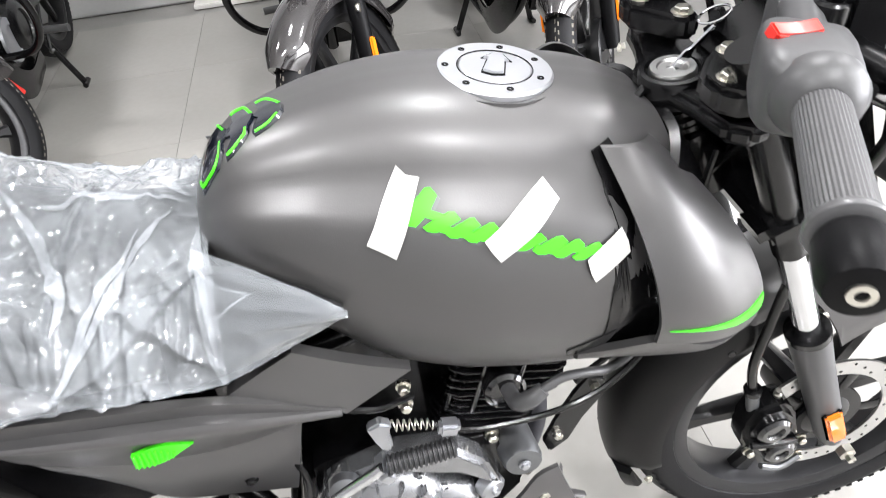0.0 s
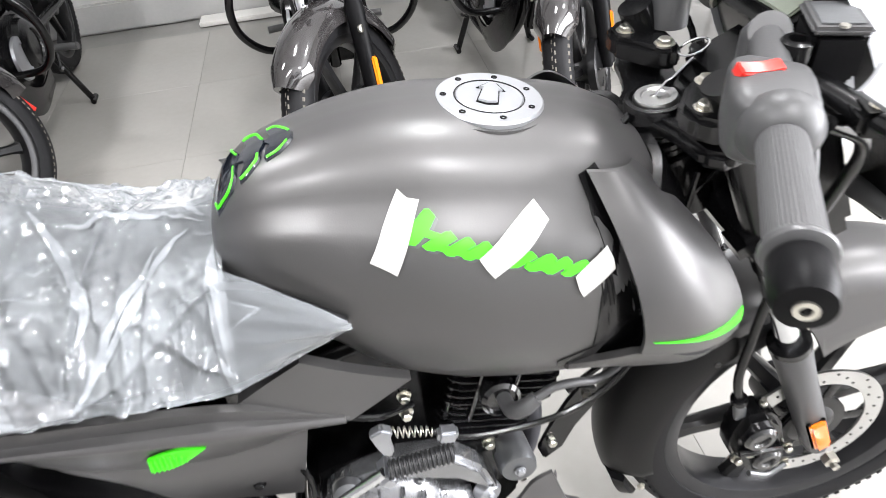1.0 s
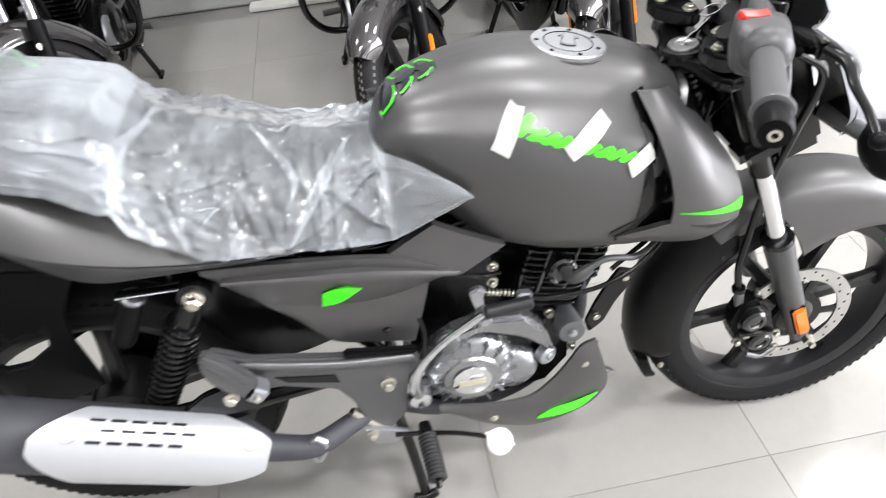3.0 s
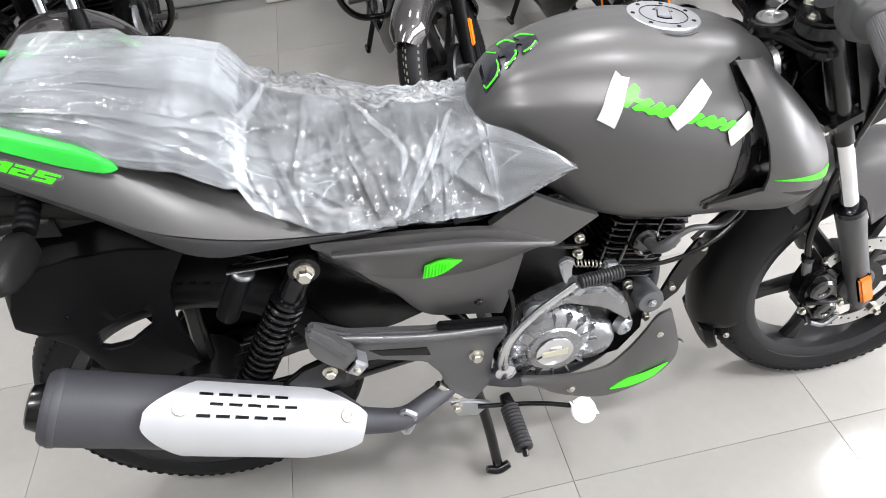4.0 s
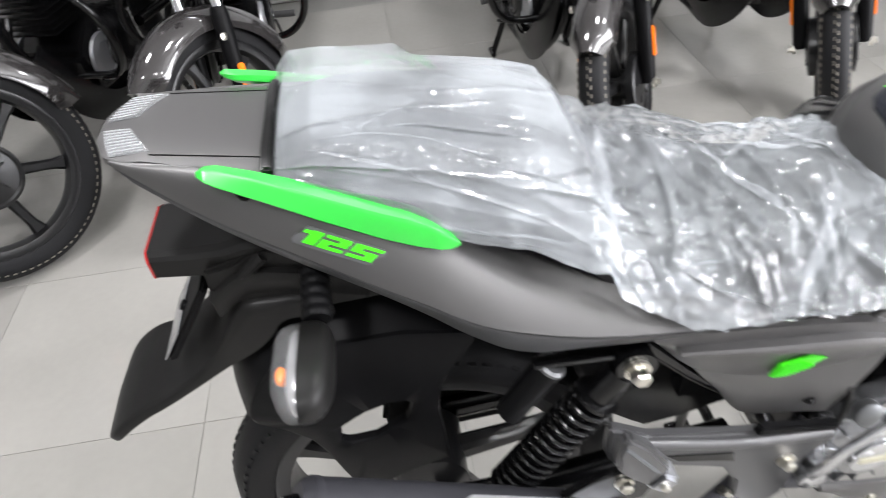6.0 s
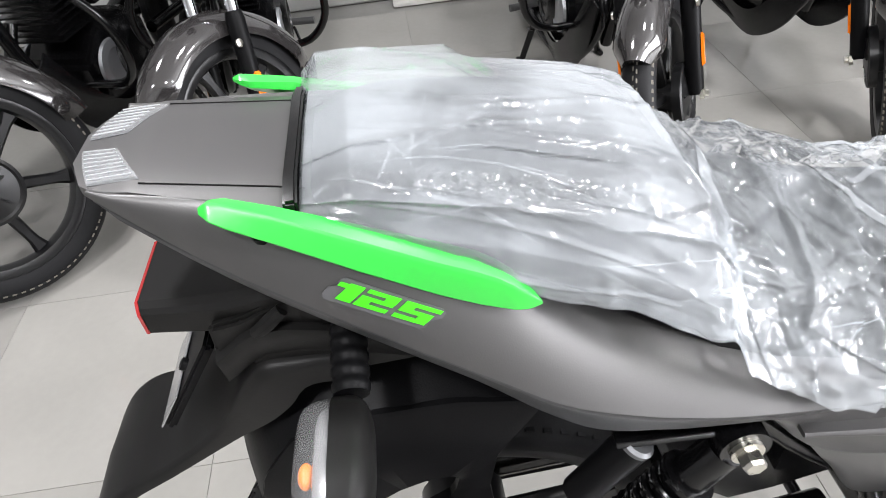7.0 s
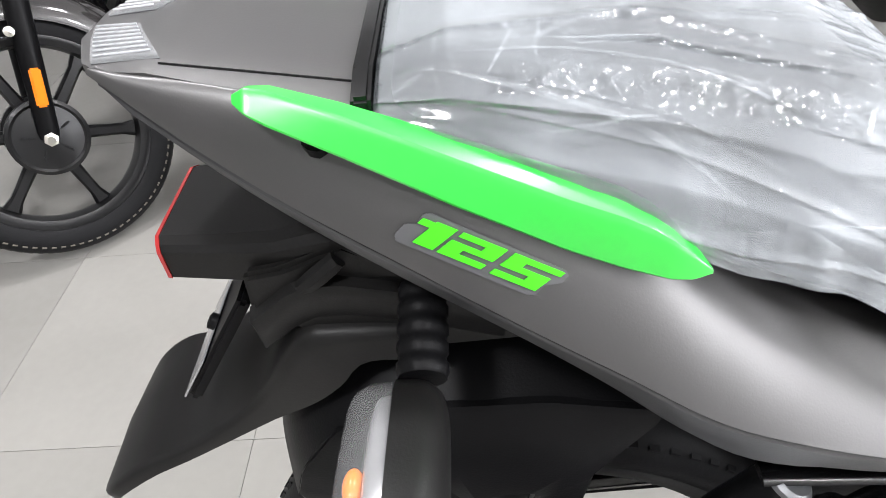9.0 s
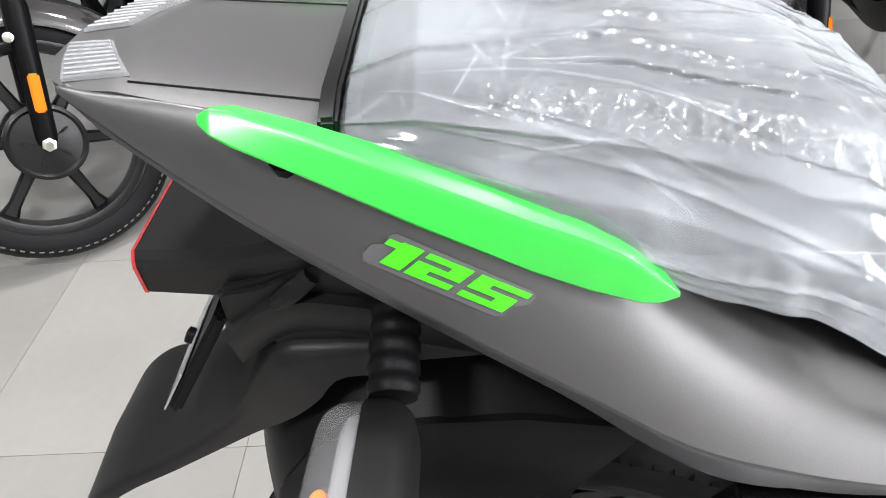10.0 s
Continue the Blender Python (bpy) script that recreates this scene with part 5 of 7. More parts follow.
ex = part("muffler", loft([oval(d, a, b) for d, a, b in ((0.0, 0.048, 0.053), (0.006, 0.054, 0.059), (0.02, 0.056, 0.061), (0.40, 0.056, 0.061), (0.45, 0.048, 0.054), (0.495, 0.026, 0.028))]), MUFF, bike, "dark grey upswept muffler")
part("end_cap", loft([oval(d, a, b) for d, a, b in ((-0.020, 0.026, 0.028), (-0.017, 0.032, 0.034), (-0.002, 0.036, 0.040), (0.004, 0.036, 0.040))]), BLACK, ex)
part("heat_shield_band", loft([oval(d, a, b) for d, a, b in ((0.012, 0.0560, 0.0610), (0.014, 0.0572, 0.0622), (0.022, 0.0572, 0.0622), (0.024, 0.0560, 0.0610))]), MUFF, ex)


def shield_mesh():
    """A curved heat shield with rows of slots cut right through."""
    side = Vector((0, -1, 0))
    up = m_ax.cross(side).normalized()
    if up.z < 0:
        up = -up
    bm = bmesh.new()
    nu, nv = 84, 52
    L0, L1 = 0.134, 0.486

    def halfspan(f):
        a = min(1.0, 0.16 + 0.84 * (min(1.0, f / 0.20)) ** 0.75)
        b = min(1.0, 0.34 + 0.66 * (min(1.0, (1 - f) / 0.24)) ** 0.75)
        return min(a, b)
    grid = {}
    for i in range(nu + 1):
        f = i / nu
        h = halfspan(f)
        for j in range(nv + 1):
            g = j / nv * 2 - 1
            ang = 0.70 + g * 0.98 * h
            d = L0 + (L1 - L0) * f
            grid[i, j] = bm.verts.new(along(d) + side * 0.069 * math.cos(ang) + up * 0.074 * math.sin(ang))
    slots = set()
    for row, (j0, off) in enumerate(((42, 0), (36, 4), (29, 0))):
        for k in range(5):
            i0 = 18 + k * 7 + off
            for i in range(i0, i0 + 5):
                slots.update(((i, j0), (i, j0 + 1)))
    for i in range(nu):
        for j in range(nv):
            if (i, j) not in slots:
                bm.faces.new((grid[i, j], grid[i + 1, j], grid[i + 1, j + 1], grid[i, j + 1]))
    ext = bmesh.ops.extrude_face_region(bm, geom=list(bm.faces))
    cen = m0
    for v in [g for g in ext["geom"] if isinstance(g, bmesh.types.BMVert)]:
        rel = v.co - cen
        foot = cen + m_ax * rel.dot(m_ax)
        v.co = foot + (v.co - foot) * 0.984
    return bm


shield = part("heat_shield", shield_mesh(), SILVER, bike, "silver heat shield with slots")
for d, ang in ((0.185, 1.0), (0.452, 1.0)):
    out_up = m_ax.cross(Vector((0, 1, 0))).normalized()
    out_up = out_up if out_up.z > 0 else -out_up
    nn = Vector((0, -1, 0)) * math.cos(ang) + out_up * math.sin(ang)
    q = along(d) + Vector((0, -1, 0)) * 0.069 * math.cos(ang) + out_up * 0.074 * math.sin(ang)
    part("shield_bolt", lathe([(0.013, -0.004), (0.013, 0.002), (0.0115, 0.004), (0.0085, 0.004), (0.0075, 0.007), (0.0045, 0.007), (0.004, 0.003)], q, nn, 24), STEEL, shield)
part("exhaust_pipe", tube([along(0.47), along(0.52), (0.456, -0.182, 0.302), (0.523, -0.150, 0.302), (0.585, -0.118, 0.296), (0.70, -0.10, 0.235), (0.88, -0.07, 0.235), (0.965, -0.045, 0.30), (0.99, -0.03, 0.42), (0.97, -0.02, 0.49)], [0.027, 0.022, 0.019, 0.018, 0.018, 0.018, 0.018, 0.018, 0.018, 0.018], 14, 40), MUFF, ex)
part("clamp", tube([(0.478, -0.19, 0.315), (0.468, -0.192, 0.285), (0.458, -0.19, 0.268), (0.448, -0.185, 0.300), (0.462, -0.188, 0.33), (0.478, -0.19, 0.315)], 0.006, 8, 20), ALLOY, ex)
part("muffler_bracket", plate([(0.27, 0.455), (0.31, 0.485), (0.345, 0.497), (0.385, 0.488), (0.40, 0.455), (0.385, 0.42), (0.33, 0.41), (0.28, 0.425)], -0.178, -0.165, 0.003), BLACK, bike)

# footrest hanger, pegs, pedal, stand
for s in (1, -1):
    hang = part("footrest_hanger", plate([(0.335, 0.555), (0.352, 0.548), (0.395, 0.520), (0.530, 0.488), (0.655, 0.470), (0.668, 0.440), (0.640, 0.395), (0.628, 0.300), (0.598, 0.262), (0.548, 0.288), (0.540, 0.360), (0.515, 0.405), (0.430, 0.438), (0.385, 0.440), (0.345, 0.470), (0.335, 0.500)], -0.150 * s, -0.132 * s, 0.005), HANGER, bike, "dark silver footrest hanger")
    part("hanger_slot", plate([(0.420, 0.470), (0.520, 0.448), (0.525, 0.425), (0.440, 0.450)], -0.1515 * s, -0.1490 * s, 0.001), BLACK, hang)
    part("hanger_rib", tube([(0.375, -0.149 * s, 0.512), (0.53, -0.153 * s, 0.476), (0.655, -0.150 * s, 0.458)], 0.009, 10, 12), HANGER, hang)
    part("heel_guard", plate([(0.545, 0.500), (0.60, 0.490), (0.664, 0.478), (0.660, 0.466), (0.54, 0.486)], -0.154 * s, -0.140 * s, 0.003), MATT, hang)
    bolt((0.606, -0.150 * s, 0.402), (0, -s, 0), 0.0105, 0.016, STEEL, hang)
    bolt((0.353, -0.176 * s, 0.470), (0, -s, 0), 0.0095, 0.014, STEEL, hang)
    # folded passenger peg
    pegp = [(0.331, 0.560), (0.336, 0.588), (0.346, 0.594), (0.372, 0.566), (0.404, 0.516), (0.402, 0.480), (0.386, 0.468), (0.352, 0.500), (0.334, 0.528)]
    peg = part("passenger_peg", plate(pegp, -0.192 * s, -0.172 * s, 0.005), HANGER, bike, "folded grey passenger footrest")
    for k in range(12):
        f = k / 11
        part("peg_tooth", box((0.343 + 0.042 * f, -0.192 * s, 0.574 - 0.060 * f), (0.010, 0.006, 0.0026), 0.0008, pose(0, 0, 0, 0, 30, 0)), CASE, peg)
    part("peg_clevis", box((0.398, -0.180 * s, 0.482), (0.030, 0.034, 0.034), 0.005, pose(0, 0, 0, 0, 42, 0)), ALLOY, peg)
    part("peg_pin", lathe([(0.006, -0.002), (0.006, 0.03), (0.004, 0.032)], (0.398, -0.172 * s, 0.482), (0, -s, 0), 12), STEEL, peg)
    # rider's peg
    r0, r1 = Vector((0.656, -0.155 * s, 0.266)), Vector((0.663, -0.265 * s, 0.246))
    rp = part("rider_peg", tube([r0, r0.lerp(r1, 0.2), r1], [0.011, 0.014, 0.0145], 14), BLACK, bike, "black rubber rider footrest")
    bm = ribbed(r0.lerp(r1, 0.22), r1, 0.0160, 0.0182, 12)
    part("peg_rubber", bm, PEGM, rp)
    part("peg_tip", lathe([(0.006, 0), (0.006, 0.012), (0.003, 0.014)], r1, (0, -0.8 * s, -0.6), 12), BLACK, rp)
part("brake_pedal", tube([(0.60, -0.165, 0.262), (0.66, -0.175, 0.262), (0.72, -0.20, 0.278), (0.765, -0.225, 0.290)], 0.0045, 10, 14), BLACK, bike)
bm = lathe([(0.0, -0.006), (0.021, -0.006), (0.024, -0.002), (0.024, 0.003), (0.021, 0.006), (0.0, 0.006)], (0.783, -0.238, 0.288), (0.1, -0.5, 0.85), 20)
pedal = part("pedal_pad", bm, WHITEM, bike, "brake pedal pad wrapped in white plastic")
bm = bmesh.new()
for k in range(7):
    box((0.765 + k * 0.006, -0.239, 0.297), (0.0022, 0.034, 0.003), 0, pose(0, 0, 0, 28, 0, 20), bm)
part("pad_ribs", bm, WHITEM, pedal)
for s in (1, -1):
    st = part("centre_stand", tube([(0.605, -0.10 * s, 0.27), (0.625, -0.13 * s, 0.14), (0.637, -0.152 * s, 0.022)], 0.011, 12, 8), BLACK, bike, "black centre stand leg on the floor")
    part("stand_foot", tube([(0.612, -0.158 * s, 0.014), (0.636, -0.160 * s, 0.008), (0.662, -0.158 * s, 0.018)], [0.008, 0.011, 0.009], 10, 8), BLACK, st)
part("stand_cross_bar", tube([(0.612, -0.115, 0.225), (0.612, 0.115, 0.225)], 0.010, 10), BLACK, bike)
part("stand_spring", tube([(0.53, -0.145, 0.33), (0.60, -0.145, 0.24)], 0.008, 8), STEEL, bike)
part("pivot_bracket", plate([(0.545, 0.290), (0.60, 0.270), (0.63, 0.255), (0.60, 0.225), (0.56, 0.235)], -0.160, -0.150, 0.003), ALLOY, bike)
bolt((0.560, -0.160, 0.275), (0, -1, 0), 0.008, 0.014, STEEL, bike)

# engine
engine = new("engine")
engine.parent = bike
part("crankcase", plate([(0.64, 0.30), (0.66, 0.42), (0.72, 0.455), (0.82, 0.46), (0.93, 0.45), (0.97, 0.40), (0.97, 0.31), (0.92, 0.24), (0.76, 0.22), (0.67, 0.24)], -0.10, 0.11, 0.02), BLACK, engine, "black engine case")
part("clutch_cover", lathe([(0.090, -0.02), (0.090, 0.0), (0.087, 0.014), (0.080, 0.026), (0.070, 0.036), (0.055, 0.040), (0.052, 0.045), (0.034, 0.047), (0.0, 0.048)], (0.757, -0.100, 0.358), (0.0, -1, 0.0), 48), CAST, engine, "round cast aluminium clutch cover")
part("cover_front", lathe([(0.052, -0.02), (0.052, 0.012), (0.046, 0.026), (0.034, 0.034), (0.0, 0.036)], (0.838, -0.098, 0.332), (0, -1, 0), 36), CAST, engine)
part("cover_top", plate([(0.69, 0.42), (0.72, 0.465), (0.79, 0.488), (0.86, 0.478), (0.90, 0.43), (0.92, 0.36), (0.86, 0.42), (0.78, 0.455)], -0.128, -0.09, 0.008), CAST, engine)
for k in range(9):
    a = 2 * math.pi * k / 9 + 0.2
    bolt((0.757 + 0.087 * math.cos(a), -0.113, 0.358 + 0.087 * math.sin(a)), (0, -1, 0), 0.0055, 0.010, CAST, engine)
for k in range(16):
    a = 2 * math.pi * k / 16
    part("cover_rib", box((0.757 + 0.070 * math.cos(a), -0.134, 0.358 + 0.070 * math.sin(a)), (0.030, 0.014, 0.003), 0.001, pose(0, 0, 0, 0, -math.degrees(a), 0)), CAST, engine)
part("cover_badge", lathe([(0.036, 0), (0.036, 0.003), (0.033, 0.004), (0.0, 0.0045)], (0.755, -0.148, 0.359), (0, -1, 0), 36), CHROME, engine, "round badge with a worn bar of lettering")
part("badge_bar", box((0.755, -0.153, 0.359), (0.050, 0.002, 0.014), 0.0005), material("badge_bar", (0.42, 0.40, 0.30), 0.4), engine)
tilt = Vector((0.25, 0, 1)).normalized()
cyl = Vector((0.905, 0, 0.435))
for k in range(13):
    lo = k < 6
    c = cyl + tilt * (0.004 + k * 0.0140)
    hx, hy, cut_c = (0.074, 0.084, 0.030) if lo else (0.080, 0.090, 0.022)
    outline = []
    for sx, sy in ((1, 1), (-1, 1), (-1, -1), (1, -1)):
        q = [(sx * hx, sy * (hy - cut_c)), (sx * (hx - 0.3 * cut_c), sy * (hy - 0.3 * cut_c)), (sx * (hx - cut_c), sy * hy)]
        outline += q if sx * sy > 0 else q[::-1]
    fin = plate(outline, -0.0016, 0.0016, 0.0011, axis="z", seg=2)
    bmesh.ops.transform(fin, matrix=Matrix.Translation(c + Vector((0 if lo else 0.006, 0, 0))) @ pose(0, 0, 0, 0, 14, 0), verts=fin.verts)
    part("cooling_fin", fin, FINM, engine)
for x, y in ((-0.062, -0.078), (-0.030, -0.088), (0.020, -0.088), (0.058, -0.080)):
    q = cyl + Vector((x, y, 0)) + tilt * 0.075
    part("fin_post", tube([q - tilt * 0.012, q + tilt * 0.085], 0.0035, 8), FINM, engine)
part("cylinder", tube([cyl, cyl + tilt * 0.17], 0.052, 20), BLACK, engine)
part("cylinder_head", box(cyl + tilt * 0.182, (0.15, 0.15, 0.045), 0.012, pose(0, 0, 0, 0, 14, 0)), BLACK, engine)
part("inlet_manifold", tube([(0.76, -0.01, 0.580), (0.83, -0.01, 0.585), (0.88, 0, 0.570)], [0.045, 0.036, 0.040], 18, 8), BLACK, engine)
part("rocker_box", box(cyl + tilt * 0.190 + Vector((0.010, 0, 0)), (0.185, 0.165, 0.050), 0.014, pose(0, 0, 0, 0, 14, 0)), FINM, engine)
part("barrel_block", box(cyl + tilt * 0.085, (0.125, 0.150, 0.160), 0.012, pose(0, 0, 0, 0, 14, 0)), BLACK, engine)
part("head_cover", box(cyl + tilt * 0.215, (0.12, 0.13, 0.03), 0.012, pose(0, 0, 0, 0, 14, 0)), BLACK, engine)
part("spark_boss", lathe([(0.026, 0), (0.026, 0.018), (0.021, 0.022), (0.019, 0.016), (0.012, 0.016)], (0.930, -0.088, 0.545), (0.05, -1, 0.2), 28), FINM, engine)
plug = part("plug_cap", tube([(0.934, -0.100, 0.548), (0.940, -0.130, 0.556), (0.954, -0.136, 0.568), (0.968, -0.134, 0.578)], [0.010, 0.010, 0.011, 0.009], 12, 12), PODM, engine, "grey rubber spark plug cap")
part("plug_lead", tube([(0.966, -0.134, 0.577), (0.990, -0.130, 0.586), (1.02, -0.125, 0.580), (1.05, -0.118, 0.568), (1.095, -0.105, 0.586), (1.13, -0.07, 0.64)], 0.0055, 10, 24), PODM, plug)
part("engine_mount", plate([(1.040, 0.52), (1.066, 0.510), (1.068, 0.475), (1.042, 0.432), (1.024, 0.385), (0.996, 0.360), (0.985, 0.395), (1.000, 0.440), (1.022, 0.490)], -0.090, -0.083, 0.003), BLACK, engine, "black engine mounting plate")
coil_c, coil_d = Vector((0.790, -0.122, 0.552)), Vector((0.048, 0, -0.014))
part("clutch_spring", tube([coil_c + coil_d * (k / 84) + Vector((0.1, math.sin(2 * math.pi * k / 12), math.cos(2 * math.pi * k / 12))) * 0.0062 for k in range(85)], 0.0011, 6), STEEL, engine)
part("clutch_arm", plate([(0.768, 0.535), (0.762, 0.562), (0.778, 0.570), (0.792, 0.560), (0.786, 0.548), (0.788, 0.515), (0.776, 0.510)], -0.130, -0.116, 0.003), ALLOY, engine, "silver clutch release arm")
part("cable_stop", box((0.856, -0.126, 0.532), (0.026, 0.018, 0.020), 0.004, pose(0, 0, 0, 0, 12, 0)), ALLOY, engine)
for k, (x, z) in enumerate(((0.812, 0.575), (0.811, 0.540), (0.915, 0.435), (1.005, 0.408), (1.052, 0.498), (0.962, 0.335))):
    bolt((x, -0.085, z), (0, -1, 0), 0.007, 0.014, STEEL, engine)
part("starter_motor", lathe([(0.027, -0.05), (0.027, 0.03), (0.024, 0.038), (0.0, 0.040)], (0.944, -0.090, 0.412), (0.1, -1, 0.1), 28), CASE, engine)
bolt((0.948, -0.130, 0.416), (0, -1, 0), 0.006, 0.006, ALLOY, engine)
part("oil_filler", lathe([(0.020, 0), (0.020, 0.014), (0.014, 0.018)], (0.720, -0.125, 0.455), (0, -1, 0.3), 18), CASE, engine)
part("oil_filter_cap", lathe([(0.020, 0), (0.020, 0.016), (0.016, 0.020), (0.006, 0.020), (0.005, 0.026)], (0.900, -0.105, 0.352), (0.45, -1, 0), 18), ALLOY, engine)
kick = part("kick_lever", tube([(0.655, -0.155, 0.352), (0.650, -0.172, 0.400), (0.660, -0.178, 0.450), (0.70, -0.180, 0.505), (0.775, -0.178, 0.560)], [0.0120, 0.0098, 0.0080, 0.0074, 0.0080], 12, 24, flat=0.8), LEVERM, bike, "silver kick start lever")
part("kick_boss", lathe([(0.018, -0.03), (0.020, 0.0), (0.020, 0.018), (0.012, 0.022)], (0.657, -0.145, 0.345), (0, -1, 0), 20), LEVERM, kick)
part("kick_joint", box((0.778, -0.170, 0.548), (0.022, 0.034, 0.022), 0.005, pose(0, 0, 0, 0, -40, 0)), ALLOY, kick)
k0, k1 = Vector((0.780, -0.178, 0.563)), Vector((0.856, -0.172, 0.562))
bm = ribbed(k0, k1, 0.0098, 0.0118, 14)
part("kick_rubber", bm, PEGM, kick)
BU = [(0.690, -0.150, 0.302), (0.766, -0.150, 0.281), (0.846, -0.146, 0.268), (0.868, -0.143, 0.268), (0.911, -0.132, 0.288), (0.946, -0.129, 0.334), (0.972, -0.126, 0.372), (0.999, -0.119, 0.372)]
BL = [(0.690, -0.148, 0.280), (0.718, -0.147, 0.262), (0.761, -0.146, 0.225), (0.818, -0.142, 0.188), (0.882, -0.132, 0.155), (0.946, -0.128, 0.160), (1.010, -0.117, 0.178), (1.034, -0.115, 0.215), (1.036, -0.115, 0.246)]
for s in (1, -1):
    belly = part("belly_cowl", skin(flip(BU, s), flip(BL, s), 0.006, 0.007, out=(0, -s, 0), inner=(0, s, 0), nu=30), SATIN, bike, "satin grey belly cowl")
    part("belly_beak", skin(flip([(0.998, -0.122, 0.356), (1.004, -0.121, 0.300), (1.012, -0.120, 0.270)], s), flip([(1.008, -0.112, 0.354), (1.014, -0.113, 0.290), (1.052, -0.108, 0.246)], s), 0.008, 0.002, out=(0, -s, 0), inner=(0, s, 0), nv=6), SATIN, belly)
    part("belly_stripe", skin(flip([(0.882, -0.1430, 0.191), (0.908, -0.1410, 0.206), (0.958, -0.1370, 0.211), (1.013, -0.1260, 0.213)], s), flip([(0.884, -0.1425, 0.188), (0.933, -0.1375, 0.180), (0.983, -0.1300, 0.186), (1.013, -0.1255, 0.211)], s), 0.003, 0.0, inner=(0, s, 0), nv=3), LIME, belly, "lime green belly stripe")
    bolt((0.978, -0.1265 * s, 0.318), (0, -s, 0), 0.0075, 0.006, STEEL, belly)
    bolt((0.792, -0.152 * s, 0.236), (0, -s, 0), 0.0065, 0.006, STEEL, belly)
for pts in ([(0.838, -0.122, 0.538), (0.87, -0.128, 0.524), (0.935, -0.130, 0.518), (0.997, -0.130, 0.526), (1.048, -0.130, 0.553), (1.096, -0.120, 0.600), (1.15, -0.08, 0.68)], [(1.02, -0.10, 0.53), (1.10, -0.09, 0.60), (1.16, -0.05, 0.70), (1.18, -0.04, 0.80)], [(0.70, -0.12, 0.62), (0.78, -0.13, 0.60), (0.82, -0.10, 0.57)], [(0.64, -0.11, 0.60), (0.68, -0.13, 0.50), (0.67, -0.14, 0.42)]):
    part("cable", tube(pts, 0.0042, 8, 20), BLACK, bike)

# front end, turned a touch to the left about the steering axis
front = bike
STEER = Matrix.Translation(FA) @ Euler((radians(-3.5), 0, radians(-3.2))).to_matrix().to_4x4() @ Matrix.Translation(-FA)
F0, F1 = Vector((1.160, 0, 0.915)), Vector((1.440, 0, 0.28))
fax = (F1 - F0).normalized()
for s in (1, -1):
    o = Vector((0, -0.098 * s, 0))
    part("stanchion", tube([F0 + o - fax * 0.03, F0 + o + fax * 0.245], 0.0195, 18), BLACK, front)
    part("stanchion_chrome", tube([F0 + o + fax * 0.22, F0 + o + fax * 0.45], 0.0165, 18), CHROME, front, "chrome fork tube")
    leg = part("fork_leg", tube([F0 + o + fax * 0.415, F0 + o + fax * 0.43, F0 + o + fax * 0.50, F0 + o + fax * 0.70, F0 + o + fax * 0.735], [0.024, 0.027, 0.025, 0.023, 0.018], 18), PODM, front, "black fork leg")
    part("dust_seal", lathe([(0.019, 0), (0.028, 0.002), (0.028, 0.014), (0.024, 0.018)], F0 + o + fax * 0.412, fax, 22), BLACK, leg)
    q = F0 + o + fax * 0.655 + Vector((0, -0.026 * s, 0))
    part("reflector", box(q, (0.026, 0.010, 0.082), 0.004, pose(0, 0, 0, 0, -24, 0)), ORANGE, leg, "orange fork reflector")
    part("reflector_frame", box(q + Vector((0, 0.004 * s, 0)), (0.031, 0.006, 0.087), 0.003, pose(0, 0, 0, 0, -24, 0)), MATT, leg)
    part("axle_nut", lathe([(0.013, 0), (0.013, 0.012), (0.007, 0.014), (0.007, 0.022)], FA + Vector((0, -0.115 * s, -0.01)), (0, -s, 0), 6), STEEL, leg)
    part("lower_clamp", box(F0 + o * 0.95 + fax * 0.19, (0.07, 0.06, 0.04), 0.012, pose(0, 0, 0, 0, 66 - 90, 0)), BLACK, front)
part("lower_triple", box(F0 + fax * 0.19, (0.06, 0.20, 0.035), 0.01, pose(0, 0, 0, 0, 66 - 90, 0)), BLACK, front)
top_plate = part("top_triple", plate([(1.103, -0.022), (1.116, -0.032), (1.128, -0.070), (1.135, -0.112), (1.155, -0.128), (1.178, -0.120), (1.186, -0.085), (1.192, -0.03), (1.192, 0.03), (1.186, 0.085), (1.178, 0.120), (1.155, 0.128), (1.135, 0.112), (1.128, 0.070), (1.116, 0.032), (1.103, 0.022)], 0.858, 0.878, 0.006, axis="z"), BLACK, front, "black fork top plate")
part("lock_boss", lathe([(0.033, -0.030), (0.034, -0.004), (0.032, 0.000), (0.0275, 0.0008), (0.0268, -0.004)], (1.133, -0.008, 0.884), (-0.10, 0, 1), 40), BLACK, top_plate)
for z, r in ((0.846, 0.030), (0.836, 0.033), (0.826, 0.030), (0.814, 0.033)):
    part("bearing_ring", lathe([(r - 0.004, -0.004), (r, -0.003), (r, 0.003), (r - 0.004, 0.004)], (1.134 + (0.87 - z) * 0.45, -0.004, z), (-0.42, 0, 1), 32), BLACK, top_plate)
for s in (1, -1):
    clampo = [(1.118, -0.080), (1.120, -0.108), (1.136, -0.125), (1.160, -0.128), (1.178, -0.108), (1.184, -0.070), (1.180, -0.034), (1.166, -0.028), (1.148, -0.040)]
    cl = part("bar_clamp_block", plate([(x, y * s) for x, y in clampo][::s], 0.890, 0.916, 0.006, axis="z"), BLACK, top_plate)
    for x, y in ((1.164, -0.047), (1.139, -0.094)):
        bolt((x, y * s, 0.914), (0, 0, 1), 0.0085, 0.008, STEEL, top_plate)
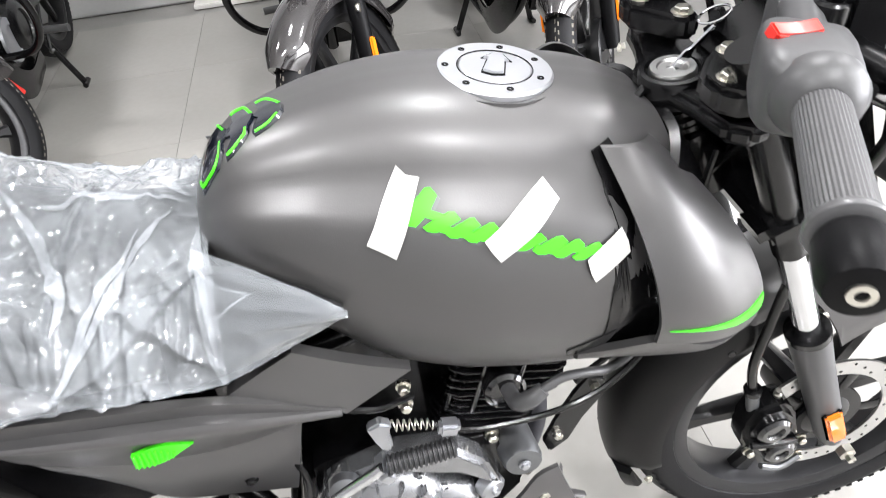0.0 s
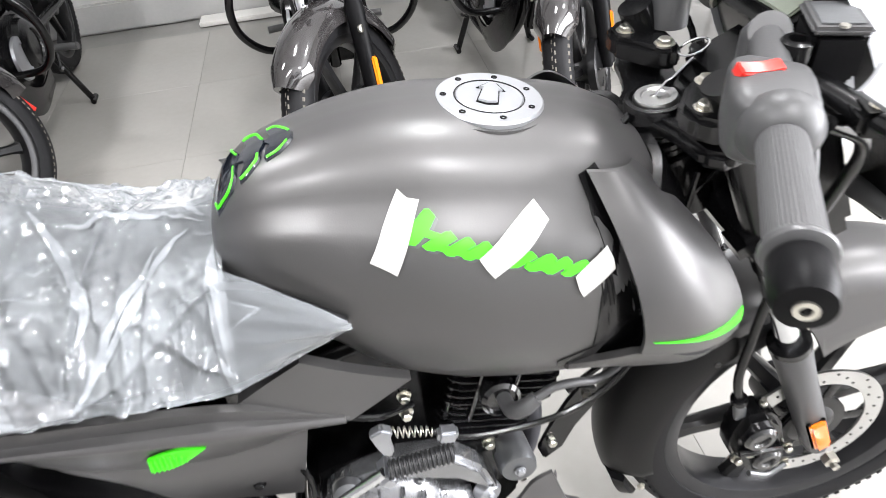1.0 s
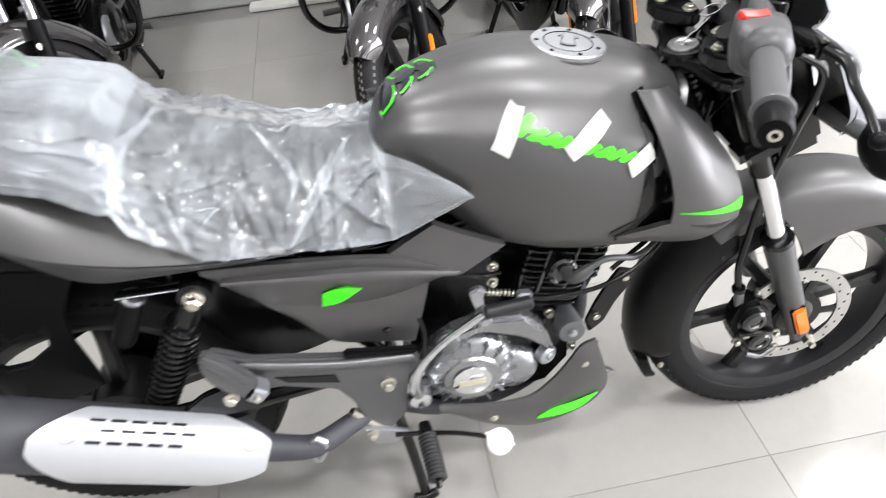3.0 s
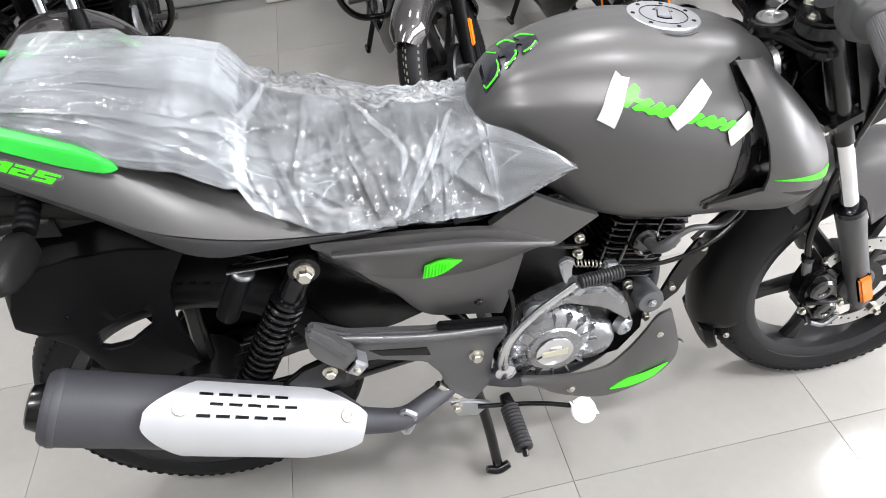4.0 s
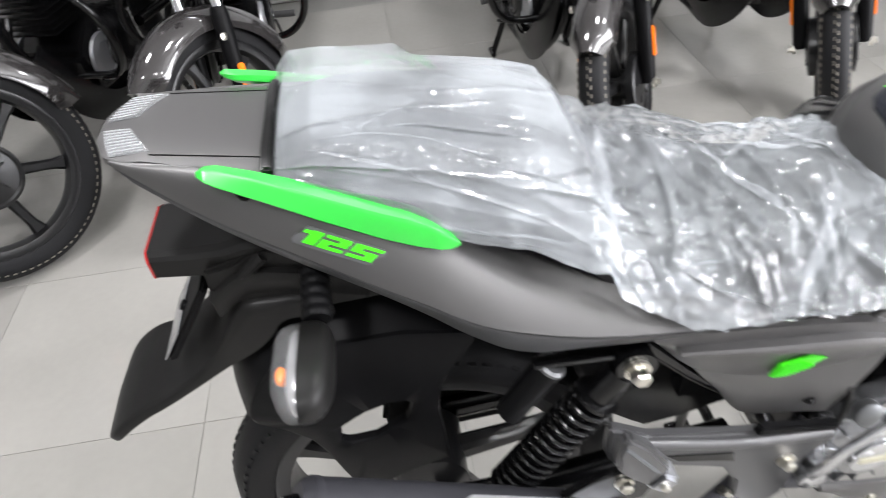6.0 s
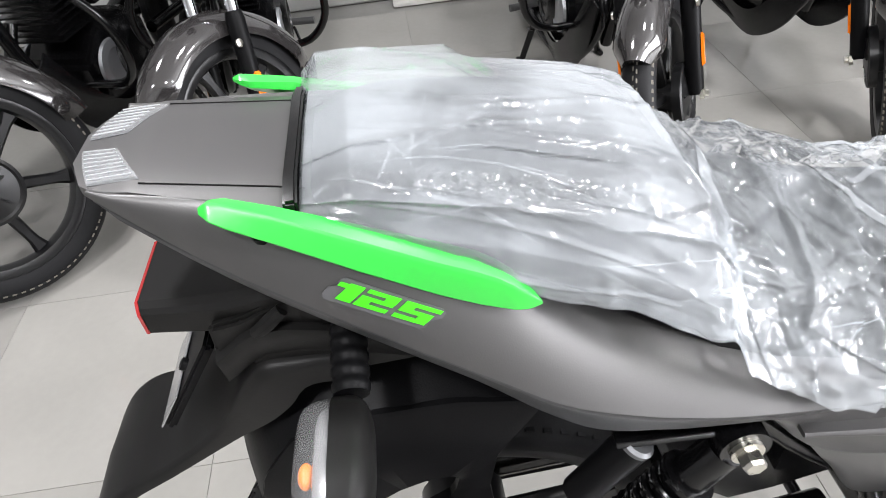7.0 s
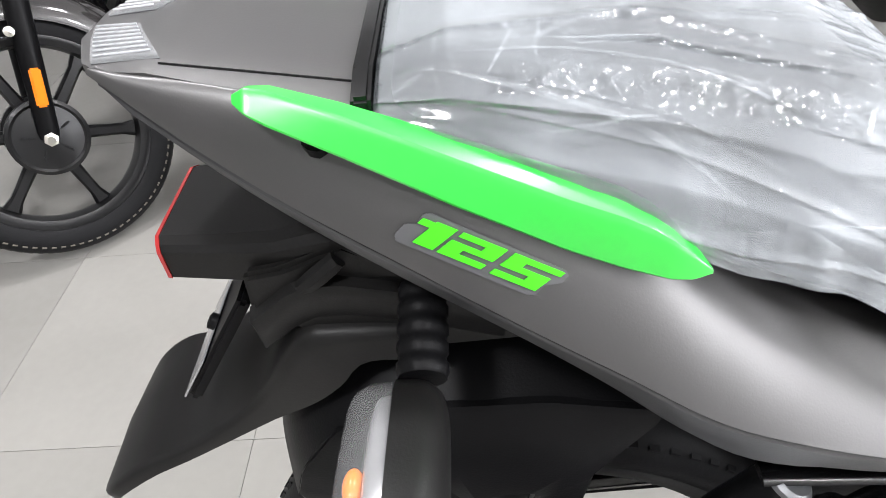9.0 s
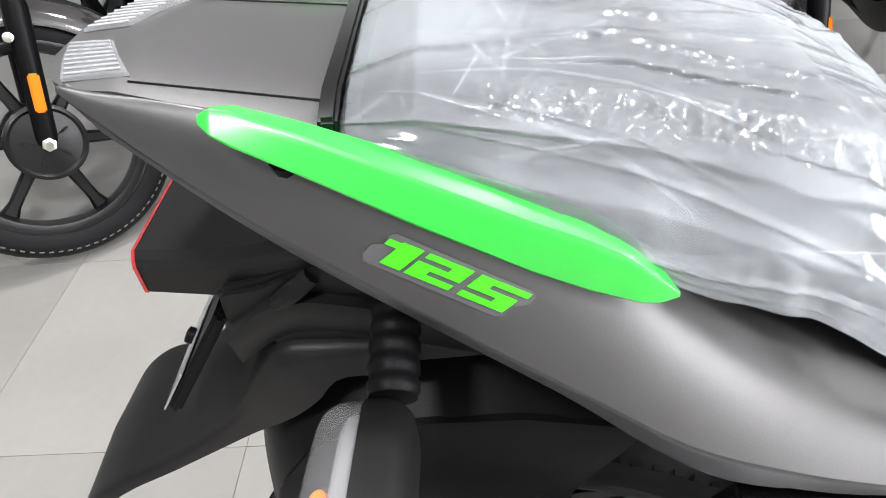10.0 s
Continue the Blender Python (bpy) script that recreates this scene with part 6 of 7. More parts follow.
ign = part("ignition_lock", lathe([(0.0235, -0.03), (0.0235, 0.000), (0.022, 0.003), (0.016, 0.003), (0.0145, 0.0012), (0.006, 0.0012), (0.0055, -0.001)], (1.133, -0.008, 0.884), (-0.10, 0, 1), 32), DISC, front, "round ignition lock")
part("key", plate([(-0.006, -0.0045), (0.012, -0.006), (0.018, -0.0028), (0.046, -0.0022), (0.046, 0.0022), (0.018, 0.0028), (0.012, 0.006), (-0.006, 0.0045)], -0.0012, 0.0012, 0.0006), CHROME, ign, "ignition key in the lock").matrix_local = pose(1.137, -0.010, 0.890, 0, -42, 8)
part("key_ring", tube([(1.178 + 0.015 * math.cos(a), 0.010 + 0.013 * math.sin(a), 0.925 + 0.006 * math.cos(a)) for a in [2 * math.pi * k / 20 for k in range(21)]], 0.0013, 6), CHROME, ign)
part("key_tag", tube([(1.182, 0.016, 0.92), (1.196, 0.030, 0.915), (1.205, 0.045, 0.91)], 0.006, 8, 8), BLACK, ign)

# clip-on handlebars with their controls
for s in (1, -1):
    h0 = Vector((1.164, -0.135 * s, 0.972))
    h1 = Vector((1.040, -0.377 * s, 0.967))
    hx = (h1 - h0).normalized()
    bar = part("handlebar", tube([h0, h1], 0.011, 12), BLACK, front, "black clip-on handlebar")
    part("bar_riser", tube([h0 - hx * 0.050 + Vector((0, 0, -0.055)), h0 - hx * 0.050 + Vector((0, 0, 0.004)), h0 - hx * 0.04 + Vector((0, 0, 0.012))], [0.0225, 0.0225, 0.018], 20), PODM, bar)
    part("bar_tube", tube([h0 - hx * 0.055, h0 + hx * 0.05], 0.0165, 16), PODM, bar)
    g0 = h0 + hx * 0.115
    n1 = hx.orthogonal().normalized()
    n2 = hx.cross(n1)
    bm = loft([[c + (n1 * math.cos(2 * math.pi * k / 84) + n2 * math.sin(2 * math.pi * k / 84)) * (q if k % 2 else q + 0.0006) for k in range(84)]
               for c, q in ((g0, 0.0170), (g0 + hx * 0.01, 0.0172), (h1 - hx * 0.045, 0.0178), (h1 - hx * 0.035, 0.0178))])
    part("grip", bm, GRIPM, bar, "ribbed black rubber grip")
    part("grip_flange", lathe([(0.017, -0.002), (0.0215, 0.0), (0.0225, 0.003), (0.0215, 0.006), (0.017, 0.008)], h1 - hx * 0.038, hx, 24), GRIPM, bar)
    be = part("bar_end", lathe([(0.0172, 0), (0.0190, 0.004), (0.0192, 0.028), (0.0165, 0.037), (0.0, 0.039)], h1 - hx * 0.028, hx, 26), MATT, bar, "black bar end weight")
    part("bar_end_screw", lathe([(0.007, 0), (0.007, 0.0025), (0.0035, 0.0025), (0.0035, 0.0005)], h1 + hx * 0.0095, hx, 14), STEEL, bar)
    fwd = Vector((-hx.y * s, hx.x * s, 0)).normalized()
    upv = Vector((0, 0, 1))
    rings = []
    for d, q in ((0.020, 0.62), (0.024, 0.80), (0.034, 0.95), (0.050, 1.0), (0.082, 1.0), (0.094, 0.93), (0.101, 0.80), (0.104, 0.66)):
        ring = []
        for k in range(28):
            a = 2 * math.pi * k / 28
            ca, sa = math.cos(a), math.sin(a)
            ex = 0.42
            u = math.copysign(abs(ca) ** ex, ca) * (0.033 if ca > 0 else 0.034)
            w = math.copysign(abs(sa) ** ex, sa) * (0.029 if sa > 0 else 0.034)
            ring.append(h0 + hx * d + fwd * (u * q - 0.004) + upv * (w * q - 0.005 - 0.10 * u))
        rings.append(ring)
    pod = part("switch_pod", loft(rings), PODM, bike, "dark grey switch housing", 30)
    part("throttle_collar", lathe([(0.030, -0.006), (0.0305, 0.004), (0.027, 0.012), (0.019, 0.020), (0.016, 0.021)], h0 + hx * 0.100, hx, 32), PODM, bar)
    if s > 0:
        c = h0 + hx * 0.052 + Vector((-0.017, 0.003, 0.0245))
        stop = part("stop_switch", plate([(-0.019, -0.006), (0.019, -0.006), (0.019, 0.005), (0.008, 0.003), (-0.006, 0.003), (-0.019, 0.005)], -0.0065, 0.0065, 0.0015), REDM, pod, "red engine stop switch")
        stop.matrix_local = Matrix.Translation(c) @ Euler((radians(22), radians(6), radians(4))).to_matrix().to_4x4()
        part("start_button", box(h0 + hx * 0.070 + Vector((-0.034, 0, 0.0)), (0.008, 0.020, 0.012), 0.003), GRIPM, pod)
        part("throttle_cable", tube([h0 + hx * 0.075 + Vector((0.030, 0, -0.01)), h0 + hx * 0.085 + Vector((0.034, -0.01, -0.045)), h0 + hx * 0.095 + Vector((0.034, -0.012, -0.075))], [0.006, 0.0055, 0.007], 10, 10), PODM, pod)
        res = part("brake_reservoir", box((1.222, -0.124, 0.976), (0.044, 0.058, 0.046), 0.006, pose(0, 0, 0, 0, 0, -22)), MATT, front, "square black brake fluid reservoir")
        part("reservoir_lid", box((1.222, -0.124, 1.000), (0.047, 0.061, 0.007), 0.003, pose(0, 0, 0, 0, 0, -22)), PODM, res)
        part("lid_panel", box((1.222, -0.124, 1.0040), (0.034, 0.046, 0.0016), 0.0006, pose(0, 0, 0, 0, 0, -22)), CASE, res, "worn embossed lid panel")
        part("lid_screw", lathe([(0.004, 0), (0.004, 0.002)], (1.212, -0.148, 1.003), (0, 0, 1), 10), STEEL, res)
        part("mirror_boss", lathe([(0.014, -0.04), (0.014, 0.0), (0.012, 0.002), (0.008, 0.002), (0.007, -0.004)], (1.188, -0.130, 0.988), (0, 0, 1), 18), BLACK, front)
        part("master_cylinder", tube([(1.200, -0.150, 0.955), (1.206, -0.215, 0.955)], 0.0125, 14), BLACK, front)
        part("lever_pivot", box((1.206, -0.212, 0.957), (0.030, 0.034, 0.022), 0.005, pose(0, 0, 0, 0, 0, -15)), BLACK, front)
        bolt((1.208, -0.214, 0.967), (0, 0, 1), 0.006, 0.006, STEEL, front)
    else:
        part("lever_bracket", box((1.185, 0.20, 0.95), (0.04, 0.05, 0.03), 0.006), BLACK, front)
    lev = part("lever", tube(flip([(1.200, -0.225, 0.962), (1.206, -0.255, 0.958), (1.196, -0.290, 0.945), (1.196, -0.320, 0.930), (1.190, -0.352, 0.915)], s), [0.010, 0.009, 0.0065, 0.0058, 0.0055], 12, 24, flat=0.8), BLACK, front, "black brake lever with ball end" if s > 0 else "black clutch lever")
    part("lever_ball", ball((1.190, -0.356 * s, 0.914), (0.023, 0.023, 0.020)), MATT, lev)
    part("lever_guard", skin(flip([(1.205, -0.205, 1.000), (1.222, -0.235, 0.990), (1.222, -0.265, 0.955)], s), flip([(1.185, -0.215, 0.985), (1.205, -0.245, 0.968), (1.214, -0.268, 0.945)], s), 0.006, 0.003, out=(0, -s, 0.5), inner=(0, s, -0.6), nv=5), SILVER, lev, "silver lever shroud")

# headlamp nacelle, screen and front indicators
HOOD = [(1.345, -0.135, 0.765), (1.330, -0.161, 0.814), (1.300, -0.166, 0.870), (1.281, -0.160, 0.908), (1.262, -0.150, 0.955), (1.248, -0.130, 0.995), (1.235, -0.080, 1.030), (1.230, 0.0, 1.045)]
NOSE = [(1.450, -0.060, 0.700), (1.482, -0.085, 0.735), (1.480, -0.100, 0.810), (1.455, -0.100, 0.872), (1.425, -0.085, 0.935), (1.400, -0.060, 0.965), (1.390, -0.030, 0.980), (1.385, 0.0, 0.985)]
BACK = [(1.345, -0.070, 0.760), (1.330, -0.085, 0.810), (1.310, -0.090, 0.870), (1.295, -0.090, 0.908), (1.280, -0.085, 0.955), (1.268, -0.075, 0.990), (1.255, -0.040, 1.020), (1.250, 0.0, 1.030)]
HOOD, NOSE, BACK = [row + flip(row[:-1], -1)[::-1] for row in (HOOD, NOSE, BACK)]
hood = part("headlamp_fairing", skin(HOOD, NOSE, 0.005, 0.030, out=(0.6, 0, 0.3), inner=(-0.6, 0, -0.4), nu=48, nv=16), FAIRM, front, "grey headlamp fairing, window glare put into its pale colour")
for s in (1, -1):
    bolt((1.283, -0.155 * s, 0.906), (-0.6, -s, 0), 0.006, 0.006, STEEL, hood)
part("fairing_inner", skin([(x + 0.004, y * 0.985, z - 0.003) for x, y, z in HOOD], BACK, 0.004, 0.0, inner=(1, 0, 0), nu=48), BLACK, hood)
part("lamp_bracket", box((1.262, -0.03, 0.815), (0.09, 0.17, 0.22), 0.015, pose(0, 0, 0, 0, -24, 0)), BLACK, front)
part("head_lamp", ball((1.480, 0, 0.800), (0.06, 0.15, 0.16)), LENS, hood, "clear headlamp")

part("instrument_panel", box((1.265, 0.02, 0.965), (0.07, 0.17, 0.03), 0.012, pose(0, 0, 0, 0, -35, 0)), BLACK, front, "black instrument panel")
part("gauge_glass", box((1.258, 0.02, 0.981), (0.05, 0.13, 0.004), 0.002, pose(0, 0, 0, 0, -35, 0)), material("grey_green_lcd", (0.30, 0.33, 0.27), 0.15), front)
for s in (1, -1):
    fi = part("front_indicator", ball((1.362, -0.205 * s, 0.778), (0.066, 0.105, 0.070), pose(0, 0, 0, 12 * s, 0, -12 * s)), MATT, front, "black front turn indicator")
    part("front_indicator_lens", ball((1.376, -0.208 * s, 0.778), (0.054, 0.096, 0.062), pose(0, 0, 0, 12 * s, 0, -12 * s)), LENS, fi, "clear lens")
    part("indicator_stalk", tube([(1.33, -0.10 * s, 0.790), (1.352, -0.17 * s, 0.785)], 0.013, 12), GRIPM, fi)
for pts in ([(1.17, 0.20, 0.95), (1.24, 0.15, 0.90), (1.20, 0.05, 0.78), (1.12, 0.04, 0.70)], [(1.16, -0.14, 0.95), (1.22, -0.08, 0.88), (1.20, -0.03, 0.78), (1.10, -0.02, 0.66)], [(1.12, 0.0, 0.88), (1.06, -0.05, 0.84), (1.10, -0.08, 0.76), (1.16, -0.07, 0.70)]):
    part("cable", tube(pts, 0.0045, 8, 24), BLACK, front)

# front wheel, brake and fender
fw = wheel(front, FA + Vector((0, -0.012, 0)), 0.2915, 0.098, 6, RIM, 0.045, 0.15, GREYRIM)
fw.matrix_local = STEER
bm = lathe([(0.092, -0.0022), (0.120, -0.0022), (0.120, 0.0022), (0.092, 0.0022), (0.092, -0.0022)], FA + Vector((0, -0.062, 0)), (0, 1, 0), 60, cap=False)
disc = part("brake_disc", bm, DISC, front, "drilled steel brake disc", 25)
disc.matrix_local = STEER
part("disc_carrier", lathe([(0.03, -0.004), (0.060, -0.003), (0.060, 0.003), (0.03, 0.004)], FA + Vector((0, -0.060, 0)), (0, 1, 0), 36), BLACK, disc)
for k in range(5):
    a = 2 * math.pi * k / 5
    part("disc_arm", spoke_mesh(FA + Vector((0, -0.060, 0)), a, 0.05, 0.095, 0.016, 0.018, 0.006), BLACK, disc)
bm = bmesh.new()
for k in range(36):
    a = 2 * math.pi * k / 36
    r = (0.099, 0.106, 0.113)[k % 3]
    lathe([(0.0027, -0.0024), (0.0027, 0.0024)], FA + Vector((r * math.cos(a), -0.062, r * math.sin(a))), (0, 1, 0), 8, bm)
part("disc_hole", bm, BLACK, disc)
cal = part("brake_caliper", plate([(1.285, 0.335), (1.298, 0.380), (1.335, 0.382), (1.362, 0.355), (1.378, 0.305), (1.398, 0.255), (1.385, 0.212), (1.345, 0.205), (1.322, 0.250), (1.292, 0.285)], -0.112, -0.066, 0.009), BLACK, front, "black brake caliper")
for x, z, r in ((1.325, 0.335, 0.026), (1.352, 0.268, 0.024)):
    part("piston_boss", lathe([(r, -0.004), (r, 0.010), (r - 0.005, 0.015), (r - 0.012, 0.015), (r - 0.014, 0.011), (0, 0.011)], (x, -0.110, z), (0, -1, 0), 24), FINM, cal)
part("caliper_rib", tube([(1.300, -0.116, 0.300), (1.335, -0.120, 0.300), (1.372, -0.116, 0.290)], 0.006, 8, 8), BLACK, cal)
part("bleed_nipple", lathe([(0.006, 0), (0.006, 0.008), (0.004, 0.010), (0.004, 0.020)], (1.335, -0.090, 0.380), (-0.3, -0.2, 1), 10), STEEL, cal)
part("pad_pin", tube([(1.330, -0.118, 0.235), (1.365, -0.120, 0.222), (1.392, -0.118, 0.240)], 0.005, 8, 8), CASE, cal)
part("caliper_bracket", plate([(1.375, 0.24), (1.385, 0.31), (1.41, 0.36), (1.44, 0.32), (1.42, 0.24)], -0.092, -0.084, 0.003), MATT, cal)
part("brake_hose", tube([(1.18, -0.20, 0.95), (1.25, -0.17, 0.90), (1.275, -0.125, 0.78), (1.273, -0.100, 0.64), (1.276, -0.092, 0.54), (1.277, -0.090, 0.46), (1.293, -0.090, 0.395), (1.300, -0.092, 0.36)], 0.0068, 10, 40), BLACK, front, "black brake hose with a row of worn marks")
part("hose_sleeve", tube([(1.291, -0.090, 0.404), (1.313, -0.092, 0.305)], [0.0095, 0.0085], 14), CASE, cal)
part("hose_collar", lathe([(0.010, -0.004), (0.0125, -0.003), (0.0125, 0.006), (0.010, 0.008)], (1.290, -0.090, 0.408), (0.2, 0, -1), 16), BLACK, cal)
part("banjo_bolt", lathe([(0.009, -0.004), (0.009, 0.006), (0.006, 0.008)], (1.320, -0.112, 0.292), (0, -1, 0), 6), STEEL, cal)
for k in range(9):
    f = k / 8
    part("hose_mark", box((1.2745 + 0.003 * f, -0.1015 + 0.0065 * f, 0.640 - 0.125 * f), (0.0016, 0.0010, 0.0085), 0.0003), WHITEM, cal)
for q in ((1.392, 0.272), (1.400, 0.225), (1.308, 0.268)):
    bolt((q[0], -0.104, q[1]), (0, -1, 0), 0.007, 0.012, STEEL, cal)


def fender(parent, c, r, a0, a1, w, mat, name="front_fender", label="", droop=0.0):
    """An arched mudguard round the wheel, from angle a0 to a1 (degrees, 0 is ahead, 90 up)."""
    bm = bmesh.new()
    n, m = 34, 12
    rings = []
    for i in range(n + 1):
        f = i / n
        a = radians(a0 + (a1 - a0) * f)
        end = min(1.0, 6 * min(f, 1 - f) + 0.55)
        ring = []
        for t in (1.0, 0.94):
            row = []
            for j in range(m + 1):
                g = j / m * 2 - 1
                rr = r * t - 0.040 * abs(g) ** 3.0 - 0.012 * g * g
                row.append(Vector((c[0] + rr * math.cos(a), c[1] + g * w * end, c[2] + rr * math.sin(a))))
            ring += row if t == 1.0 else row[::-1]
        rings.append(ring)
    loft(rings, bm=bm)
    return part(name, bm, mat, parent, label)


def skirted_fender(parent, c, r, a0, a1, w, mat, label):
    """A mudguard with flat cheeks that deepen to a point beside the fork."""
    rings = []
    for i in range(49):
        f = i / 48
        deg = a0 + (a1 - a0) * f
        a = radians(deg)
        deep = 0.042 + 0.118 * max(0.0, 1 - (97 - deg) / 52 if deg < 97 else 1 - (deg - 97) / 12)
        nose = min(1.0, (0.30 + f * 5) ** 0.5)
        outer, inner_row = [], []
        for j in range(21):
            g = j / 20 * 2 - 1
            e = abs(g)
            if e <= 0.6:
                y, drop = w * e / 0.6, 0.022 * (e / 0.6) ** 3
            else:
                q = (e - 0.6) / 0.4
                y, drop = w * (1 + 0.03 * q), 0.022 + (deep - 0.022) * q
            y = math.copysign(y * nose, g)
            for row, t in ((outer, 0.0), (inner_row, 0.004)):
                rr = r - drop - t
                row.append(Vector((c[0] + rr * math.cos(a), c[1] + y * (1 - t * 10 * (e > 0.6)), c[2] + rr * math.sin(a))))
        rings.append(outer + inner_row[::-1])
    return part("front_fender", loft(rings), mat, parent, label, 50)


ff = skirted_fender(front, FA + Vector((0.0, 0, 0.004)), 0.318, 33, 132, 0.066, SATIN, "satin grey front fender with deep cheeks")
ff.matrix_local = STEER
flap = fender(front, FA + Vector((-0.002, 0, 0.0)), 0.326, 118, 199, 0.074, MUDM, "fender_extension", "satin black fender extension")
flap.matrix_local = STEER
tip = bmesh.new()
rings = []
for k in range(9):
    a = radians(194 + 2.2 * k)
    w = 0.066 * (1 - 0.45 * (k / 8) ** 2)
    rings.append([Vector((FA.x + r * math.cos(a), FA.y + g * w, FA.z + r * math.sin(a))) for r, g in ((0.322, -0.8), (0.326, 0), (0.322, 0.8), (0.306, 1), (0.300, 0.9), (0.310, 0), (0.300, -0.9), (0.306, -1))])
part("flap_tip", loft(rings, bm=tip), MATT, flap)
for s in (1, -1):
    bolt(FA + Vector((-0.268, -0.070 * s, -0.085)), (0, -s, 0), 0.005, 0.006, STEEL, flap)
    bolt(FA + Vector((-0.305, -0.040 * s, -0.085)), (-1, -0.4 * s, 0), 0.005, 0.006, STEEL, flap)
    bolt(FA + Vector((-0.185, -0.070 * s, 0.19)), (0, -s, 0), 0.006, 0.006, BLACK, flap)
    part("fender_stay", plate([(1.335, 0.545), (1.370, 0.545), (1.395, 0.50), (1.380, 0.46), (1.350, 0.47)], -0.086 * s, -0.074 * s, 0.003), BLACK, ff)
    for q in ((1.372, 0.520), (1.386, 0.478)):
        bolt((q[0], -0.086 * s, q[1]), (0, -s, 0), 0.007, 0.010, STEEL, ff)
STK = [0.14, 0.32, 0.50, 0.68, 0.86]
part("rim_sticker", skin([(FA.x + 0.2245 * math.cos(a), FA.y - 0.0600, FA.z + 0.2245 * math.sin(a)) for a in STK], [(FA.x + (0.2225 - 0.011 * math.sin(math.pi * (a - 0.14) / 0.72)) * math.cos(a), FA.y - 0.0577, FA.z + (0.2225 - 0.011 * math.sin(math.pi * (a - 0.14) / 0.72)) * math.sin(a)) for a in STK], 0.001, 0.0, inner=(0, 1, 0), nv=3), LIME, fw, "lime green rim sticker")

# ---- the room ----
def slab(name, c, size, mat, label, bevel=0.0):
    return solo(name, box(c, size, bevel), mat, label, name.split("_")[0], kind="structure")


X0, X1, Y0, Y1 = -4.2, 5.2, -3.2, 3.17
slab("wall_north", ((X0 + X1) / 2, Y1 + 0.1, CEIL / 2), (X1 - X0 + 0.4, 0.2, CEIL), WALLM, "off-white painted showroom wall")
slab("wall_south", ((X0 + X1) / 2, Y0 - 0.1, CEIL / 2), (X1 - X0 + 0.4, 0.2, CEIL), WALLM, "off-white painted showroom wall")
east = bmesh.new()
box((X1 + 0.1, -3.15, CEIL / 2), (0.2, 0.09, CEIL), 0, bm=east)
box((X1 + 0.1, (0.6 + Y1) / 2, CEIL / 2), (0.2, Y1 - 0.6 - 0.004, CEIL), 0, bm=east)
box((X1 + 0.1, -1.25, 0.15), (0.2, 3.7, 0.30), 0, bm=east)
box((X1 + 0.1, -1.25, 2.80), (0.2, 3.7, 0.40), 0, bm=east)
solo("wall_east", east, WALLM, "painted showroom wall with a wide glazed opening", "wall", kind="structure")
win = tagged(new("window_1"), "wide shop front window with slim frame", "window", kind="structure")
for y in (-3.08, -1.86, -0.64, 0.58):
    part("window_frame", box((X1 + 0.1, y, 1.45), (0.06, 0.04, 2.30), 0.004), WHITEM, win)
pane = part("pane", box((X1 + 0.12, -1.25, 1.45), (0.006, 3.66, 2.30), 0), LENS, win)
pane.visible_shadow = False
slab("wall_west", (X0 - 0.1, (Y0 + Y1) / 2, CEIL / 2), (0.2, Y1 - Y0 - 0.004, CEIL), WALLM, "off-white painted showroom wall")
slab("ceiling", ((X0 + X1) / 2, (Y0 + Y1) / 2, CEIL + 0.105), (X1 - X0 + 0.4, Y1 - Y0 + 0.4, 0.2), CEILM, "flat white showroom ceiling")
slab("baseboard", ((X0 + X1) / 2, Y1 - 0.11, 0.075), (X1 - X0 - 0.01, 0.22, 0.15), LEDGE, "worn grey cement ledge along the wall", 0.01)
for lx, ly in LAMPS:
    lampo = thing("ceiling_light", "round white ceiling downlight, switched on", "ceiling light", "ceiling lights", m=pose(lx, ly, CEIL))
    part("frame", lathe([(0.16, -0.034), (0.185, -0.034), (0.19, -0.02), (0.19, 0.004), (0.16, 0.004)], (0, 0, 0), (0, 0, 1), 40), WHITEM, lampo)
    part("diffuser", lathe([(0.168, -0.04), (0.17, -0.036), (0.17, -0.0345)], (0, 0, 0), (0, 0, 1), 40), GLOW, lampo)

solo("marble_strip", box((0.525, 2.886, 0.011), (0.78, 0.11, 0.022), 0.004, pose(0, 0, 0, 0, 0, 0)), LEDGE_PALE, "pale marble strip lying on the floor against the ledge", "marble strip")

# ---- motorcycles in the row behind ----


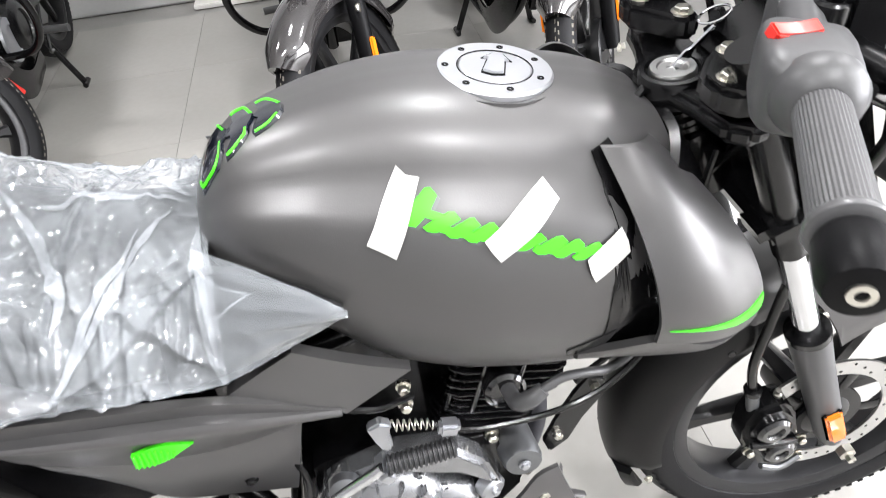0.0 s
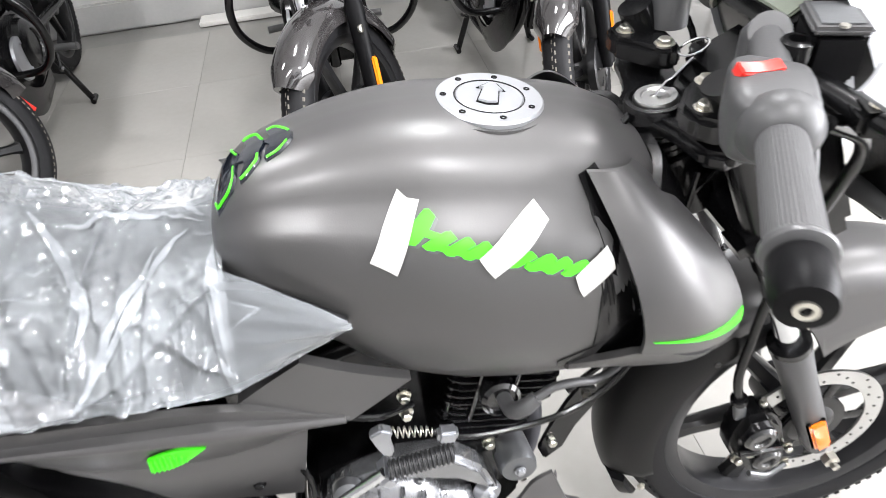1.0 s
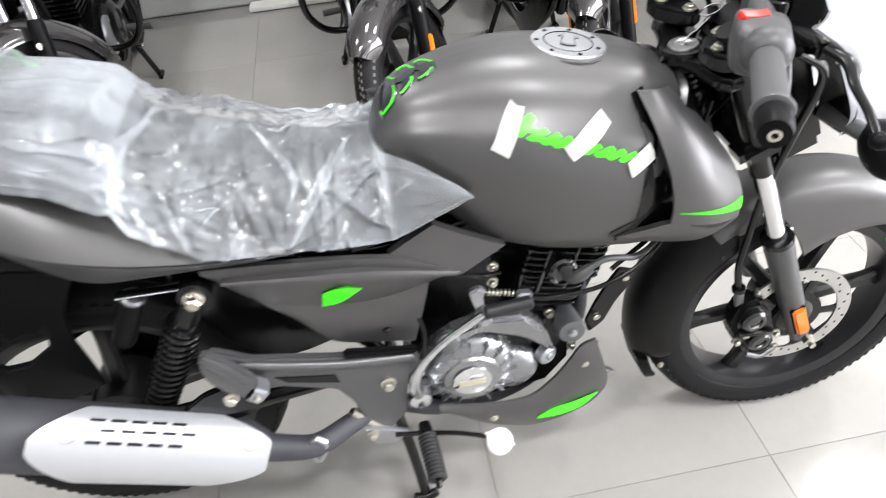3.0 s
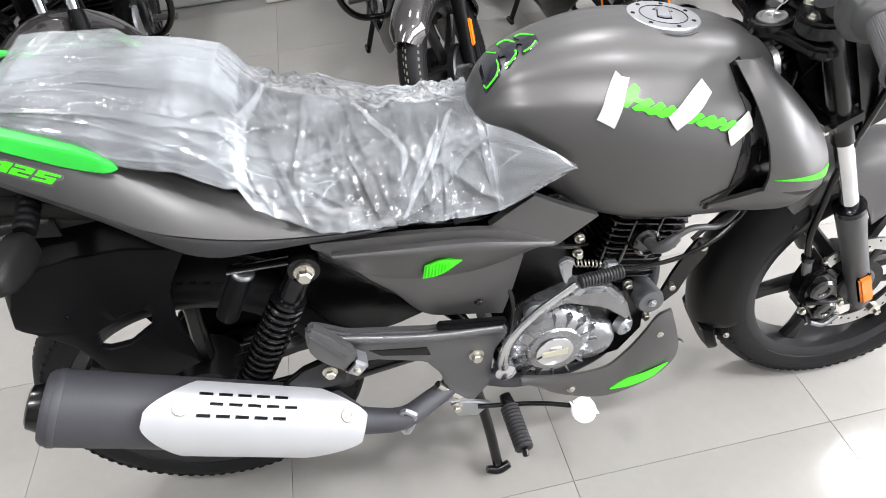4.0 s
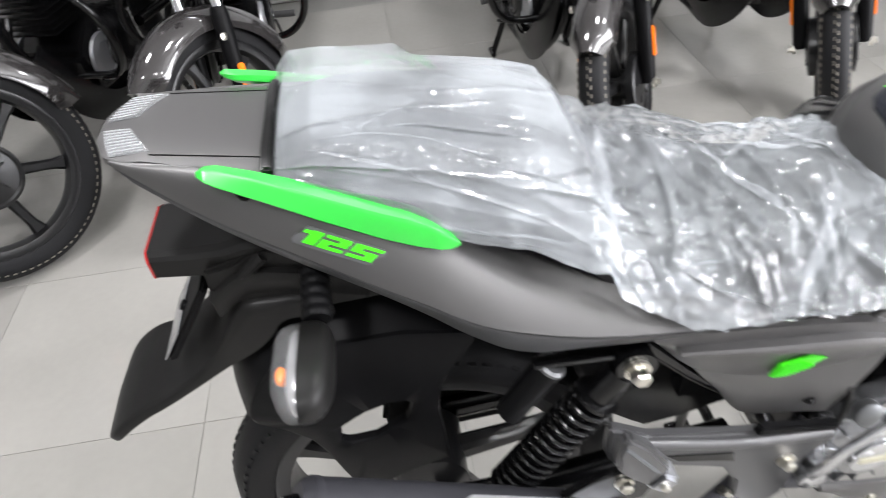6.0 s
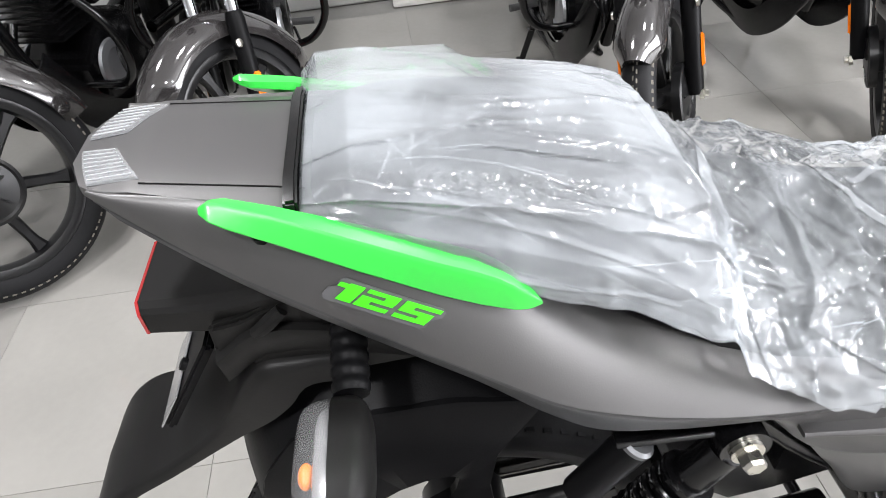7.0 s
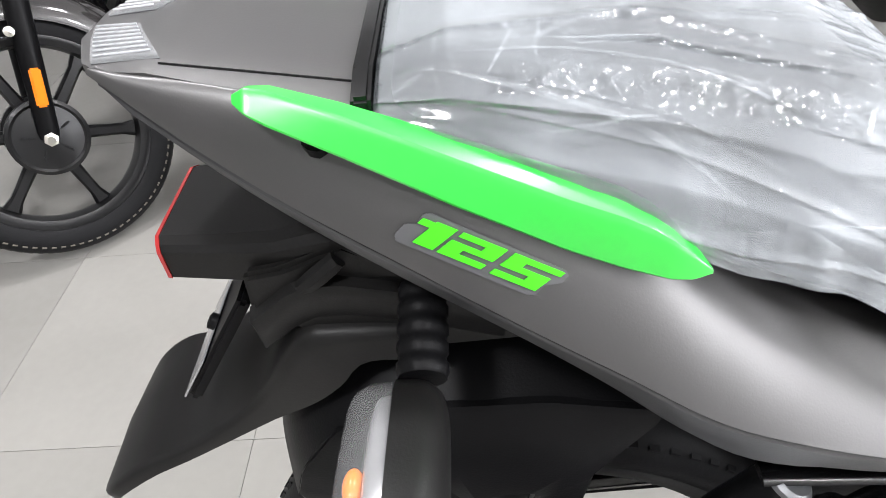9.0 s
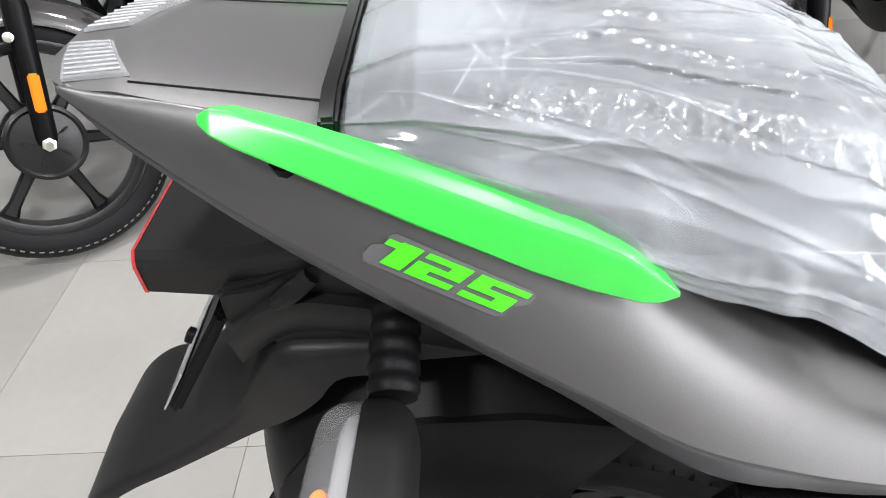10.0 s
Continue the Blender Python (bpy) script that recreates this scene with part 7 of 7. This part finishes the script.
def bg_bike(m, paint, steer, accent=None, guard=True, label="", spokes=6):
    """A commuter motorcycle on its centre stand: own space has the rear axle at x = 0 and the front ahead along x."""
    b = thing("motorcycle", label, "motorcycle", "motorcycles in the row behind", m=m)
    wheel(b, Vector((0, 0, 0.31)), 0.305, 0.095, 5, RIM, 0.06, 0.5)
    # frame, engine, seat, tank
    rings = []
    for x, t, w, bt in ((0.60, 0.80, 0.07, 0.74), (0.66, 0.86, 0.11, 0.70), (0.78, 0.91, 0.14, 0.68), (0.92, 0.91, 0.145, 0.68), (1.02, 0.87, 0.12, 0.70), (1.06, 0.82, 0.09, 0.74)):
        rings.append([Vector((x, w * math.cos(a) * (1 - 0.12 * math.sin(a)), (t + bt) / 2 + (t - bt) / 2 * math.sin(a))) for a in [2 * math.pi * k / 20 for k in range(20)]])
    part("fuel_tank", loft(rings), paint, b, "glossy fuel tank")
    part("seat", loft([[Vector((x, w * math.cos(a), z + 0.045 * math.sin(a))) for a in [2 * math.pi * k / 16 for k in range(16)]] for x, z, w in ((-0.22, 0.86, 0.08), (-0.1, 0.85, 0.11), (0.2, 0.83, 0.125), (0.36, 0.79, 0.13), (0.55, 0.78, 0.11), (0.64, 0.79, 0.08))]), SEATM, b)
    part("tail", loft([[Vector((x, w * math.cos(a), z + 0.05 * math.sin(a))) for a in [2 * math.pi * k / 16 for k in range(16)]] for x, z, w in ((-0.32, 0.84, 0.04), (-0.1, 0.78, 0.12), (0.3, 0.70, 0.14), (0.5, 0.66, 0.13))]), paint, b)
    part("rear_fender", skin([(-0.30, -0.06, 0.45), (-0.24, -0.06, 0.60), (0, -0.06, 0.70), (0.2, -0.06, 0.68)], [(-0.30, 0.06, 0.45), (-0.24, 0.06, 0.60), (0, 0.06, 0.70), (0.2, 0.06, 0.68)], 0.005, 0.02, out=(-0.5, 0, 0.8), inner=(0, 0, -1)), MATT, b)
    part("side_panel", plate([(0.25, 0.70), (0.55, 0.70), (0.62, 0.60), (0.50, 0.48), (0.32, 0.55)], -0.13, 0.13, 0.02), BLACK, b)
    part("crankcase", plate([(0.50, 0.28), (0.52, 0.42), (0.60, 0.48), (0.75, 0.48), (0.86, 0.40), (0.84, 0.26), (0.70, 0.20), (0.55, 0.22)], -0.11, 0.11, 0.02), BLACK, b)
    for s in (1, -1):
        part("engine_cover", lathe([(0.10, 0), (0.095, 0.02), (0.075, 0.035), (0.06, 0.037), (0.056, 0.030), (0, 0.032)], (0.66, -0.11 * s, 0.36), (0, -s, 0), 30), BLACK, b)
        part("cover_plate", lathe([(0.075, 0), (0.073, 0.010), (0.05, 0.014), (0.046, 0.010), (0, 0.012)], (0.77, -0.118 * s, 0.36), (0, -s, 0), 24), ALLOY, b)
        part("belly_panel", skin([(0.60, -0.13 * s, 0.25), (0.80, -0.14 * s, 0.26), (0.95, -0.12 * s, 0.40), (1.0, -0.10 * s, 0.50)], [(0.60, -0.12 * s, 0.18), (0.82, -0.12 * s, 0.17), (1.0, -0.11 * s, 0.30), (1.05, -0.09 * s, 0.46)], 0.006, 0.004, out=(0, -s, 0), inner=(0, s, 0)), BLACK, b)
        if accent:
            part("belly_stripe", skin([(0.90, -0.137 * s, 0.235), (0.965, -0.130 * s, 0.32), (1.005, -0.116 * s, 0.42)], [(0.915, -0.135 * s, 0.23), (0.98, -0.128 * s, 0.315), (1.018, -0.114 * s, 0.415)], 0.003, 0.0, inner=(0, s, 0), nv=3), accent, b)
        part("footrest", tube([(0.46, -0.10 * s, 0.27), (0.48, -0.22 * s, 0.27)], 0.014, 10), GRIPM, b)
        part("shock_absorber", tube([(0.02, -0.11 * s, 0.34), (0.16, -0.12 * s, 0.66)], 0.026, 12), BLACK, b)
        part("swing_arm", tube([(0, -0.08 * s, 0.31), (0.45, -0.08 * s, 0.34)], 0.02, 10), BLACK, b)
        part("stand_leg", tube([(0.44, -0.09 * s, 0.26), (0.42, -0.13 * s, 0.12), (0.40, -0.16 * s, 0.012)], 0.012, 10), BLACK, b, "centre stand leg")
        part("stand_foot", tube([(0.37, -0.165 * s, 0.012), (0.43, -0.165 * s, 0.012)], 0.011, 8), BLACK, b)
        part("gear_pedal", tube([(0.50, -0.14 * s, 0.26), (0.62, -0.17 * s, 0.24), (0.68, -0.20 * s, 0.27)], 0.006, 8, 10), BLACK, b)
        part("rear_indicator", ball((-0.12, -0.18 * s, 0.80), (0.06, 0.10, 0.06)), MATT, b)
        if guard:
            part("crash_guard", tube([(0.98, -0.04 * s, 0.66), (0.99, -0.20 * s, 0.66), (0.97, -0.27 * s, 0.58), (0.93, -0.28 * s, 0.45), (0.88, -0.22 * s, 0.36), (0.84, -0.06 * s, 0.33)], 0.0125, 10, 26), BLACK, b, "black tubular crash guard")
    for k in range(8):
        part("cooling_fin", box((0.80 + 0.003 * k, 0, 0.48 + 0.018 * k), (0.17, 0.16, 0.006), 0.002), BLACK, b)
    part("cylinder_head", box((0.83, 0, 0.64), (0.15, 0.13, 0.05), 0.012), BLACK, b)
    part("air_box", box((0.60, 0, 0.60), (0.16, 0.16, 0.2), 0.02), BLACK, b)
    part("down_tube", tube([(1.05, 0, 0.80), (0.98, 0, 0.50), (0.90, 0, 0.28)], 0.019, 10), BLACK, b)
    part("muffler", tube([(-0.20, -0.16, 0.42), (0.0, -0.16, 0.36), (0.28, -0.15, 0.30), (0.34, -0.13, 0.28)], [0.05, 0.055, 0.055, 0.025], 16), BLACK, b)
    part("exhaust_pipe", tube([(0.32, -0.13, 0.28), (0.6, -0.12, 0.20), (0.85, -0.09, 0.22), (0.98, -0.05, 0.40), (0.90, -0.04, 0.54)], 0.018, 10, 20), BLACK, b)
    # steered front end, built straight and turned about the steering head
    fr = new("front_fork")
    fr.parent = b
    head, axis = Vector((1.06, 0, 0.90)), Vector((0.42, 0, -0.9)).normalized()
    turn = Matrix.Translation(head) @ Matrix.Rotation(radians(-steer), 4, axis) @ Matrix.Translation(-head)
    fr.matrix_local = turn
    fa = Vector((1.315, 0, 0.295))
    wheel(b, fa, 0.292, 0.082, spokes, RIM, 0.045, 0.4, dust=DUSTY).matrix_local = turn
    t0 = Vector((1.085, 0, 0.93))
    fx = (fa + Vector((0.0, 0, 0.0)) - t0).normalized()
    for s in (1, -1):
        o = Vector((0, -0.085 * s, 0))
        part("stanchion", tube([t0 + o, t0 + o + fx * 0.42], 0.0165, 14), CHROME, fr, "chrome fork tube")
        part("fork_leg", tube([t0 + o + fx * 0.36, t0 + o + fx * 0.38, t0 + o + fx * 0.66, fa + o], [0.022, 0.026, 0.023, 0.020], 14), MATT, fr)
        q = t0 + o + fx * 0.56 + Vector((0, -0.024 * s, 0))
        part("reflector", box(q, (0.024, 0.010, 0.085), 0.004, pose(0, 0, 0, 0, -20, 0)), ORANGE, fr, "orange fork reflector")
        part("axle_nut", lathe([(0.016, 0), (0.016, 0.010), (0.009, 0.012), (0.009, 0.022)], fa + Vector((0, -0.098 * s, 0)), (0, -s, 0), 6), STEEL, fr)
        part("fork_bolt", lathe([(0.011, 0), (0.011, 0.006), (0.006, 0.008)], t0 + o + fx * 0.43 + Vector((0.03, -0.02 * s, 0)), (0, -s, 0), 14), STEEL, fr)
        part("handlebar", tube([(1.08, 0, 0.98), (1.08, -0.12 * s, 1.02), (1.00, -0.30 * s, 1.02), (0.97, -0.38 * s, 1.01)], 0.012, 10, 14), BLACK, fr)
        part("grip", tube([(0.995, -0.30 * s, 1.02), (0.965, -0.40 * s, 1.005)], 0.017, 12), GRIPM, fr)
        part("front_indicator", ball((1.16, -0.17 * s, 0.84), (0.06, 0.10, 0.06)), MATT, fr)
        part("hub_plate", lathe([(0.088, 0.0), (0.088, 0.022), (0.080, 0.026), (0.074, 0.022), (0.05, 0.026), (0.02, 0.032), (0.0, 0.033)], fa + Vector((0, -0.040 * s, 0)), (0, -s, 0), 40), RIM, fr, "round black drum plate")
        for k in range(5):
            a = 2 * math.pi * k / 5 + 0.4
            part("hub_rib", box(fa + Vector((0.038 * math.cos(a), -0.068 * s, 0.038 * math.sin(a))), (0.04, 0.006, 0.006), 0.002, pose(0, 0, 0, 0, -math.degrees(a), 0)), RIM, fr)
    part("triple_clamp", box(t0 + fx * 0.14, (0.05, 0.22, 0.04), 0.01), BLACK, fr)
    part("head_lamp_cowl", loft([[Vector((x, w * math.cos(a), z + h * math.sin(a))) for a in [2 * math.pi * k / 20 for k in range(20)]] for x, z, w, h in ((1.10, 0.90, 0.08, 0.08), (1.16, 0.88, 0.12, 0.12), (1.26, 0.85, 0.11, 0.11), (1.29, 0.84, 0.07, 0.08))]), paint, fr)
    part("head_lamp", ball((1.285, 0, 0.84), (0.05, 0.14, 0.14)), LENS, fr)
    fender(fr, fa + Vector((0, 0, 0.004)), 0.328, 46, 172, 0.062, paint, label="glossy front fender with flecks of reflected light")
    return b


def heading(x, y, deg):
    """A pose that puts the front axle of a bike at x, y, with its nose turned to deg."""
    a = radians(deg)
    return pose(x - 1.315 * math.cos(a), y - 1.315 * math.sin(a), 0, 0, 0, deg)


bg_bike(heading(-1.02, 1.19, -103) @ Matrix.Scale(1.065, 4), GLOSSY, -40, None, label="black motorcycle with cast wheels and drum brake")
bg_bike(heading(-0.36, 1.25, -87), GLOSSY, -42, REDM, label="glossy charcoal motorcycle with chrome fork tubes and crash guard")
bg_bike(heading(0.80, 1.13, -88), GLOSSY, -36, None, label="glossy charcoal motorcycle facing the grey one, on its centre stand")
bg_bike(heading(1.50, 1.19, -88), GLOSSY, -34, None, label="glossy charcoal motorcycle on its centre stand in the row behind")
bg_bike(heading(2.40, 1.25, -88), GLOSSY, -20, None, label="dark motorcycle on its centre stand at the end of the row")

# ---- floor of single tiles ----
ground = slab("floor", ((X0 + X1) / 2, (Y0 + Y1) / 2, -0.055), (X1 - X0, Y1 - Y0, 0.10), GROUT, "grey tiled showroom floor with thin dark joints")
TS = 0.60
me_tile = bpy.data.meshes.new("tile")
bm = box((0, 0, -0.006), (TS - 0.0012, TS - 0.0012, 0.012), 0.0002, seg=1)
finish(bm, 30)
bm.to_mesh(me_tile)
bm.free()
me_tile.materials.append(TILE)
gx = 0.787
gy = -0.222
for i in range(int((X0 - gx) / TS), int((X1 - gx) / TS)):
    for j in range(int((Y0 - gy) / TS), int((Y1 - gy) / TS) + 0):
        t = new("tile", me_tile)
        t.parent = ground
        t.location = (gx + (i + 0.5) * TS, gy + (j + 0.5) * TS, 0)
